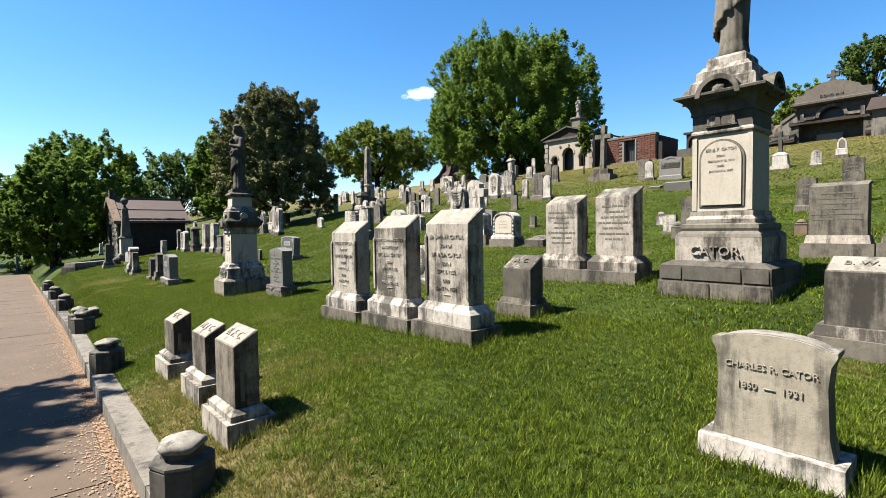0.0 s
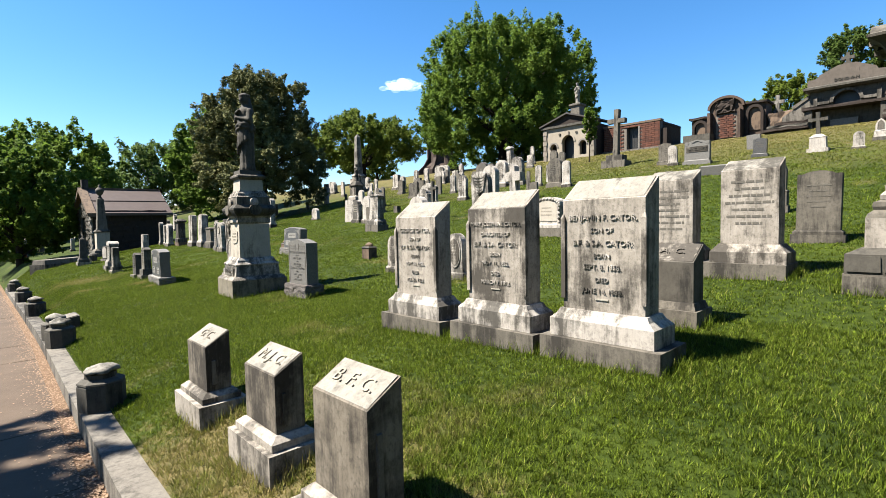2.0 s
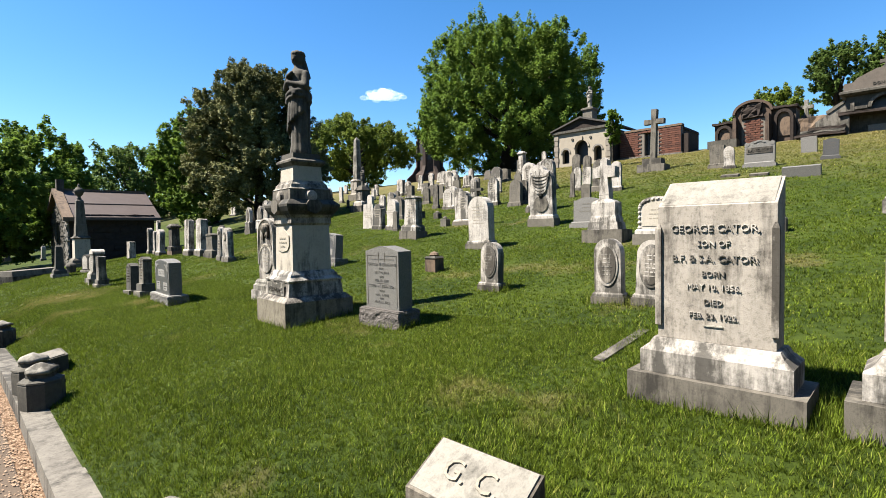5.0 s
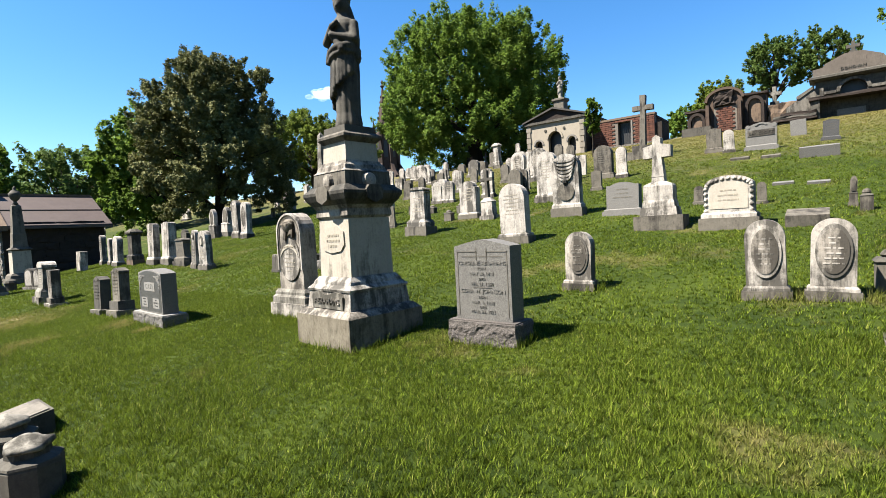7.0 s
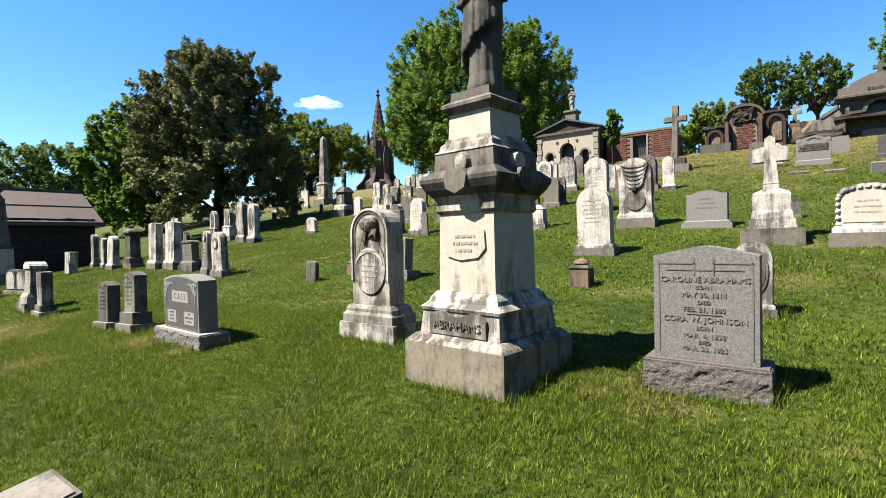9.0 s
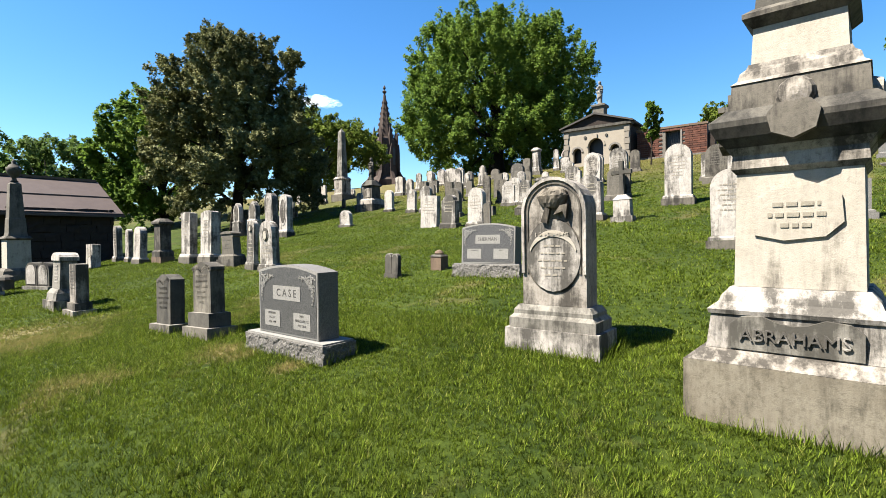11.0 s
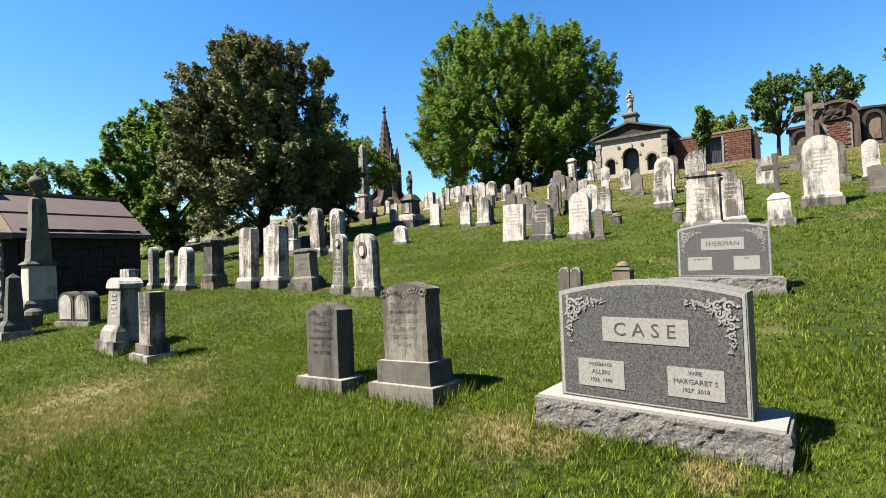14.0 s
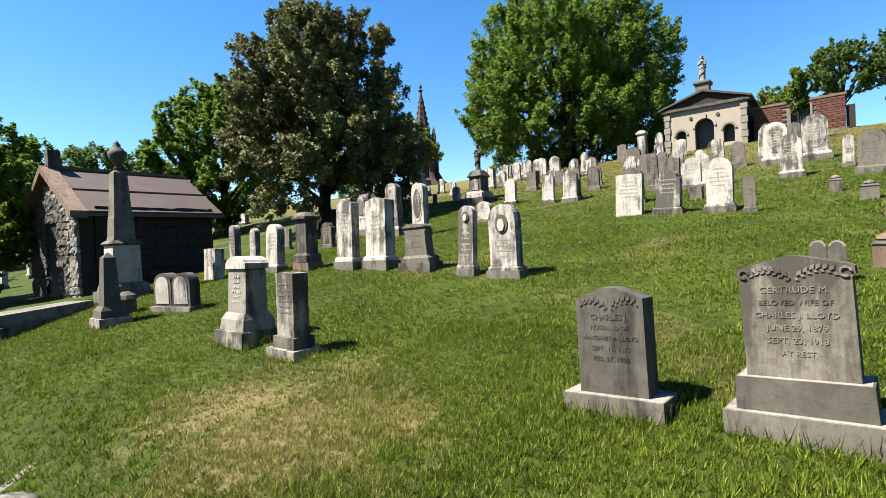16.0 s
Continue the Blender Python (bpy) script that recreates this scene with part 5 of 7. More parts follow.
headstone("gothic", 33.97, 24.69, 0.68, 0.27, 1.24, "marble", 23)
headstone("segment", 30.32, 25.79, 0.65, 0.33, 0.98, "grey", 24)
headstone("round", 24.65, 30.50, 0.50, 0.15, 1.08, "marble", 25)
headstone("round", 25.50, 30.21, 0.57, 0.17, 1.07, "marble", 26)
headstone("round", 26.49, 30.03, 0.61, 0.18, 1.06, "marble", 27)
headstone("round", 25.99, 28.87, 0.67, 0.20, 1.08, "marble", 28)
headstone("round", 24.20, 27.22, 0.66, 0.20, 1.07, "marble", 29)
headstone("round", 22.96, 25.74, 0.40, 0.12, 0.84, "marble", 30)
headstone("segment", 19.75, 26.18, 0.53, 0.27, 0.86, "grey", 31)
headstone("segment", 22.50, 30.15, 0.74, 0.30, 1.10, "marble", 32)
headstone("round", 22.44, 29.36, 0.54, 0.22, 0.91, "marble", 33)
headstone("segment", 23.35, 24.95, 0.63, 0.19, 0.76, "marble", 34)
headstone("round", 29.47, 33.18, 0.70, 0.21, 0.85, "marble", 35)
headstone("round", 28.18, 31.43, 0.54, 0.16, 0.96, "marble", 36)
headstone("round", 26.17, 29.22, 0.66, 0.20, 1.04, "marble", 37)
headstone("round", 25.16, 27.69, 0.68, 0.21, 1.08, "marble", 38)
headstone("round", 23.25, 25.75, 0.53, 0.16, 0.90, "marble", 39)
headstone("ornate", 9.62, 15.05, 0.74, 0.37, 1.18, "marble", 40)
headstone("shoulder", 11.57, 14.86, 0.69, 0.24, 1.03, "marble", 41)
headstone("crossped", 11.24, 14.03, 0.46, 0.28, 1.28, "marble", 42)
headstone("round", 20.29, 17.70, 0.61, 0.18, 1.18, "marble", 43)
headstone("round", 17.54, 14.30, 0.36, 0.11, 0.89, "marble", 44)
headstone("round", 15.15, 15.11, 0.37, 0.11, 0.87, "grey", 45)
headstone("draped", 11.08, 11.73, 0.77, 0.23, 1.42, "marble", 46)
headstone("round", 13.33, 13.34, 0.73, 0.25, 1.43, "marble", 47)
headstone("round", 8.59, 11.72, 0.68, 0.24, 1.12, "marble", 48)
headstone("segment", 10.88, 10.39, 0.86, 0.21, 0.68, "granite", 49)
headstone("bigcross", 9.52, 9.30, 0.82, 0.49, 1.63, "marble", 50)
headstone("wreath", 9.33, 8.20, 0.85, 0.30, 0.83, "marble", 51)
headstone("cap", 6.62, 11.23, 0.28, 0.25, 0.36, "brown", 52)
headstone("round", 11.46, 9.06, 0.22, 0.11, 0.37, "grey", 53)
headstone("round", 11.14, 7.93, 0.19, 0.07, 0.40, "grey", 54)
headstone("gothic", 10.38, 6.65, 0.13, 0.08, 0.48, "grey", 55)
headstone("cap", 10.03, 6.50, 0.17, 0.15, 0.33, "grey", 56)
headstone("slab", 9.39, 7.20, 0.54, 0.54, 0.17, "grey", 57)
headstone("medal", 5.58, 7.38, 0.39, 0.13, 0.73, "marble", 58)
headstone("medal", 5.57, 6.91, 0.39, 0.13, 0.70, "marble", 59)
headstone("medal", 5.83, 9.28, 0.40, 0.14, 0.69, "marble", 60)
headstone("slab", 13.00, 7.73, 0.39, 0.20, 0.05, "granite", 61)
headstone("slab", 12.78, 7.12, 0.39, 0.20, 0.05, "granite", 62)
headstone("slab", 16.74, 7.17, 0.87, 0.26, 0.28, "granite", 63)
headstone("scroll", 19.70, 8.74, 0.97, 0.19, 0.88, "granite", 64)
headstone("segment", 20.62, 10.26, 0.60, 0.30, 0.85, "grey", 65)
headstone("slab", 17.54, 9.09, 0.50, 0.30, 0.06, "grey", 66)
headstone("slab", 17.41, 8.29, 0.48, 0.29, 0.07, "grey", 67)
headstone("segment", 20.55, 6.94, 0.52, 0.16, 0.65, "darkgranite", 68)
headstone("plain", 23.63, 7.90, 0.50, 0.15, 0.59, "granite", 69)
headstone("crossped", 20.48, 5.25, 0.58, 0.35, 1.28, "marble", 70)
headstone("segment", 12.27, 2.69, 0.41, 0.12, 0.68, "grey", 71)
headstone("segment", 15.51, 2.47, 0.52, 0.16, 0.70, "grey", 72)
headstone("segment", 13.05, 2.07, 0.44, 0.13, 0.64, "grey", 73)
headstone("round", 16.81, 12.96, 0.77, 0.23, 1.10, "grey", 74)
headstone("round", 15.91, 25.02, 0.53, 0.16, 0.91, "marble", 75)
headstone("rounded", 6.37, 20.17, 0.33, 0.12, 1.01, "marble", 76)
headstone("rounded", 6.32, 19.47, 0.53, 0.18, 0.99, "marble", 77)
headstone("ornate", 6.56, 21.25, 0.65, 0.32, 0.75, "grey", 78)
headstone("segment", 6.56, 22.17, 0.63, 0.25, 1.22, "marble", 79)
headstone("segment", 6.39, 22.82, 0.50, 0.20, 1.21, "marble", 80)
headstone("urnped", 6.24, 23.82, 0.48, 0.29, 1.08, "grey", 81)
headstone("round", 6.00, 24.52, 0.47, 0.19, 0.92, "marble", 82)
headstone("round", 6.08, 25.38, 0.29, 0.12, 0.87, "marble", 83)
headstone("round", 6.17, 26.32, 0.32, 0.16, 1.00, "marble", 84)
headstone("plain", 5.36, 25.69, 0.48, 0.19, 0.61, "marble", 85)
headstone("medal", 10.82, 25.87, 0.52, 0.26, 1.50, "marble", 86)
headstone("medal", 10.43, 24.58, 0.49, 0.25, 1.39, "marble", 87)
headstone("gothic", 11.20, 28.60, 0.54, 0.28, 1.30, "marble", 88)
headstone("gothic", 11.50, 28.05, 0.62, 0.32, 1.30, "marble", 89)
headstone("round", 19.13, 23.08, 0.41, 0.12, 0.71, "grey", 90)
headstone("round", 15.67, 20.09, 0.37, 0.11, 1.09, "grey", 91)
headstone("round", 19.27, 20.75, 0.39, 0.12, 0.88, "grey", 92)
headstone("round", 15.40, 22.34, 0.35, 0.10, 1.00, "grey", 93)
headstone("segment", 24.88, 23.20, 0.87, 0.35, 0.77, "grey", 94)
headstone("shoulder", 15.28, 18.98, 0.56, 0.17, 0.83, "marble", 95)
headstone("round", 15.24, 18.37, 0.50, 0.15, 0.82, "marble", 96)
headstone("round", 24.17, 23.31, 0.89, 0.27, 0.98, "marble", 97)
headstone("twin", 6.11, 16.02, 0.28, 0.11, 0.37, "dark", 98)
headstone("cap", 6.72, 15.58, 0.23, 0.20, 0.31, "brown", 99)
headstone("round", 15.78, 13.54, 0.19, 0.06, 0.85, "grey", 100)
headstone("shoulder", 24.86, 25.88, 0.47, 0.14, 1.06, "marble", 101)
headstone("plain", 22.20, 27.46, 0.61, 0.18, 0.67, "marble", 102)
headstone("plain", 20.70, 25.32, 0.46, 0.14, 0.62, "grey", 103)
headstone("plain", 18.05, 20.99, 0.37, 0.11, 0.95, "grey", 104)
headstone("round", 18.11, 19.96, 0.43, 0.13, 0.94, "marble", 105)
headstone("round", 27.54, 26.62, 0.73, 0.22, 0.64, "grey", 106)
headstone("round", 19.51, 19.59, 0.36, 0.11, 0.73, "marble", 107)
headstone("round", 16.40, 15.68, 0.28, 0.08, 0.78, "marble", 108)
headstone("segment", 17.60, 13.31, 0.49, 0.15, 0.83, "marble", 109)
headstone("segment", 14.50, 12.34, 0.36, 0.11, 0.57, "grey", 110)
headstone("round", 10.79, 17.13, 0.23, 0.07, 0.65, "grey", 111)
headstone("plain", 18.71, 14.52, 0.35, 0.10, 0.77, "marble", 112)
headstone("segment", 27.35, 21.92, 0.56, 0.17, 0.86, "marble", 113)
headstone("round", 16.38, 12.21, 0.41, 0.12, 0.99, "marble", 114)
headstone("round", 29.93, 23.55, 0.43, 0.13, 1.33, "marble", 115)
headstone("round", 13.44, 19.99, 0.66, 0.20, 0.91, "grey", 116)
headstone("shoulder", 15.50, 16.77, 0.57, 0.17, 1.07, "marble", 117)
headstone("round", 21.57, 19.35, 0.51, 0.15, 0.94, "marble", 118)
headstone("round", 19.89, 9.69, 0.41, 0.12, 0.78, "marble", 119)
headstone("round", 12.37, 23.83, 0.59, 0.18, 0.57, "marble", 120)
headstone("cap", 11.23, 5.20, 0.23, 0.07, 0.31, "marble", 121)
headstone("cube", 10.44, 4.63, 0.26, 0.08, 0.36, "marble", 122)
headstone("cap", 9.68, 4.15, 0.28, 0.08, 0.34, "grey", 123)
headstone("plain", 14.91, 33.93, 0.86, 0.26, 0.76, "grey", 124)
headstone("round", 24.38, 41.91, 1.29, 0.39, 1.10, "marble", 125)
headstone("plain", 18.26, 32.72, 0.47, 0.14, 1.40, "marble", 126)
headstone("segment", 20.07, 37.13, 0.53, 0.16, 0.84, "marble", 127)
headstone("round", 18.38, 29.29, 0.46, 0.14, 0.73, "marble", 128)
headstone("segment", 28.53, 45.05, 0.64, 0.19, 0.87, "marble", 129)
headstone("round", 23.90, 35.66, 0.54, 0.16, 0.59, "marble", 130)
headstone("round", 21.41, 31.78, 0.46, 0.14, 0.80, "marble", 131)
headstone("round", 18.56, 30.71, 0.28, 0.08, 0.51, "grey", 132)
headstone("shoulder", 23.81, 34.46, 0.52, 0.16, 0.88, "marble", 133)
headstone("shoulder", 9.13, 26.82, 0.52, 0.16, 0.70, "grey", 134)
headstone("plain", 22.68, 39.85, 0.40, 0.12, 0.71, "marble", 135)
headstone("round", 19.50, 49.46, 1.24, 0.37, 0.94, "marble", 136)
headstone("round", 16.40, 47.04, 0.77, 0.23, 0.86, "marble", 137)
headstone("segment", 9.61, 29.44, 0.35, 0.11, 0.69, "grey", 138)
headstone("round", 26.06, 38.85, 0.66, 0.20, 0.98, "marble", 139)
headstone("segment", 21.58, 35.78, 0.49, 0.15, 1.19, "marble", 140)
headstone("plain", 16.30, 31.82, 0.30, 0.09, 0.53, "marble", 141)
headstone("segment", 8.30, 3.26, 0.60, 0.15, 0.95, "grey", 142)
headstone("gothic", 10.76, 4.24, 0.31, 0.15, 0.92, "grey", 143)
headstone("cap", 5.95, 6.48, 0.29, 0.26, 0.36, "grey", 144)
headstone("round", 20.28, 4.20, 0.36, 0.11, 0.53, "marble", 145)
headstone("gothic", 22.11, 3.85, 0.40, 0.14, 0.71, "marble", 146)
headstone("segment", 10.22, 4.54, 0.32, 0.11, 0.38, "marble", 147)
headstone("cap", 9.85, 2.22, 0.20, 0.18, 0.26, "brown", 148)

# a pair of little round stones, and a dark tapered stone beside the obelisk
s = thing("twin_stone", 3.75, 23.6, ground_z(3.7, 23.6), "pair of dark small round headstones with pale fronts on white base", "grave monument", "", -74)
part("base", block(0.82, 0.28, -0.15, 0.06, 0, 0.01), WHITE, s)
for q in (-1, 1):
    die = part("small_upright", plate(outline("round", 0.36, 0.062, 0.55), -0.09, 0.09, 0.01), DARK, s)
    die.matrix_basis = pose(q * 0.19, 0, 0)
    part("carved_panel", plate(outline("round", 0.27, 0.10, 0.50), -0.098, 0, 0.003), HILL_MARBLE, die)
s = thing("tapered_stone", 2.98, 23.9, ground_z(2.98, 23.9), "small dark tapered obelisk stone on square base", "grave monument")
part("base", block(0.42, 0.40, -0.15, 0.10, 0, 0.01), MARBLE, s)
part("plinth", profile([(0.17, 0.17, 0.102), (0.16, 0.16, 0.20), (0.12, 0.12, 0.26)]), DARK, s)
part("shaft", profile([(0.105, 0.105, 0.262), (0.075, 0.075, 0.93), (0.005, 0.005, 1.0)]), DARK, s)
for x, y, seed in ((3.35, 24.4, 3),):
    s = thing("corner_post_stone", x, y, ground_z(x, y), "low dark post with rounded cap", "grave monument")
    part("shaft", profile([(0.14, 0.14, -0.15), (0.13, 0.13, 0.22)], False, 8), DARK, s)
    part("cap", profile([(0.16, 0.16, 0.222), (0.13, 0.13, 0.28), (0.05, 0.05, 0.33)], False, 10), DARK, s)


def urn_obelisk():
    x, y = 4.0, 26.42
    s = thing("urn_obelisk", x, y, ground_z(x, y), "grey stone obelisk topped by a dark urn", "monument")
    part("base", block(0.78, 0.78, -0.4, 0.14, 0, 0.012), GREY, s)
    part("step", profile([(0.34, 0.34, 0.142), (0.32, 0.32, 0.24), (0.27, 0.27, 0.30)]), GREY, s)
    part("die", profile([(0.235, 0.235, 0.302), (0.225, 0.225, 0.98)], True, 4, 0.012), CREAM, s)
    part("cornice", profile([(0.23, 0.23, 0.982), (0.27, 0.27, 1.02), (0.21, 0.21, 1.08)]), GREY, s)
    part("shaft", profile([(0.19, 0.19, 1.082), (0.175, 0.175, 1.16), (0.16, 0.16, 1.5), (0.15, 0.15, 1.52), (0.11, 0.11, 2.34), (0.03, 0.03, 2.42)], True, 4, 0.008), GREY, s)
    part("urn", profile([(0.085, 0.085, 2.40), (0.05, 0.05, 2.45), (0.045, 0.045, 2.49), (0.11, 0.11, 2.56), (0.15, 0.15, 2.66), (0.155, 0.155, 2.73), (0.12, 0.12, 2.755), (0.10, 0.10, 2.80), (0.04, 0.04, 2.84), (0.05, 0.05, 2.88), (0.01, 0.01, 2.95)], False, 18, 0.0), DARK, s, "blackened urn", True)


urn_obelisk()

# a long ledger tomb in front of the stone vault
s = thing("ledger_tomb", 2.55, 25.75, ground_z(2.5, 25.7), "long grey ledger tomb with sloped slab", "tomb", "", 41)
part("plinth", block(2.1, 0.62, -0.3, 0.10, 0, 0.01), GREY, s)
part("ledger", block(2.0, 0.52, 0.102, 0.26, 0.03, 0.01), COPING, s)


def obelisk(x, y, h, w, label):
    s = thing("obelisk", x, y, ground_z(x, y), label, "monument")
    part("base", block(w * 1.0, w * 1.0, -0.4, h * .07, 0, 0.01), GREY, s)
    part("pedestal", profile([(w * .40, w * .40, h * .072), (w * .36, w * .36, h * .10), (w * .36, w * .36, h * .27), (w * .40, w * .40, h * .29), (w * .30, w * .30, h * .32)]), MARBLE, s)
    part("shaft", profile([(w * .24, w * .24, h * .322), (w * .155, w * .155, h * .95), (0.01, 0.01, h)], True, 4, 0.006), WHITE, s)


obelisk(22.95, 35.6, 4.7, 1.05, "tall white marble obelisk on a pedestal")

s = thing("monument", 17.1, 27.2, ground_z(17.1, 27.2), "dark pedestal tomb with arched niches under a figure", "monument")
part("base", block(1.1, 1.1, -0.4, 0.22, 0, 0.012), GREY, s)
part("plinth", profile([(0.42, 0.42, 0.222), (0.40, 0.40, 0.42), (0.32, 0.32, 0.5)]), MARBLE, s)
die = part("die", profile([(0.29, 0.29, 0.502), (0.27, 0.27, 1.05)], True, 4, 0.01), DARK, s)
part("niche", plate(outline("round", 0.34, 0.55, 0.98), -0.31, -0.2, 0.006), MARBLE, die)
part("cap", profile([(0.30, 0.30, 1.052), (0.34, 0.34, 1.10), (0.22, 0.22, 1.3), (0.16, 0.16, 1.36)]), DARK, s)
robed_figure(1.05, 3.3, "draped_statue", 17.1, 27.2, ground_z(17.1, 27.2) + 1.362, "small dark statue on a pedestal tomb", DARK)

# ---- buildings on and below the hill ----


def wall_with_arches(w, h, z0, holes, y0, y1, parent, material, name="front_wall"):
    """A wall plate cut by round-headed openings: holes are (x, sill, half width, spring)."""
    bm = bmesh.new()
    xs = sorted({-w / 2, w / 2, *[q for c, s0, r, sp in holes for q in (c - r, c + r)]})
    for a, b in zip(xs, xs[1:]):
        hole = next((q for q in holes if q[0] - q[2] <= (a + b) / 2 <= q[0] + q[2]), None)
        if hole is None:
            add_box(bm, a, b, y0, y1, z0, h)
            continue
        c, sill, r, spring = hole
        if sill > z0:
            add_box(bm, a, b, y0, y1, z0, sill)
        add_prism(bm, [(a, h)] + arc(c, spring, r, r, 180, 0, 12) + [(b, h)], y0, y1)
    return part(name, bm, material, parent)


STUCCO_DIM = simple("greyed_pale_stone", (0.163, 0.141, 0.113), (0.127, 0.11, 0.0883), 4.0)
VAULT_BROWN = weathered("dark_brownstone", (0.0706, 0.0457, 0.0318), (0.0457, 0.031, 0.0226), (0.0141, 0.0106, 0.00883), 0.6, 30)


def hill_mausoleum():
    x, y = 31.5, 21.6
    z = 5.72
    s = tagged(thing("mausoleum", x, y, z, "pale stucco mausoleum with three arches and dark pediment", "mausoleum"), "", "", "")
    w, d, h = 4.1, 4.0, 2.35
    front = wall_with_arches(w, h, -0.6, [(-1.2, 0.25, 0.27, 0.95), (0.0, 0.0, 0.48, 1.25), (1.2, 0.25, 0.27, 0.95)], 0, 0.3, s, STUCCO)
    for c, r, sp in ((-1.2, .27, .95), (0, .48, 1.25), (1.2, .27, .95)):
        part("arch_moulding", plate(arc(c, sp, r + .12, r + .12, 0, 180, 14) + arc(c, sp, r + .005, r + .005, 180, 0, 14), -0.05, 0.02, 0.004), ROCK_FACE if c else STUCCO, front)
        part("dark_recess", block(r * 2 + .1, 0.04, -0.1, sp + r + .05, 0, 0, c, 0.55), IRON, front, "black iron door in shade")
    part("keystone", block(0.22, 0.14, 1.72, 1.98, 0, 0.01, 0, -0.05), STUCCO, front)
    for q in (-0.68, 0.68):
        part("round_boss", profile([(0.10, 0.10, 0), (0.08, 0.08, 0.05)], False, 12, 0.004), DARK, front).matrix_basis = pose(q, -0.002, 1.85, 90, 0, 0)
    for q in (-1, 1):
        for i in range(6):
            part("corner_stone", block(0.34 if i % 2 else 0.26, 0.1, i * 0.38 + 0.02, i * 0.38 + 0.36, 0, 0.012, q * (w / 2 - 0.12), -0.02), STUCCO_DIM, front)
        part("side_wall", add_box(bmesh.new(), q * w / 2 - 0.15 - q * 0.15, q * w / 2 + 0.15 - q * 0.15, 0.302, d, -0.6, h), EARTH_STONE, s)
    part("back_wall", add_box(bmesh.new(), -w / 2 + .31, w / 2 - .31, d - 0.3, d, -0.6, h), EARTH_STONE, s)
    part("cornice", block(w + 0.35, 0.5, h + 0.002, h + 0.16, 0.0, 0.02, 0, 0.1), DARK, s)
    part("pediment", plate([(-w / 2 - 0.1, h + .162), (w / 2 + 0.1, h + .162), (0, h + 0.85)], -0.02, 0.3, 0.0), EARTH_STONE, s)
    roof = bmesh.new()
    for q in (-1, 1):
        add_prism(roof, [(0, h + 0.86), (0, h + 0.98), (q * (w / 2 + 0.28), h + 0.24), (q * (w / 2 + 0.28), h + 0.14)], -0.22, d + 0.2)
    part("roof", roof, SLATE, s)
    ped = thing("statue_pedestal", 33.4, 21.95, 8.3, "stone pedestal rising behind the mausoleum", "monument")
    part("shaft", profile([(0.5, 0.5, -2.5), (0.5, 0.5, 0.1), (0.38, 0.38, 0.4), (0.36, 0.36, 1.45), (0.46, 0.46, 1.55), (0.46, 0.46, 1.66), (0.3, 0.3, 1.72)], True, 4, 0.01), GREY, ped)
    robed_figure(1.55, 0.4, "draped_statue", 33.4, 21.95, 10.02, "white marble statue high above the mausoleum", WHITE)


hill_mausoleum()
BRICK_MESH = {}


def brick_wall(x, y, z, w, h, holes, label, material=None):
    """A brick wall facing the path, its bricks laid one by one."""
    s = thing("brick_vault", x, y, z, label, "vault")
    bm = bmesh.new()
    xs = sorted({-w / 2, w / 2, *[q for c, r, t in holes for q in (c - r, c + r)]})
    for a, b in zip(xs, xs[1:]):
        hole = next((q for q in holes if q[0] - q[1] <= (a + b) / 2 <= q[0] + q[1]), None)
        add_box(bm, a, b, 0.02, 0.4, -0.8 if hole is None else hole[2], h - 0.1)
    wall = part("vault_wall", bm, MORTAR, s)
    rng = random.Random(3)
    row, k = 0, 0
    bh, bl = 0.125, 0.42
    while row * bh < h - 0.15:
        u = -w / 2 + (0.02 if row % 2 else -bl / 2)
        while u < w / 2 - 0.05:
            a, b = max(u, -w / 2 + 0.01), min(u + bl - 0.02, w / 2 - 0.01)
            z0 = row * bh
            if b - a > 0.06 and not any(a < c + r and b > c - r and z0 < t for c, r, t in holes):
                key = round(b - a, 2)
                if key not in BRICK_MESH:
                    bq = soften(add_box(bmesh.new(), 0, key, -0.02, 0.03, 0, bh - 0.022), 0.006)
                    first = part("brick", bq, BRICKS, wall)
                    BRICK_MESH[key] = first.data
                    first.matrix_basis = pose(a, 0, z0)
                else:
                    ob = new("brick", BRICK_MESH[key])
                    ob.parent = wall
                    ob.matrix_basis = pose(a, rng.uniform(-0.006, 0.006), z0)
                k += 1
            u += bl
        row += 1
    return s


nb = Nodes("old_bricks", 0.9, 0.2)
BRICKS = nb.done(nb.mix(nb.ramp(nb.each, 0, 1), nb.mix(nb.ramp(nb.noise(4, 6), 0.3, 0.7), (0.0745, 0.029, 0.019), (0.102, 0.043, 0.0285)), (0.0453, 0.0204, 0.015)), nb.noise(60, 4), 0.4, 0.006)

s = brick_wall(32.5, 17.4, 6.0, 3.9, 1.75, [(0.12, 0.42, 1.5)], "red brick vault front with iron gate and stone cap")
part("cap_stone", block(4.0, 0.5, 1.655, 1.78, 0, 0.012, 0, 0.2), BROWN, s)
part("foot_stone", block(4.1, 0.3, -0.6, 0.02, 0, 0.012, 0, 0.06), COPING, s)
part("jamb", block(0.1, 0.3, 0.02, 1.5, 0, 0.01, 0.58, 0.1), ROCK_FACE, s)
# Black plate put in for the shade of the opening behind the bars.
gate = part("gate_back", block(0.84, 0.03, 0.02, 1.5, 0, 0, 0.12, 0.36), IRON, s)
for i in range(-3, 4):
    part("gate_bar", add_tube(bmesh.new(), (0.12 + i * 0.12, 0.25, 0.05), (0.12 + i * 0.12, 0.25, 1.4), 0.012, 0.012, 6), IRON, gate)
part("end_pier", block(0.35, 0.7, -0.8, 1.15, 0, 0.02, 2.15, 0.5), EARTH_STONE, s)
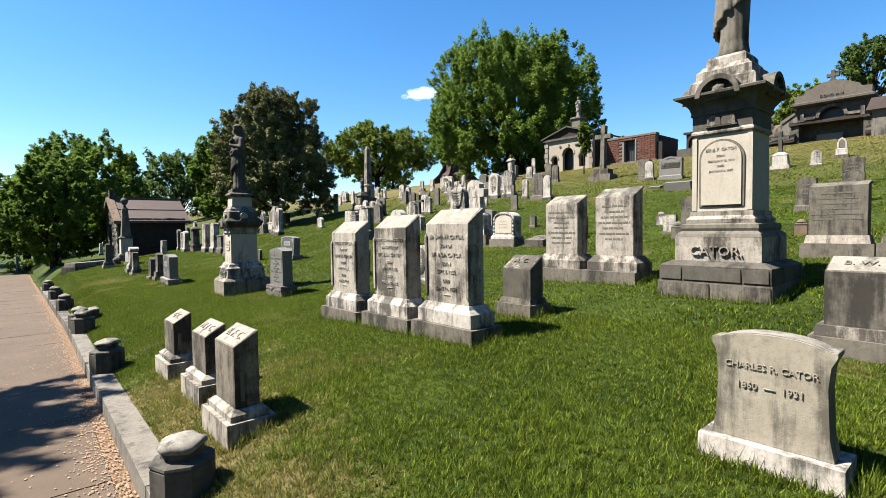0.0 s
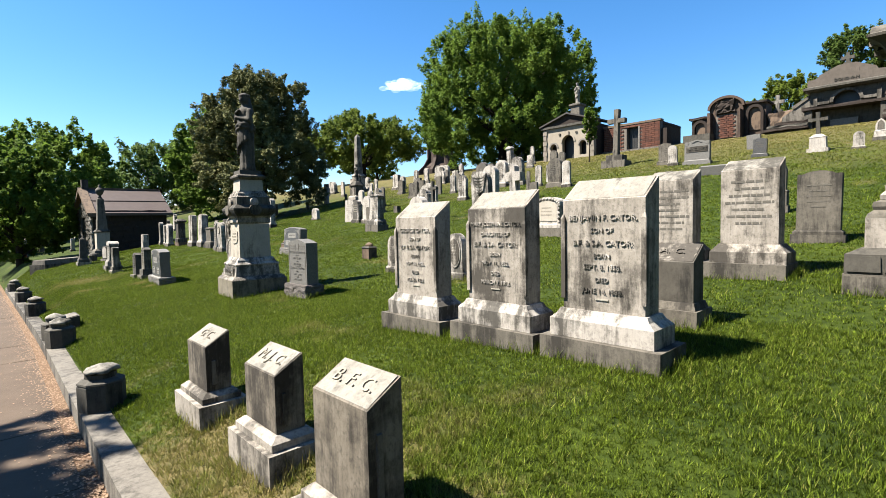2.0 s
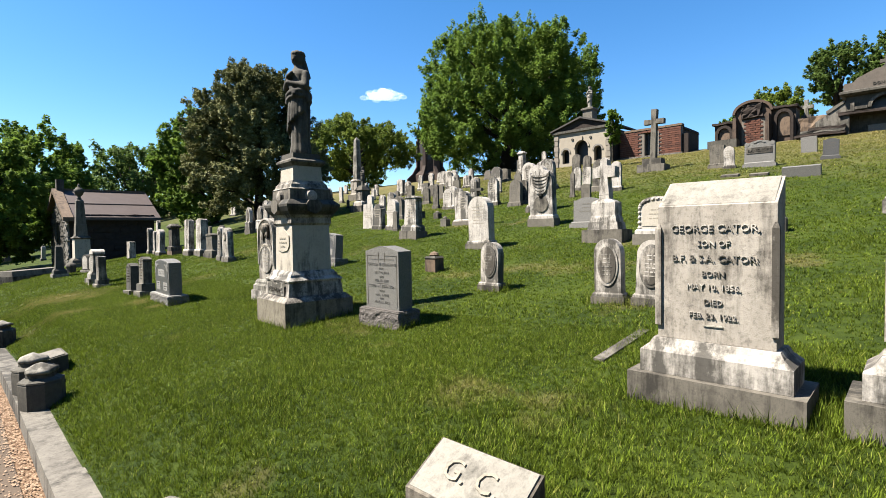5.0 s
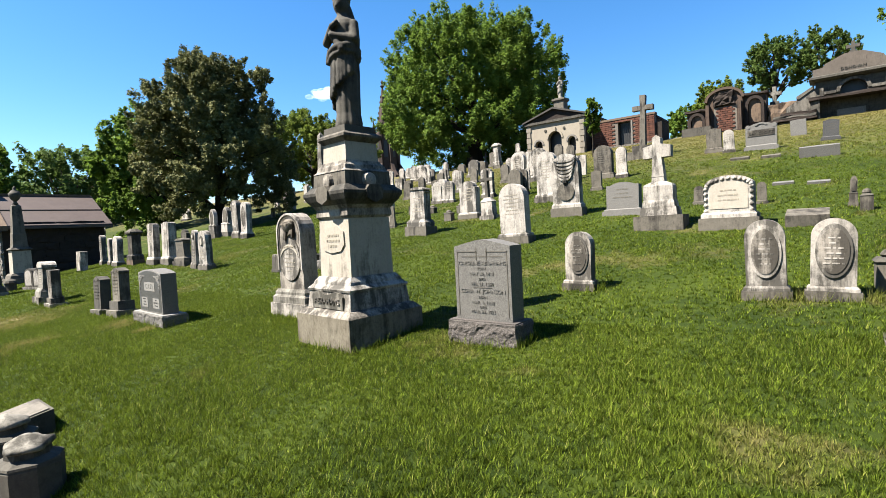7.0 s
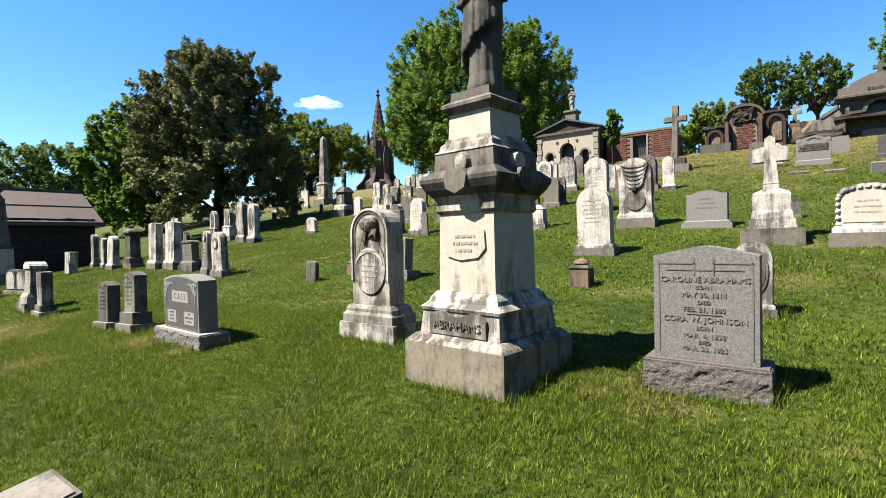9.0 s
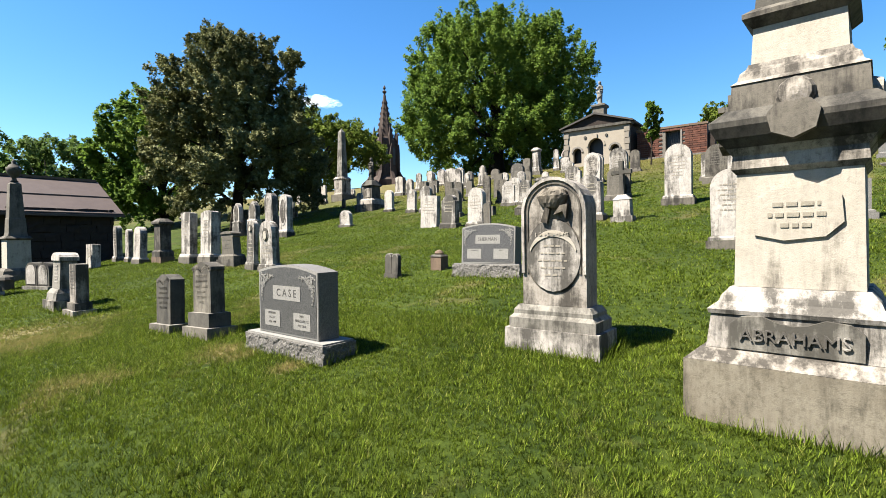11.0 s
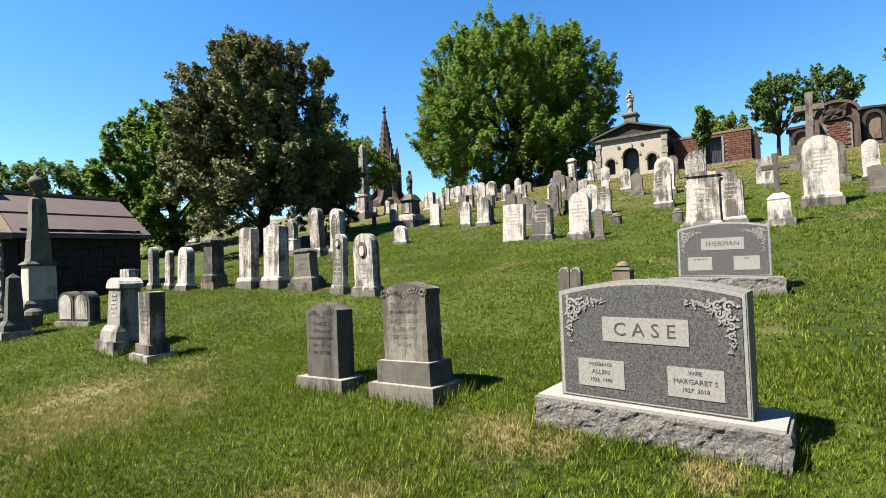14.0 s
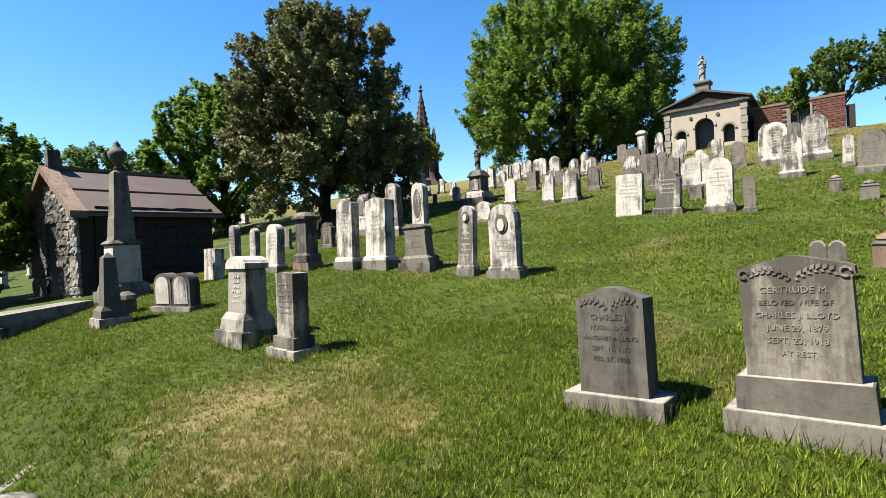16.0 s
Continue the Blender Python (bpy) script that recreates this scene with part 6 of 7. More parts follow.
part("roof_slab", block(4.0, 3.0, 1.5, 1.66, 0.05, 0.01, 0, 1.9), EARTH_STONE, s)
part("side_wall", block(0.4, 3.0, -0.8, 1.495, 0, 0, -1.75, 1.9), EARTH_STONE, s)
part("side_wall", block(0.4, 3.0, -0.8, 1.495, 0, 0, 1.75, 1.9), EARTH_STONE, s)


def arched_vault():
    x, y, z = 33.0, 11.75, 6.45
    s = thing("brownstone_vault", x, y, z, "ruined brownstone vault with arches and bricked doorway", "vault")
    part("centre", plate([(-0.9, -1.1), (0.9, -1.1), (0.9, 1.42)] + arc(0, 1.38, 0.9, 0.62, 10, 170, 14) + [(-0.9, 1.42)], 0, 1.6, 0.02), VAULT_BROWN, s)
    door = part("bricked_door", block(1.16, 0.1, -0.4, 1.0, 0, 0.01, 0.05, -0.02), MORTAR, s)
    rng = random.Random(8)
    for row in range(11):
        for col in range(-2, 3):
            u = 0.05 + col * 0.24 + (0.12 if row % 2 else 0)
            if abs(u - 0.05) < 0.48:
                part("brick", add_box(bmesh.new(), u - 0.11, u + 0.11, -0.09 - rng.uniform(0, 0.03), -0.05, -0.36 + row * 0.122, -0.26 + row * 0.122), BRICKS, door)
    part("carved_shield", ragged(add_box(bmesh.new(), -0.46, 0.46, -0.2, 0.04, 1.12, 1.78), 0.16, None, 5.0, 4), EARTH_STONE, s, "blackened broken carving")
    part("hood_moulding", plate(arc(0, 1.38, 1.0, 0.72, 0, 180, 16) + arc(0, 1.38, 0.86, 0.58, 180, 0, 16), -0.14, 0.3, 0.01), VAULT_BROWN, s)
    for q, top in ((1, 0.95), (-1, 1.42)):
        q = -q
        wing = part("wing", plate([(q * 0.91, -1.1), (q * 2.0, -1.1), (q * 2.0, top), (q * 0.91, top + 0.12)], 0.2, 1.4, 0.02), VAULT_BROWN, s)
        part("niche", plate([(q * 1.47 - .27, -0.1), (q * 1.47 + .27, -0.1)] + arc(q * 1.47, top - 0.5, .27, .27, 0, 180, 10), 0.14, 0.3, 0.006), BROWN, wing, "pale arched niche")
        part("niche_arch", plate(arc(q * 1.47, top - 0.5, .44, .44, 0, 180, 12) + arc(q * 1.47, top - 0.5, .28, .28, 180, 0, 12), 0.0, 0.3, 0.006), EARTH_STONE, wing)
        for e in (-0.38, 0.38):
            part("jamb", block(0.14, 0.3, -0.8, top - 0.5, 0, 0.01, q * 1.47 + e, 0.15), EARTH_STONE, wing)
        part("cap_course", ragged(add_box(bmesh.new(), min(q * 0.9, q * 2.1), max(q * 0.9, q * 2.1), 0.0, 1.4, top, top + 0.13), 0.05, None, 4.0, 3), EARTH_STONE, wing)
        part("buttress", block(0.22, 0.9, -0.9, 1.15, 0.03, 0.02, q * 0.8, -0.1), VAULT_BROWN, s)
    part("step", block(1.5, 0.8, -1.0, -0.12, 0, 0.03, -1.3, -0.7), DARK, s)
    part("rubble_wall", ragged(add_box(bmesh.new(), 2.05, 3.6, 0.3, 0.9, -1.1, 0.75), 0.12, None, 3.0, 6), BROWN, s, "broken brown rubble wall")


arched_vault()


BROWNGREY = weathered("brown_grey_stone", (0.0926, 0.0769, 0.0633), (0.0651, 0.0539, 0.0442), (0.0192, 0.0161, 0.0139), 0.4, 30)


def grey_vault():
    x, y, z = 32.0, 6.05, 5.5
    s = thing("granite_vault", x, y, z, "grey stone hillside vault with arched lunette and pediment", "vault")
    part("back_wall", block(3.3, 0.3, -0.9, 1.35, 0, 0.01, 0, 0.75), DARK, s)
    part("pale_door_slab", block(1.1, 0.12, -0.6, 0.75, 0, 0.01, -0.1, 0.4), GRANITE, s)
    part("ledge", ragged(add_box(bmesh.new(), -1.75, 1.75, -0.25, 0.9, 1.28, 1.44), 0.06, None, 4.0, 5), EARTH_STONE, s)
    for q in (-1, 1):
        part("pier", block(0.34, 0.9, -0.9, 1.27, 0, 0.02, q * 1.5, 0.3), DARK, s)
        annex = part("annex", block(1.7, 0.9, -0.9, 0.36, 0, 0.02, q * 2.5, 0.1), GREY, s)
        part("annex_panel", block(0.8, 0.06, -0.6, 0.2, 0, 0.01, q * 2.2, -0.36), GRANITE, annex)
        for i, (dz, dx) in enumerate(((0.40, 0.0), (0.55, 0.12), (0.71, 0.26))):
            a, b = sorted((q * (1.45), q * (3.5 - dx * 2)))
            part("rock_course", ragged(add_box(bmesh.new(), a, b, -0.55 + dx, 0.9, dz - 0.02, dz + 0.13), 0.07, None, 3.5, 6), EARTH_STONE if i != 1 else DARK, annex)
        wall = part("shoulder_wall", plate([(q * 1.5, 0.85), (q * 2.75, 0.85), (q * 2.75, 1.2), (q * 2.2, 1.55), (q * 1.5, 2.0)], 0.35, 0.8, 0.015), COPING, s)
        part("coping_block", plate([(q * 1.55, 2.0), (q * 2.2, 1.56), (q * 2.3, 1.6), (q * 2.3, 1.7), (q * 1.55, 2.15)], 0.3, 0.85, 0.015), GREY, wall)
        part("string_course", block(0.16, 0.2, 1.44, 1.95, 0, 0.01, q * 1.25, 0.2), COPING, wall)
        part("string_course", block(0.5, 0.2, 1.56, 1.70, 0, 0.01, q * 0.93, 0.2), COPING, wall)
    up = wall_with_arches(3.0, 2.25, 1.4, [(0, 1.42, 0.52, 1.60)], 0.25, 0.9, s, DARK, "upper_wall")
    part("dark_lunette", block(1.1, 0.05, 1.4, 2.2, 0, 0, 0, 0.6), IRON, up)
    part("lunette_arch", plate(arc(0, 1.60, .68, .63, 0, 180, 14) + arc(0, 1.60, .53, .50, 180, 0, 14), 0.12, 0.3, 0.006), COPING, up)
    part("cornice", profile([(1.55, 0.5, 2.252), (1.75, 0.68, 2.34), (1.75, 0.68, 2.44), (1.6, 0.55, 2.5)]), DARK, s).matrix_basis = pose(0, 0.55, 0)
    par = part("parapet", plate([(-1.6, 2.502), (1.6, 2.502), (1.6, 2.86), (1.2, 2.90), (1.1, 3.06), (0.35, 3.40), (-0.35, 3.40), (-1.1, 3.06), (-1.2, 2.90), (-1.6, 2.86)], 0.12, 0.7, 0.015), BROWNGREY, s)
    writing("DONOVAN", 0.19, 0, 0.11, 2.68, DARK, par, 0.03)
    part("finial", plate([(-0.22, 3.402), (0.22, 3.402), (0.08, 3.55), (0.07, 3.66), (0.26, 3.64), (0.26, 3.82), (0.08, 3.80), (0.07, 3.98), (-0.07, 3.98), (-0.08, 3.80), (-0.26, 3.82), (-0.26, 3.64), (-0.07, 3.66), (-0.08, 3.55)], 0.28, 0.52, 0.015), DARK, s)
    part("body", block(2.9, 3.0, -0.8, 2.2, 0, 0, 0, 2.5), GREY, s)


grey_vault()
s = thing("stone_vault", 31.0, 2.6, 5.2, "low pale stone vault with dark slab roof", "vault")
part("front_wall", block(3.4, 0.4, -0.8, 1.7, 0, 0.02, 0, 0.2), COPING, s)
part("tablet", plate(outline("round", 0.8, 0.1, 1.25), -0.05, 0.05, 0.01), WHITE, s, "white round-topped tablet")
part("roof", plate([(-1.9, 1.7), (1.9, 1.7), (1.7, 2.25), (-1.7, 2.25)], -0.2, 3.0, 0.02), ROOF, s)
part("body", block(3.3, 2.5, -0.8, 1.65, 0, 0, 0, 1.7), GREY, s)


def lower_mausoleum():
    """The rock-faced vault with a brown roof beside the path: gable to the path, long side to the viewer."""
    x0, x1, y0, y1, ridge = 4.15, 7.2, 29.4, 33.4, 31.4
    zb = ground_z(4.6, 29.0) - 0.1
    s = thing("stone_mausoleum", (x0 + x1) / 2, ridge, zb, "small rock-faced stone mausoleum with brown metal roof", "mausoleum", "", 0)
    hx, hy, he, hr = (x1 - x0) / 2, (y1 - y0) / 2, 2.2 - zb, 3.25 - zb
    # The shade on these walls is put into the near-black stone colour.
    part("long_wall", add_box(bmesh.new(), -hx + 0.3, hx, -hy, -hy + 0.3, -0.5, he), EARTH_STONE, s, "stone side wall with its shade in the near-black colour")
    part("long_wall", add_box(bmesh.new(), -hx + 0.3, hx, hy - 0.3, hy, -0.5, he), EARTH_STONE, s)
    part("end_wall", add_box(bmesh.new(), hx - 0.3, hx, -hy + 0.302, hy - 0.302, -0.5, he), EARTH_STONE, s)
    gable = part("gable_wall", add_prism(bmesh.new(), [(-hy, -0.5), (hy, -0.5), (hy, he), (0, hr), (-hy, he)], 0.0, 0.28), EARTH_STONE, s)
    gable.matrix_basis = pose(-hx, 0, 0, 0, 0, -90)
    rng = random.Random(12)
    z = -0.2
    row = 0
    while z < hr - 0.1:
        hh = rng.uniform(0.20, 0.27)
        lim = hy if z + hh < he else hy * (hr - z - hh) / (hr - he)
        u = -lim
        while u < lim - 0.08:
            ww = min(rng.uniform(0.28, 0.5), lim - u)
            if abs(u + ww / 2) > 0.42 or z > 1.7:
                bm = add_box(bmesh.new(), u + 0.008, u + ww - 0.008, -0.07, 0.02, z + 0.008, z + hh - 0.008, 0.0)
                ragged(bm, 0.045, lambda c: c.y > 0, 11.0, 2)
                # Lit quoins stay pale; shade is coloured into the other gable stones.
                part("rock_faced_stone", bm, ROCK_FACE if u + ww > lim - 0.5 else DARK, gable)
            u += ww
        z += hh
        row += 1
    part("door", block(0.8, 0.05, -0.2, 1.7, 0, 0.01, 0, -0.01), IRON, gable, "dark bronze door")
    z, row = -0.2, 0
    while z < he - 0.1:
        u = -hx + 0.3
        while u < hx - 0.1:
            ww = min(rng.uniform(0.35, 0.55), hx - u)
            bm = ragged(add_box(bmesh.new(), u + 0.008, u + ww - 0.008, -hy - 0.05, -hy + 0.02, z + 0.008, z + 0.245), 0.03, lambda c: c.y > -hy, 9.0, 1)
            # Facing stones take the same shade-dark colour as their wall.
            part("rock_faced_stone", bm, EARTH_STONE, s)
            u += ww
        z += 0.255
    for q in (-1, 1):
        roof = bmesh.new()
        a, b = -hx - 0.12, hx + 0.25
        e = he - 0.02
        vs = [(a, q * (hy + 0.25), e - 0.1), (b, q * (hy + 0.25), e - 0.1), (b, 0, hr + 0.12), (a, 0, hr + 0.12)]
        lo = [roof.verts.new(v) for v in vs]
        hi = [roof.verts.new((v[0], v[1], v[2] + 0.07)) for v in vs]
        roof.faces.new(lo[::-1])
        roof.faces.new(hi)
        for i in range(4):
            roof.faces.new((lo[i], lo[(i + 1) % 4], hi[(i + 1) % 4], hi[i]))
        r = part("roof_slope", roof, ROOF, s)
        for t in (0.02, 0.5):
            seam = add_box(bmesh.new(), a, b, -0.02, 0.02, 0, 0.03)
            part("roof_seam", seam, ROOF, r).matrix_basis = pose(0, q * (hy + 0.25) * (1 - t), e - 0.03 + (hr + 0.22 - e) * t)
        part("stone_verge", add_prism(bmesh.new(), [(q * (hy + 0.28), e - 0.14), (q * (hy + 0.28), e + 0.02), (0, hr + 0.24), (0, hr + 0.06)], -0.18, 0.16), BROWN, s).matrix_basis = pose(-hx - 0.05, 0, 0, 0, 0, -90)
    part("gable_pier", block(0.26, 0.3, hr + 0.1, hr + 0.62, 0, 0.02, -hx + 0.05, 0), DARK, s)
    part("ridge_cap", block(2 * hx + 0.3, 0.14, hr + 0.17, hr + 0.25, 0, 0.01, 0.05, 0), BROWN, s)


lower_mausoleum()


def spire_monument():
    x, y = 68.9, 74.2
    z = 10.6
    s = thing("gothic_spire", x, y, z, "tall dark gothic brownstone spire with buttresses", "monument", "", 0)
    part("tower", profile([(3.3, 3.3, -4), (3.3, 3.3, 1.6), (2.4, 2.4, 2.4), (2.2, 2.2, 9.0), (1.7, 1.7, 9.6)], False, 8, 0.0), DARKBROWN, s)
    part("spire", profile([(1.6, 1.6, 9.602), (0.75, 0.75, 14.5), (0.18, 0.18, 17.8)], False, 8, 0.0), DARKBROWN, s)
    part("finial", profile([(0.15, 0.15, 17.802), (0.45, 0.45, 18.2), (0.12, 0.12, 18.5), (0.3, 0.3, 18.9), (0.05, 0.05, 19.4)], False, 8, 0.0), DARKBROWN, s)
    for i in range(8):
        m = pose(0, 0, 0, 0, 0, 45 * i + 22.5)
        part("buttress", plate([(-0.3, -3), (0.3, -3), (0.3, 6.5), (0.0, 8.2), (-0.3, 6.5)], -2.75, -2.1, 0.0), DARKBROWN, s).matrix_basis = m
        part("low_buttress", add_prism(bmesh.new(), [(-4.7, -3), (-2.2, -3), (-2.2, 4.2), (-3.6, 1.8), (-4.7, 0.8)], -0.3, 0.3), DARKBROWN, s).matrix_basis = m
        part("pinnacle", profile([(0.28, 0.28, 8.0), (0.28, 0.28, 9.8), (0.02, 0.02, 11.6)]), DARKBROWN, s).matrix_basis = m @ pose(0, -2.2, 0)
        for k in range(7):
            t = k / 7
            part("crocket", block(0.26, 0.26, 0, 0.3, 0.08, 0), DARKBROWN, s).matrix_basis = m @ pose(0, -(1.6 - 1.35 * t), 9.9 + 7.2 * t)
        part("dark_lancet", plate(outline("gothic", 0.7, 3.5, 7.6), -2.16, -2.0, 0.0), IRON, s).matrix_basis = pose(0, 0, 0, 0, 0, 45 * i)


DARKBROWN = weathered("blackened_brownstone", (0.0457, 0.03, 0.0229), (0.03, 0.0204, 0.0169), (0.0106, 0.00883, 0.00781), 0.5, 20)
spire_monument()
headstone("tallcross", 22.24, 13.23, 1.17, 0.7, 2.65, "grey", 301)

for i, (x, y, w, h, k) in enumerate(((-1.6, 42, .6, 1.1, "round"), (0.4, 44, .6, 1.0, "segment"), (2.4, 41, .6, 1.2, "round"), (3.6, 46, .7, 1.4, "gothic"), (4.6, 40, .6, .9, "round"), (-3.0, 50, .8, 1.6, "urnped"), (6.2, 44, .6, 1.2, "round"), (8.0, 41, .6, 1.1, "segment"), (2.0, 52, .7, 1.3, "round"), (9.5, 38, .5, 1.0, "round"), (11, 42, .6, 1.2, "shoulder"))):
    headstone(k, x, y, w, .2, h, ("marble", "grey")[i % 2], 400 + i)
s = thing("refuse_bin", 1.9, 35.0, ground_z(1.9, 35.0), "small red plastic bin beside the far path", "bin")
part("body", profile([(0.18, 0.18, -0.02), (0.22, 0.22, 0.5)], False, 14, 0.004), RED_PLASTIC, s)
part("rim", profile([(0.24, 0.24, 0.502), (0.24, 0.24, 0.54), (0.2, 0.2, 0.55)], False, 14, 0.004), RED_PLASTIC, s)

for x, y in ((35.0, 29.5), (35.0, 28.4)):
    s = thing("iron_cross", x, y, ground_z(x, y), "thin black iron cross on the hilltop", "grave monument", "small iron crosses")
    part("foot_block", block(0.3, 0.3, -0.3, 0.12, 0.02, 0.01), GREY, s)
    part("cross", plate([(-0.05, 0.12), (0.05, 0.12), (0.04, 0.62), (0.25, 0.61), (0.25, 0.70), (0.04, 0.69), (0.05, 1.0), (-0.05, 1.0), (-0.04, 0.69), (-0.25, 0.70), (-0.25, 0.61), (-0.04, 0.62)], -0.03, 0.03, 0.004), IRON, s)

# a white marble cross on the crest between the vaults
s = thing("cross_monument", 34.4, 9.45, ground_z(34.4, 9.45), "small white marble cross on the hill's crest", "grave monument")
part("pedestal", block(0.5, 0.4, -0.4, 7.5 - ground_z(34.4, 9.45), 0.03, 0.01), GREY, s)
k = 7.502 - ground_z(34.4, 9.45)
part("cross", plate([(-0.1, k), (0.1, k), (0.09, k + 0.36), (0.34, k + 0.36), (0.34, k + 0.55), (0.09, k + 0.55), (0.1, k + 0.85), (-0.1, k + 0.85), (-0.09, k + 0.55), (-0.34, k + 0.55), (-0.34, k + 0.36), (-0.09, k + 0.36)], -0.09, 0.09, 0.01), WHITE, s)

# ---- trees ----


def leaf_mesh(name, feet, ways, count, size, rng):
    """Many small leaves along uneven sprays, thicker at their feet: feet and ways are (sprays, 3)."""
    k = rng.integers(0, len(feet), count)
    u = rng.random(count)
    long = np.linalg.norm(ways, axis=1)[k]
    g = np.clip(rng.normal(size=(count, 3)), -1.8, 1.8) * (long * 0.27 * (1.15 - 0.8 * u))[:, None]
    p = feet[k] + ways[k] * u[:, None] + g
    out = ways[k] / long[:, None] * 0.5 + rng.normal(size=(count, 3)) * 0.62 + np.array([0, 0, 0.4])
    out /= np.linalg.norm(out, axis=1)[:, None]
    a = np.cross(out, rng.normal(size=(count, 3)))
    a /= np.linalg.norm(a, axis=1)[:, None]
    b = np.cross(out, a)
    s = size * rng.uniform(0.55, 1.45, count)[:, None]
    tips = np.stack([p - a * s, p + a * s * 0.7 + b * s * 0.62, p + a * s * 0.7 - b * s * 0.62], 1).reshape(-1, 3)
    me = bpy.data.meshes.new(name)
    me.vertices.add(count * 3)
    me.vertices.foreach_set("co", tips.ravel())
    me.loops.add(count * 3)
    me.loops.foreach_set("vertex_index", np.arange(count * 3, dtype=np.int32))
    me.polygons.add(count)
    me.polygons.foreach_set("loop_start", np.arange(0, count * 3, 3, dtype=np.int32))
    me.polygons.foreach_set("loop_total", np.full(count, 3, dtype=np.int32))
    me.update(calc_edges=True)
    return me


def tree(x, y, z, bole, r0, crown, seed, count, size, material, label, clumps=90, shell=0.55, clump=0.22, taper=0.0, rise=0.35):
    """crown: its middle's height over the base, half width, half height; rise: how far the sprays turn upwards."""
    rng = np.random.default_rng(seed)
    t = thing("tree", x, y, z, label, "tree", "", 0)
    mid, rw, rh = crown
    v = rng.normal(size=(clumps, 3))
    v /= np.linalg.norm(v, axis=1)[:, None]
    rad = shell + (1 - shell) * rng.random(clumps) ** 0.5
    wob = 1 + 0.07 * np.sin(3 * np.arctan2(v[:, 1], v[:, 0]) + seed) + 0.06 * np.sin(5 * v[:, 2] + seed)
    c = v * (rad * wob)[:, None] * np.array([rw, rw, rh]) * (1 - clump * 0.8) + np.array([0, 0, mid])
    low = c[:, 2] < mid - rh * 0.45
    c[low, :2] *= 0.95
    if taper:
        c[:, :2] *= ((1 - taper * (c[:, 2] - mid) / rh) / np.sqrt(1 - 0.72 * np.minimum(v[:, 2], 0) ** 2))[:, None]
    twig = rng.integers(0, clumps, clumps * 4)
    feet = c[twig] + np.clip(rng.normal(size=(clumps * 4, 3)), -1.5, 1.5) * clump * rw * 0.42
    ways = feet - np.array([0, 0, mid - rh * 0.7])
    ways = ways / np.linalg.norm(ways, axis=1)[:, None] + rng.normal(size=ways.shape) * 0.38 + np.array([0, 0, rise])
    ways *= (clump * rw * rng.uniform(0.35, 1.05, clumps * 4) / np.linalg.norm(ways, axis=1))[:, None]
    crown_ob = new("crown", leaf_mesh("crown", feet, ways, count, size, rng))
    crown_ob.data.materials.append(material)
    crown_ob.parent = t
    bm = bmesh.new()
    top = mid + rh * 0.45
    pts = [Vector((0.25 * r0 * math.sin(i * 1.7 + seed), 0.25 * r0 * math.cos(i * 2.1 + seed), top * i / 6 - 0.5 * (i == 0))) for i in range(7)]
    for i in range(6):
        add_tube(bm, pts[i], pts[i + 1], r0 * (1.25 if i == 0 else 1) * (1 - i / 7), r0 * (1 - (i + 1) / 7), 10)
    for j in range(22):
        q = Vector(c[j * (clumps // 22)])
        s0 = max(bole, min(q.z * 0.55, top * 0.8))
        a = Vector((0, 0, s0))
        m = a.lerp(q, 0.5) + Vector((0, 0, 0.12 * (q - a).length))
        add_tube(bm, a, m, r0 * 0.30, r0 * 0.16, 7)
        add_tube(bm, m, q, r0 * 0.16, r0 * 0.04, 6)
    part("trunk", bm, BARK, t)
    return t


CREST = float(ground_z(100.0, 12.0))
tree(38.2, 32.6, 6.7, 2.6, 0.75, (6.5, 9.0, 7.3), 11, 330000, 0.105, LEAF, "huge spreading green tree on the hilltop", 900, 0.35, 0.105, 0.05, 0.7)
tree(13.6, 32.6, 1.7, 0.9, 0.30, (4.95, 3.95, 4.8), 5, 260000, 0.07, LEAF_DARK, "broad dark bronze-green tree above the headstones", 420, 0.3, 0.15, 0.28, 0.1)
tree(36.0, 53.5, 5.5, 2.6, 0.45, (5.6, 7.4, 3.4), 21, 80000, 0.13, LEAF_LIME, "rounded yellow-green tree in thin spring leaf", 260, 0.6, 0.13)
tree(16.0, 45.2, 1.0, 2.0, 0.35, (5.8, 4.3, 5.6), 7, 70000, 0.12, LEAF, "leafy green tree behind the dark tree", 260, 0.35, 0.15, 0.08)
tree(5.8, 61.0, 0.0, 2.0, 0.45, (6.2, 5.6, 5.2), 9, 64000, 0.14, LEAF, "rounded green tree at the bottom of the slope", 260, 0.5, 0.15)
tree(18.0, 76.0, 0.2, 2.5, 0.4, (7.8, 6.2, 5.8), 13, 20000, 0.2, LEAF_FAR, "tall green tree in the distance", 70, 0.5, 0.24)
tree(1.0, 47.0, -1.2, 1.4, 0.3, (3.4, 4.0, 3.2), 15, 20000, 0.14, LEAF, "low leafy tree beside the far path", 70, 0.5, 0.24)
tree(-6.0, 58.0, -1.2, 1.6, 0.4, (4.6, 5.4, 4.4), 17, 18000, 0.17, LEAF_FAR, "leafy green tree beyond the path", 70, 0.5, 0.24)
tree(26.0, 80.0, 1.5, 1.6, 0.4, (5.0, 5.5, 4.6), 19, 16000, 0.2, LEAF_FAR, "distant green tree on the far slope", 70, 0.5, 0.24)
tree(10.0, 80.0, 0.0, 1.6, 0.4, (4.8, 6.5, 4.6), 23, 16000, 0.2, LEAF_FAR, "distant green tree on the far slope", 70, 0.5, 0.24)
tree(107.6, 14.9, CREST, 13.4, 0.57, (26.9 - CREST, 5.4, 6.0), 31, 22000, 0.21, LEAF_FAR, "thin-leaved tree behind the vaults", 130, 0.4, 0.17)
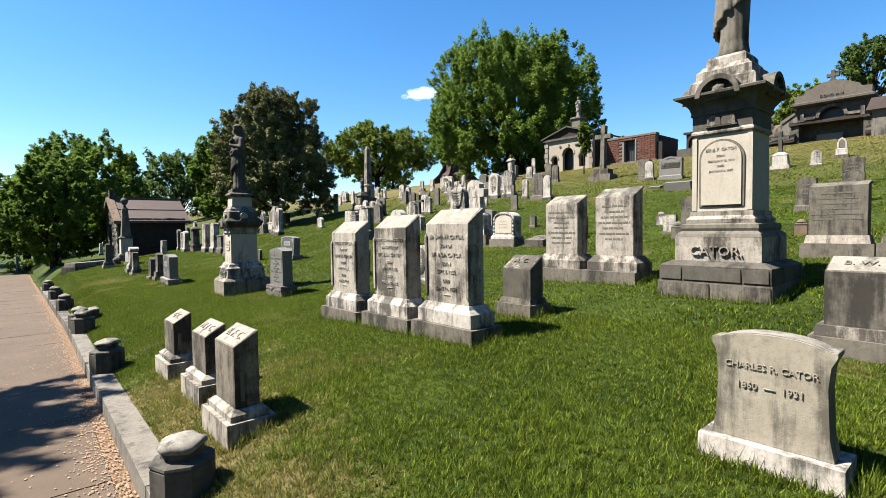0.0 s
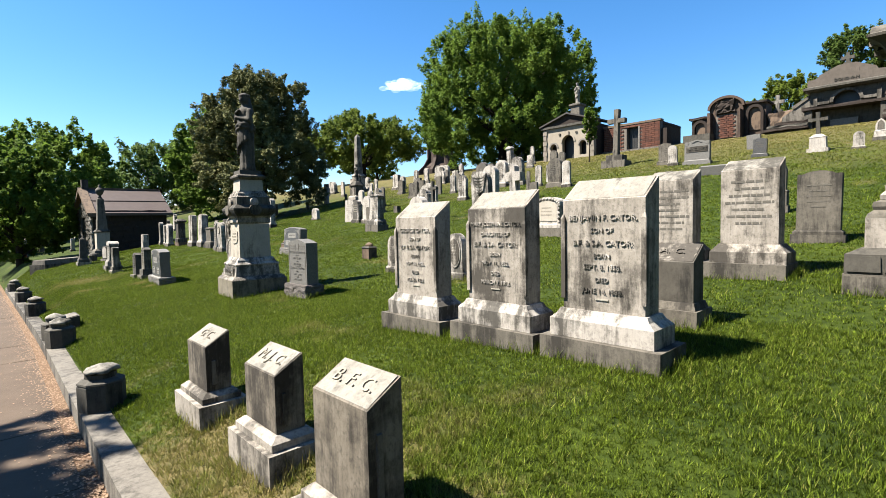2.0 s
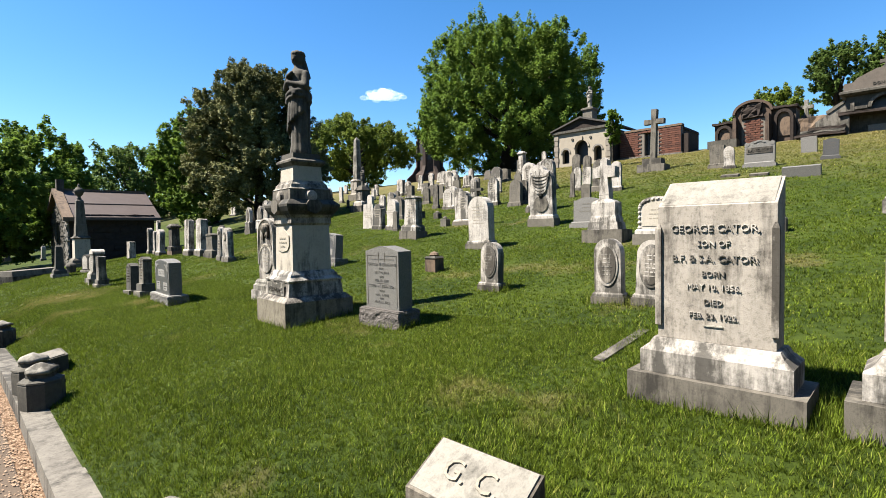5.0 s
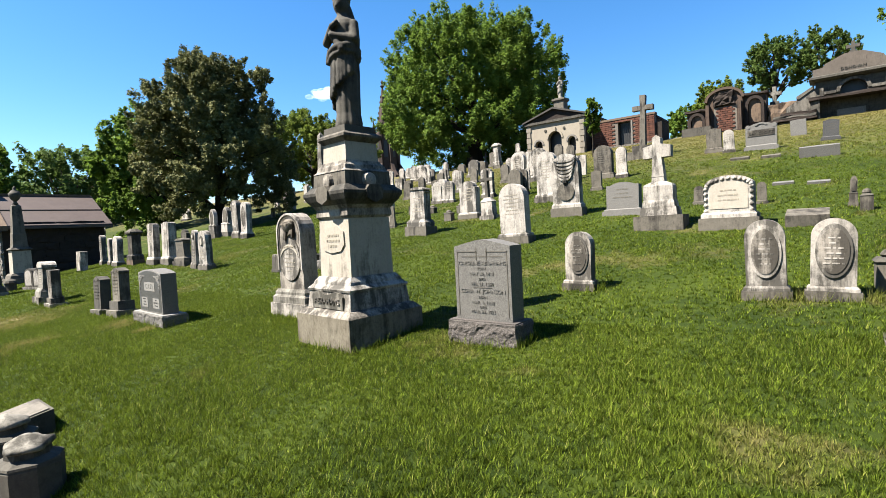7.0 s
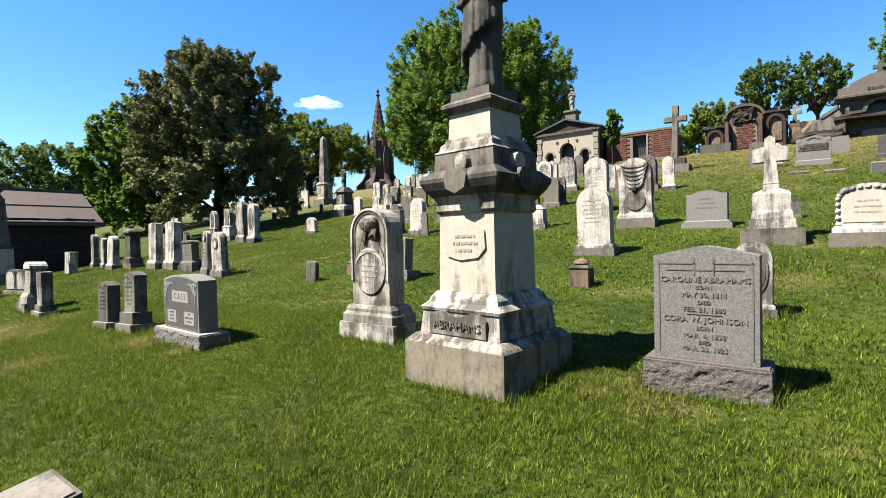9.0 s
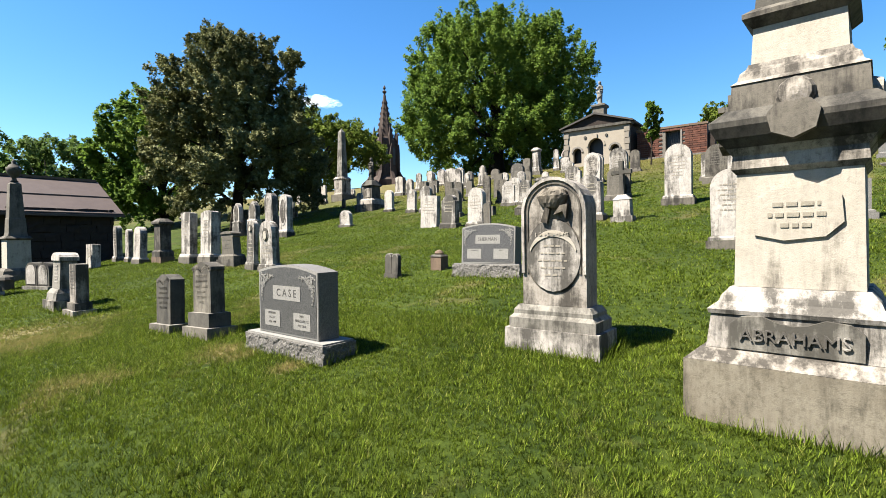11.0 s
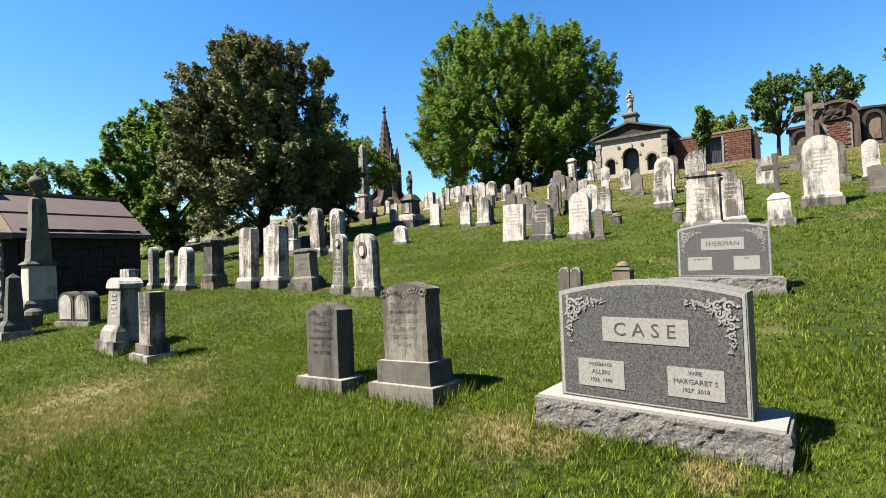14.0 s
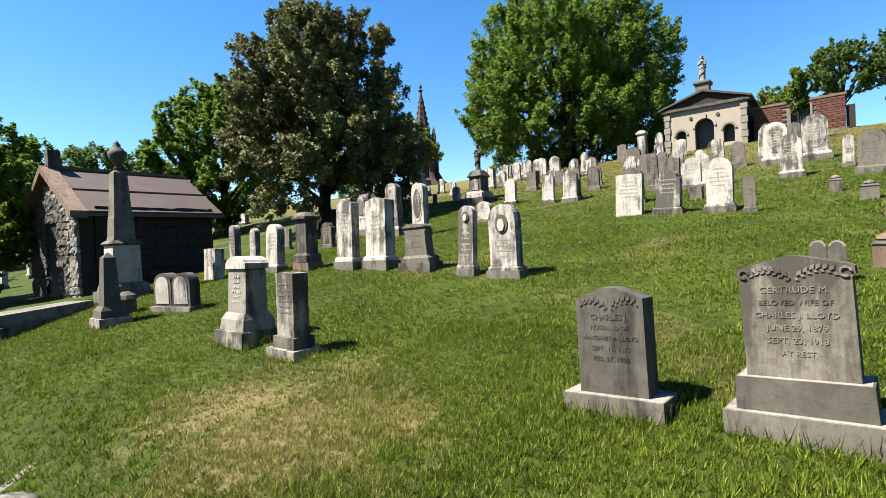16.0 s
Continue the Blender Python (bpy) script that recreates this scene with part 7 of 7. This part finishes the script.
tree(107.6, 7.6, CREST, 13.7, 0.57, (27.0 - CREST, 5.0, 5.3), 33, 19000, 0.21, LEAF_FAR, "thin-leaved tree behind the vaults", 120, 0.4, 0.17)
tree(105.3, 23.0, CREST, 9.5, 0.46, (20.9 - CREST, 5.8, 4.8), 35, 24000, 0.22, LEAF_LIME, "low spreading yellow-green tree behind the vaults", 130, 0.4, 0.17)
tree(105.3, 28.3, CREST, 8.6, 0.46, (18.6 - CREST, 4.6, 3.9), 37, 16000, 0.22, LEAF, "low dark bushy tree behind the vaults", 110, 0.4, 0.17)
tree(100.7, -6.4, CREST, 14.4, 0.69, (28.7 - CREST, 7.8, 10.1), 39, 36000, 0.23, LEAF, "tall green tree above the grey vault", 180, 0.4, 0.16)
tree(48.0, 28.0, 7.0, 0.5, 0.2, (2.2, 2.6, 2.0), 41, 5000, 0.16, LEAF, "dark bush on the hill's crest", 30, 0.5, 0.26)
tree(26.6, 17.1, 4.75, 0.9, 0.045, (2.2, 0.55, 1.25), 43, 4200, 0.075, LEAF_YOUNG, "slim young tree with bright new leaves", 34, 0.3, 0.34)
tree(56.0, 78.0, 7.0, 1.5, 0.35, (6.0, 5.0, 4.8), 45, 9000, 0.2, LEAF_LIME, "thin bare-branched tree behind the spire", 60, 0.6, 0.2)

tree(-5.6, 10.2, -0.5, 3.0, 0.16, (8.2, 2.2, 2.2), 51, 16000, 0.11, LEAF, "leafy tree beside the path that shades it", 90, 0.3, 0.25)

tree(1.8, 34.2, -0.7, 0.8, 0.18, (3.4, 2.6, 3.5), 53, 56000, 0.09, LEAF, "leafy tree beside the stone mausoleum", 120, 0.35, 0.2)

# unseen trees added behind the walk to hold back low skylight
for x, y, r, k in ((-13, -9, 5.5, 61), (-5, -17, 6.0, 63), (5, -19, 6.0, 65), (15, -20, 6.0, 67), (25, -18, 6.0, 69), (36, -15, 6.0, 71), (-19, 3, 5.5, 73), (-21, 17, 5.0, 75)):
    tree(x, y, -0.8 + 0.12 * max(x, 0), 2.0, 0.35, (7.0, r, 6.6), k, 6000, 0.42, LEAF, "broad leafy tree added unseen to block low skylight", 90, 0.5, 0.24)

# ---- a small cloud ----
rng = np.random.default_rng(2)
bm = bmesh.new()
for i in range(90):
    u = rng.normal(0, 1)
    m = pose(u * 13, rng.normal(0, 6), rng.normal(0, 4) - abs(u) * 2) @ Matrix.Diagonal((*(rng.uniform(2, 7) * np.array([1.5, 1, 0.8])), 1))
    bmesh.ops.create_icosphere(bm, subdivisions=2, radius=1.0, matrix=m)
cl = part("cloud", bm, CLOUD, None, "", True)
cl.matrix_world = pose(601, 733, 258, 0, 0, -45)
tagged(cl, "small white fair-weather cloud in a blue sky", "cloud", kind="structure")


# ---- grass ----
def blade_mesh(name, x, y, z, h, w, a, b, lean):
    """One thin upright triangle for every blade."""
    k = len(x)
    dx, dy = np.cos(a) * w, np.sin(a) * w
    v = np.empty((k, 3, 3))
    v[:, 0] = np.stack([x - dx, y - dy, z - 0.012], 1)
    v[:, 1] = np.stack([x + dx, y + dy, z - 0.012], 1)
    v[:, 2] = np.stack([x + np.cos(b) * lean, y + np.sin(b) * lean, z + h], 1)
    me = bpy.data.meshes.new(name)
    me.vertices.add(k * 3)
    me.vertices.foreach_set("co", v.ravel())
    me.loops.add(k * 3)
    me.loops.foreach_set("vertex_index", np.arange(k * 3, dtype=np.int32))
    me.polygons.add(k)
    me.polygons.foreach_set("loop_start", np.arange(0, k * 3, 3, dtype=np.int32))
    me.polygons.foreach_set("loop_total", np.full(k, 3, dtype=np.int32))
    me.update(calc_edges=True)
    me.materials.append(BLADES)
    return me


def lawn_level(x, y):
    edge = 0.47 + 0.026 * np.clip(y, -14, 12) + 0.006 * np.clip(y - 12, 0, 20)
    f = np.clip((x - edge - 0.2) / 0.7, 0, 1)
    return slope(x, y) * f + (-0.02 - 0.028 * np.clip(y, -14, 34) + 0.15) * (1 - f), edge


def grass(name, x0, x1, y0, y1, tufts, blades, tall, wide, seed):
    """Tufts of a few blades each, which spread from a common foot."""
    rng = np.random.default_rng(seed)
    tx, ty = rng.uniform(x0, x1, tufts), rng.uniform(y0, y1, tufts)
    edge = lawn_level(tx, ty)[1]
    tx, ty = tx[tx > edge + 0.225], ty[tx > edge + 0.225]
    n = len(tx)
    drift = 0.8 + 0.3 * np.sin(tx * 2.3 + np.sin(ty * 1.9)) * np.sin(ty * 2.7 + np.sin(tx * 1.3))
    th = tall * np.clip(rng.lognormal(-0.05, 0.27, n), 0.45, 1.7) * drift
    comb = rng.uniform(0, 6.283, n)
    k = n * blades
    x, y, h = np.repeat(tx, blades), np.repeat(ty, blades), np.repeat(th, blades) * rng.uniform(0.55, 1.15, k)
    b = rng.uniform(0, 6.283, k)
    r = wide * 2.2 * np.sqrt(rng.random(k))
    x, y = x + np.cos(b) * r, y + np.sin(b) * r
    b = b + rng.normal(0, 0.5, k)
    z = lawn_level(x, y)[0]
    lean = rng.uniform(0.25, 1.25, k) * h
    me = blade_mesh(name, x + 0.25 * h * np.cos(np.repeat(comb, blades)), y, z, h, wide * rng.uniform(0.55, 1.2, k), b + 1.57 + rng.normal(0, 0.5, k), b, lean)
    return tagged(new(name, me), "short mown grass with strawy blades", "grass", kind="stuff")


def grass_fringe(spots, seed):
    """Longer uncut grass close round the feet of the stones: spots of (x, y, half depth, half width)."""
    rng = np.random.default_rng(seed)
    xs, ys = [], []
    for cx, cy, dx, dy in spots:
        k = int(900 * (dx + dy))
        side = rng.integers(0, 3, k)
        u, off = rng.uniform(-1, 1, k), np.abs(rng.normal(0, 0.035, k))
        xs.append(cx + np.where(side == 0, -dx - off, u * dx))
        ys.append(cy + np.where(side == 0, u * dy, np.where(side == 1, -dy - off, dy + off)))
    x, y = np.concatenate(xs), np.concatenate(ys)
    k = len(x)
    b, h = rng.uniform(0, 6.283, k), rng.uniform(0.03, 0.13, k)
    me = blade_mesh("grass", x, y, lawn_level(x, y)[0], h, rng.uniform(0.002, 0.0045, k), b + 1.57, b, rng.uniform(0.2, 0.9, k) * h)
    return tagged(new("grass", me), "longer uncut grass round the feet of stones", "grass", kind="stuff")


grass("grass", 0.7, 4.6, 0.0, 19.0, 135000, 8, 0.041, 0.0044, 1)
grass("grass", 0.7, 4.6, 19.0, 28.0, 22000, 7, 0.040, 0.007, 6)
grass("grass", 4.6, 9.5, -1.5, 28.0, 69000, 7, 0.038, 0.0068, 2)
grass("grass", 9.5, 16.0, -2.0, 30.0, 51000, 6, 0.042, 0.0095, 3)
grass("grass", 16.0, 32.0, -2.0, 33.0, 56000, 6, 0.046, 0.014, 4)
grass_fringe([(1.315, 5.80, .18, .29), (1.305, 4.68, .18, .29), (1.215, 3.69, .18, .30), (3.37, 5.69, .22, .46), (3.37, 4.65, .22, .47), (3.38, 3.68, .22, .47), (2.74, .72, .14, .34),
              (3.77, 10.91, .5, .5), (3.98, 9.40, .18, .37), (4.12, 12.46, .22, .40), (3.18, 14.52, .19, .56), (6.45, 14.55, .2, .54), (3.20, 16.93, .14, .26), (3.24, 16.05, .17, .31),
              (3.37, 21.0, .24, .29), (3.28, 20.02, .17, .23), (5.58, 7.38, .1, .24), (5.57, 6.91, .1, .24), (5.83, 9.28, .1, .22), (4.38, 3.62, .19, .26), (6.26, 2.09, .6, .6), (6.38, 3.98, .3, .83)], 9)
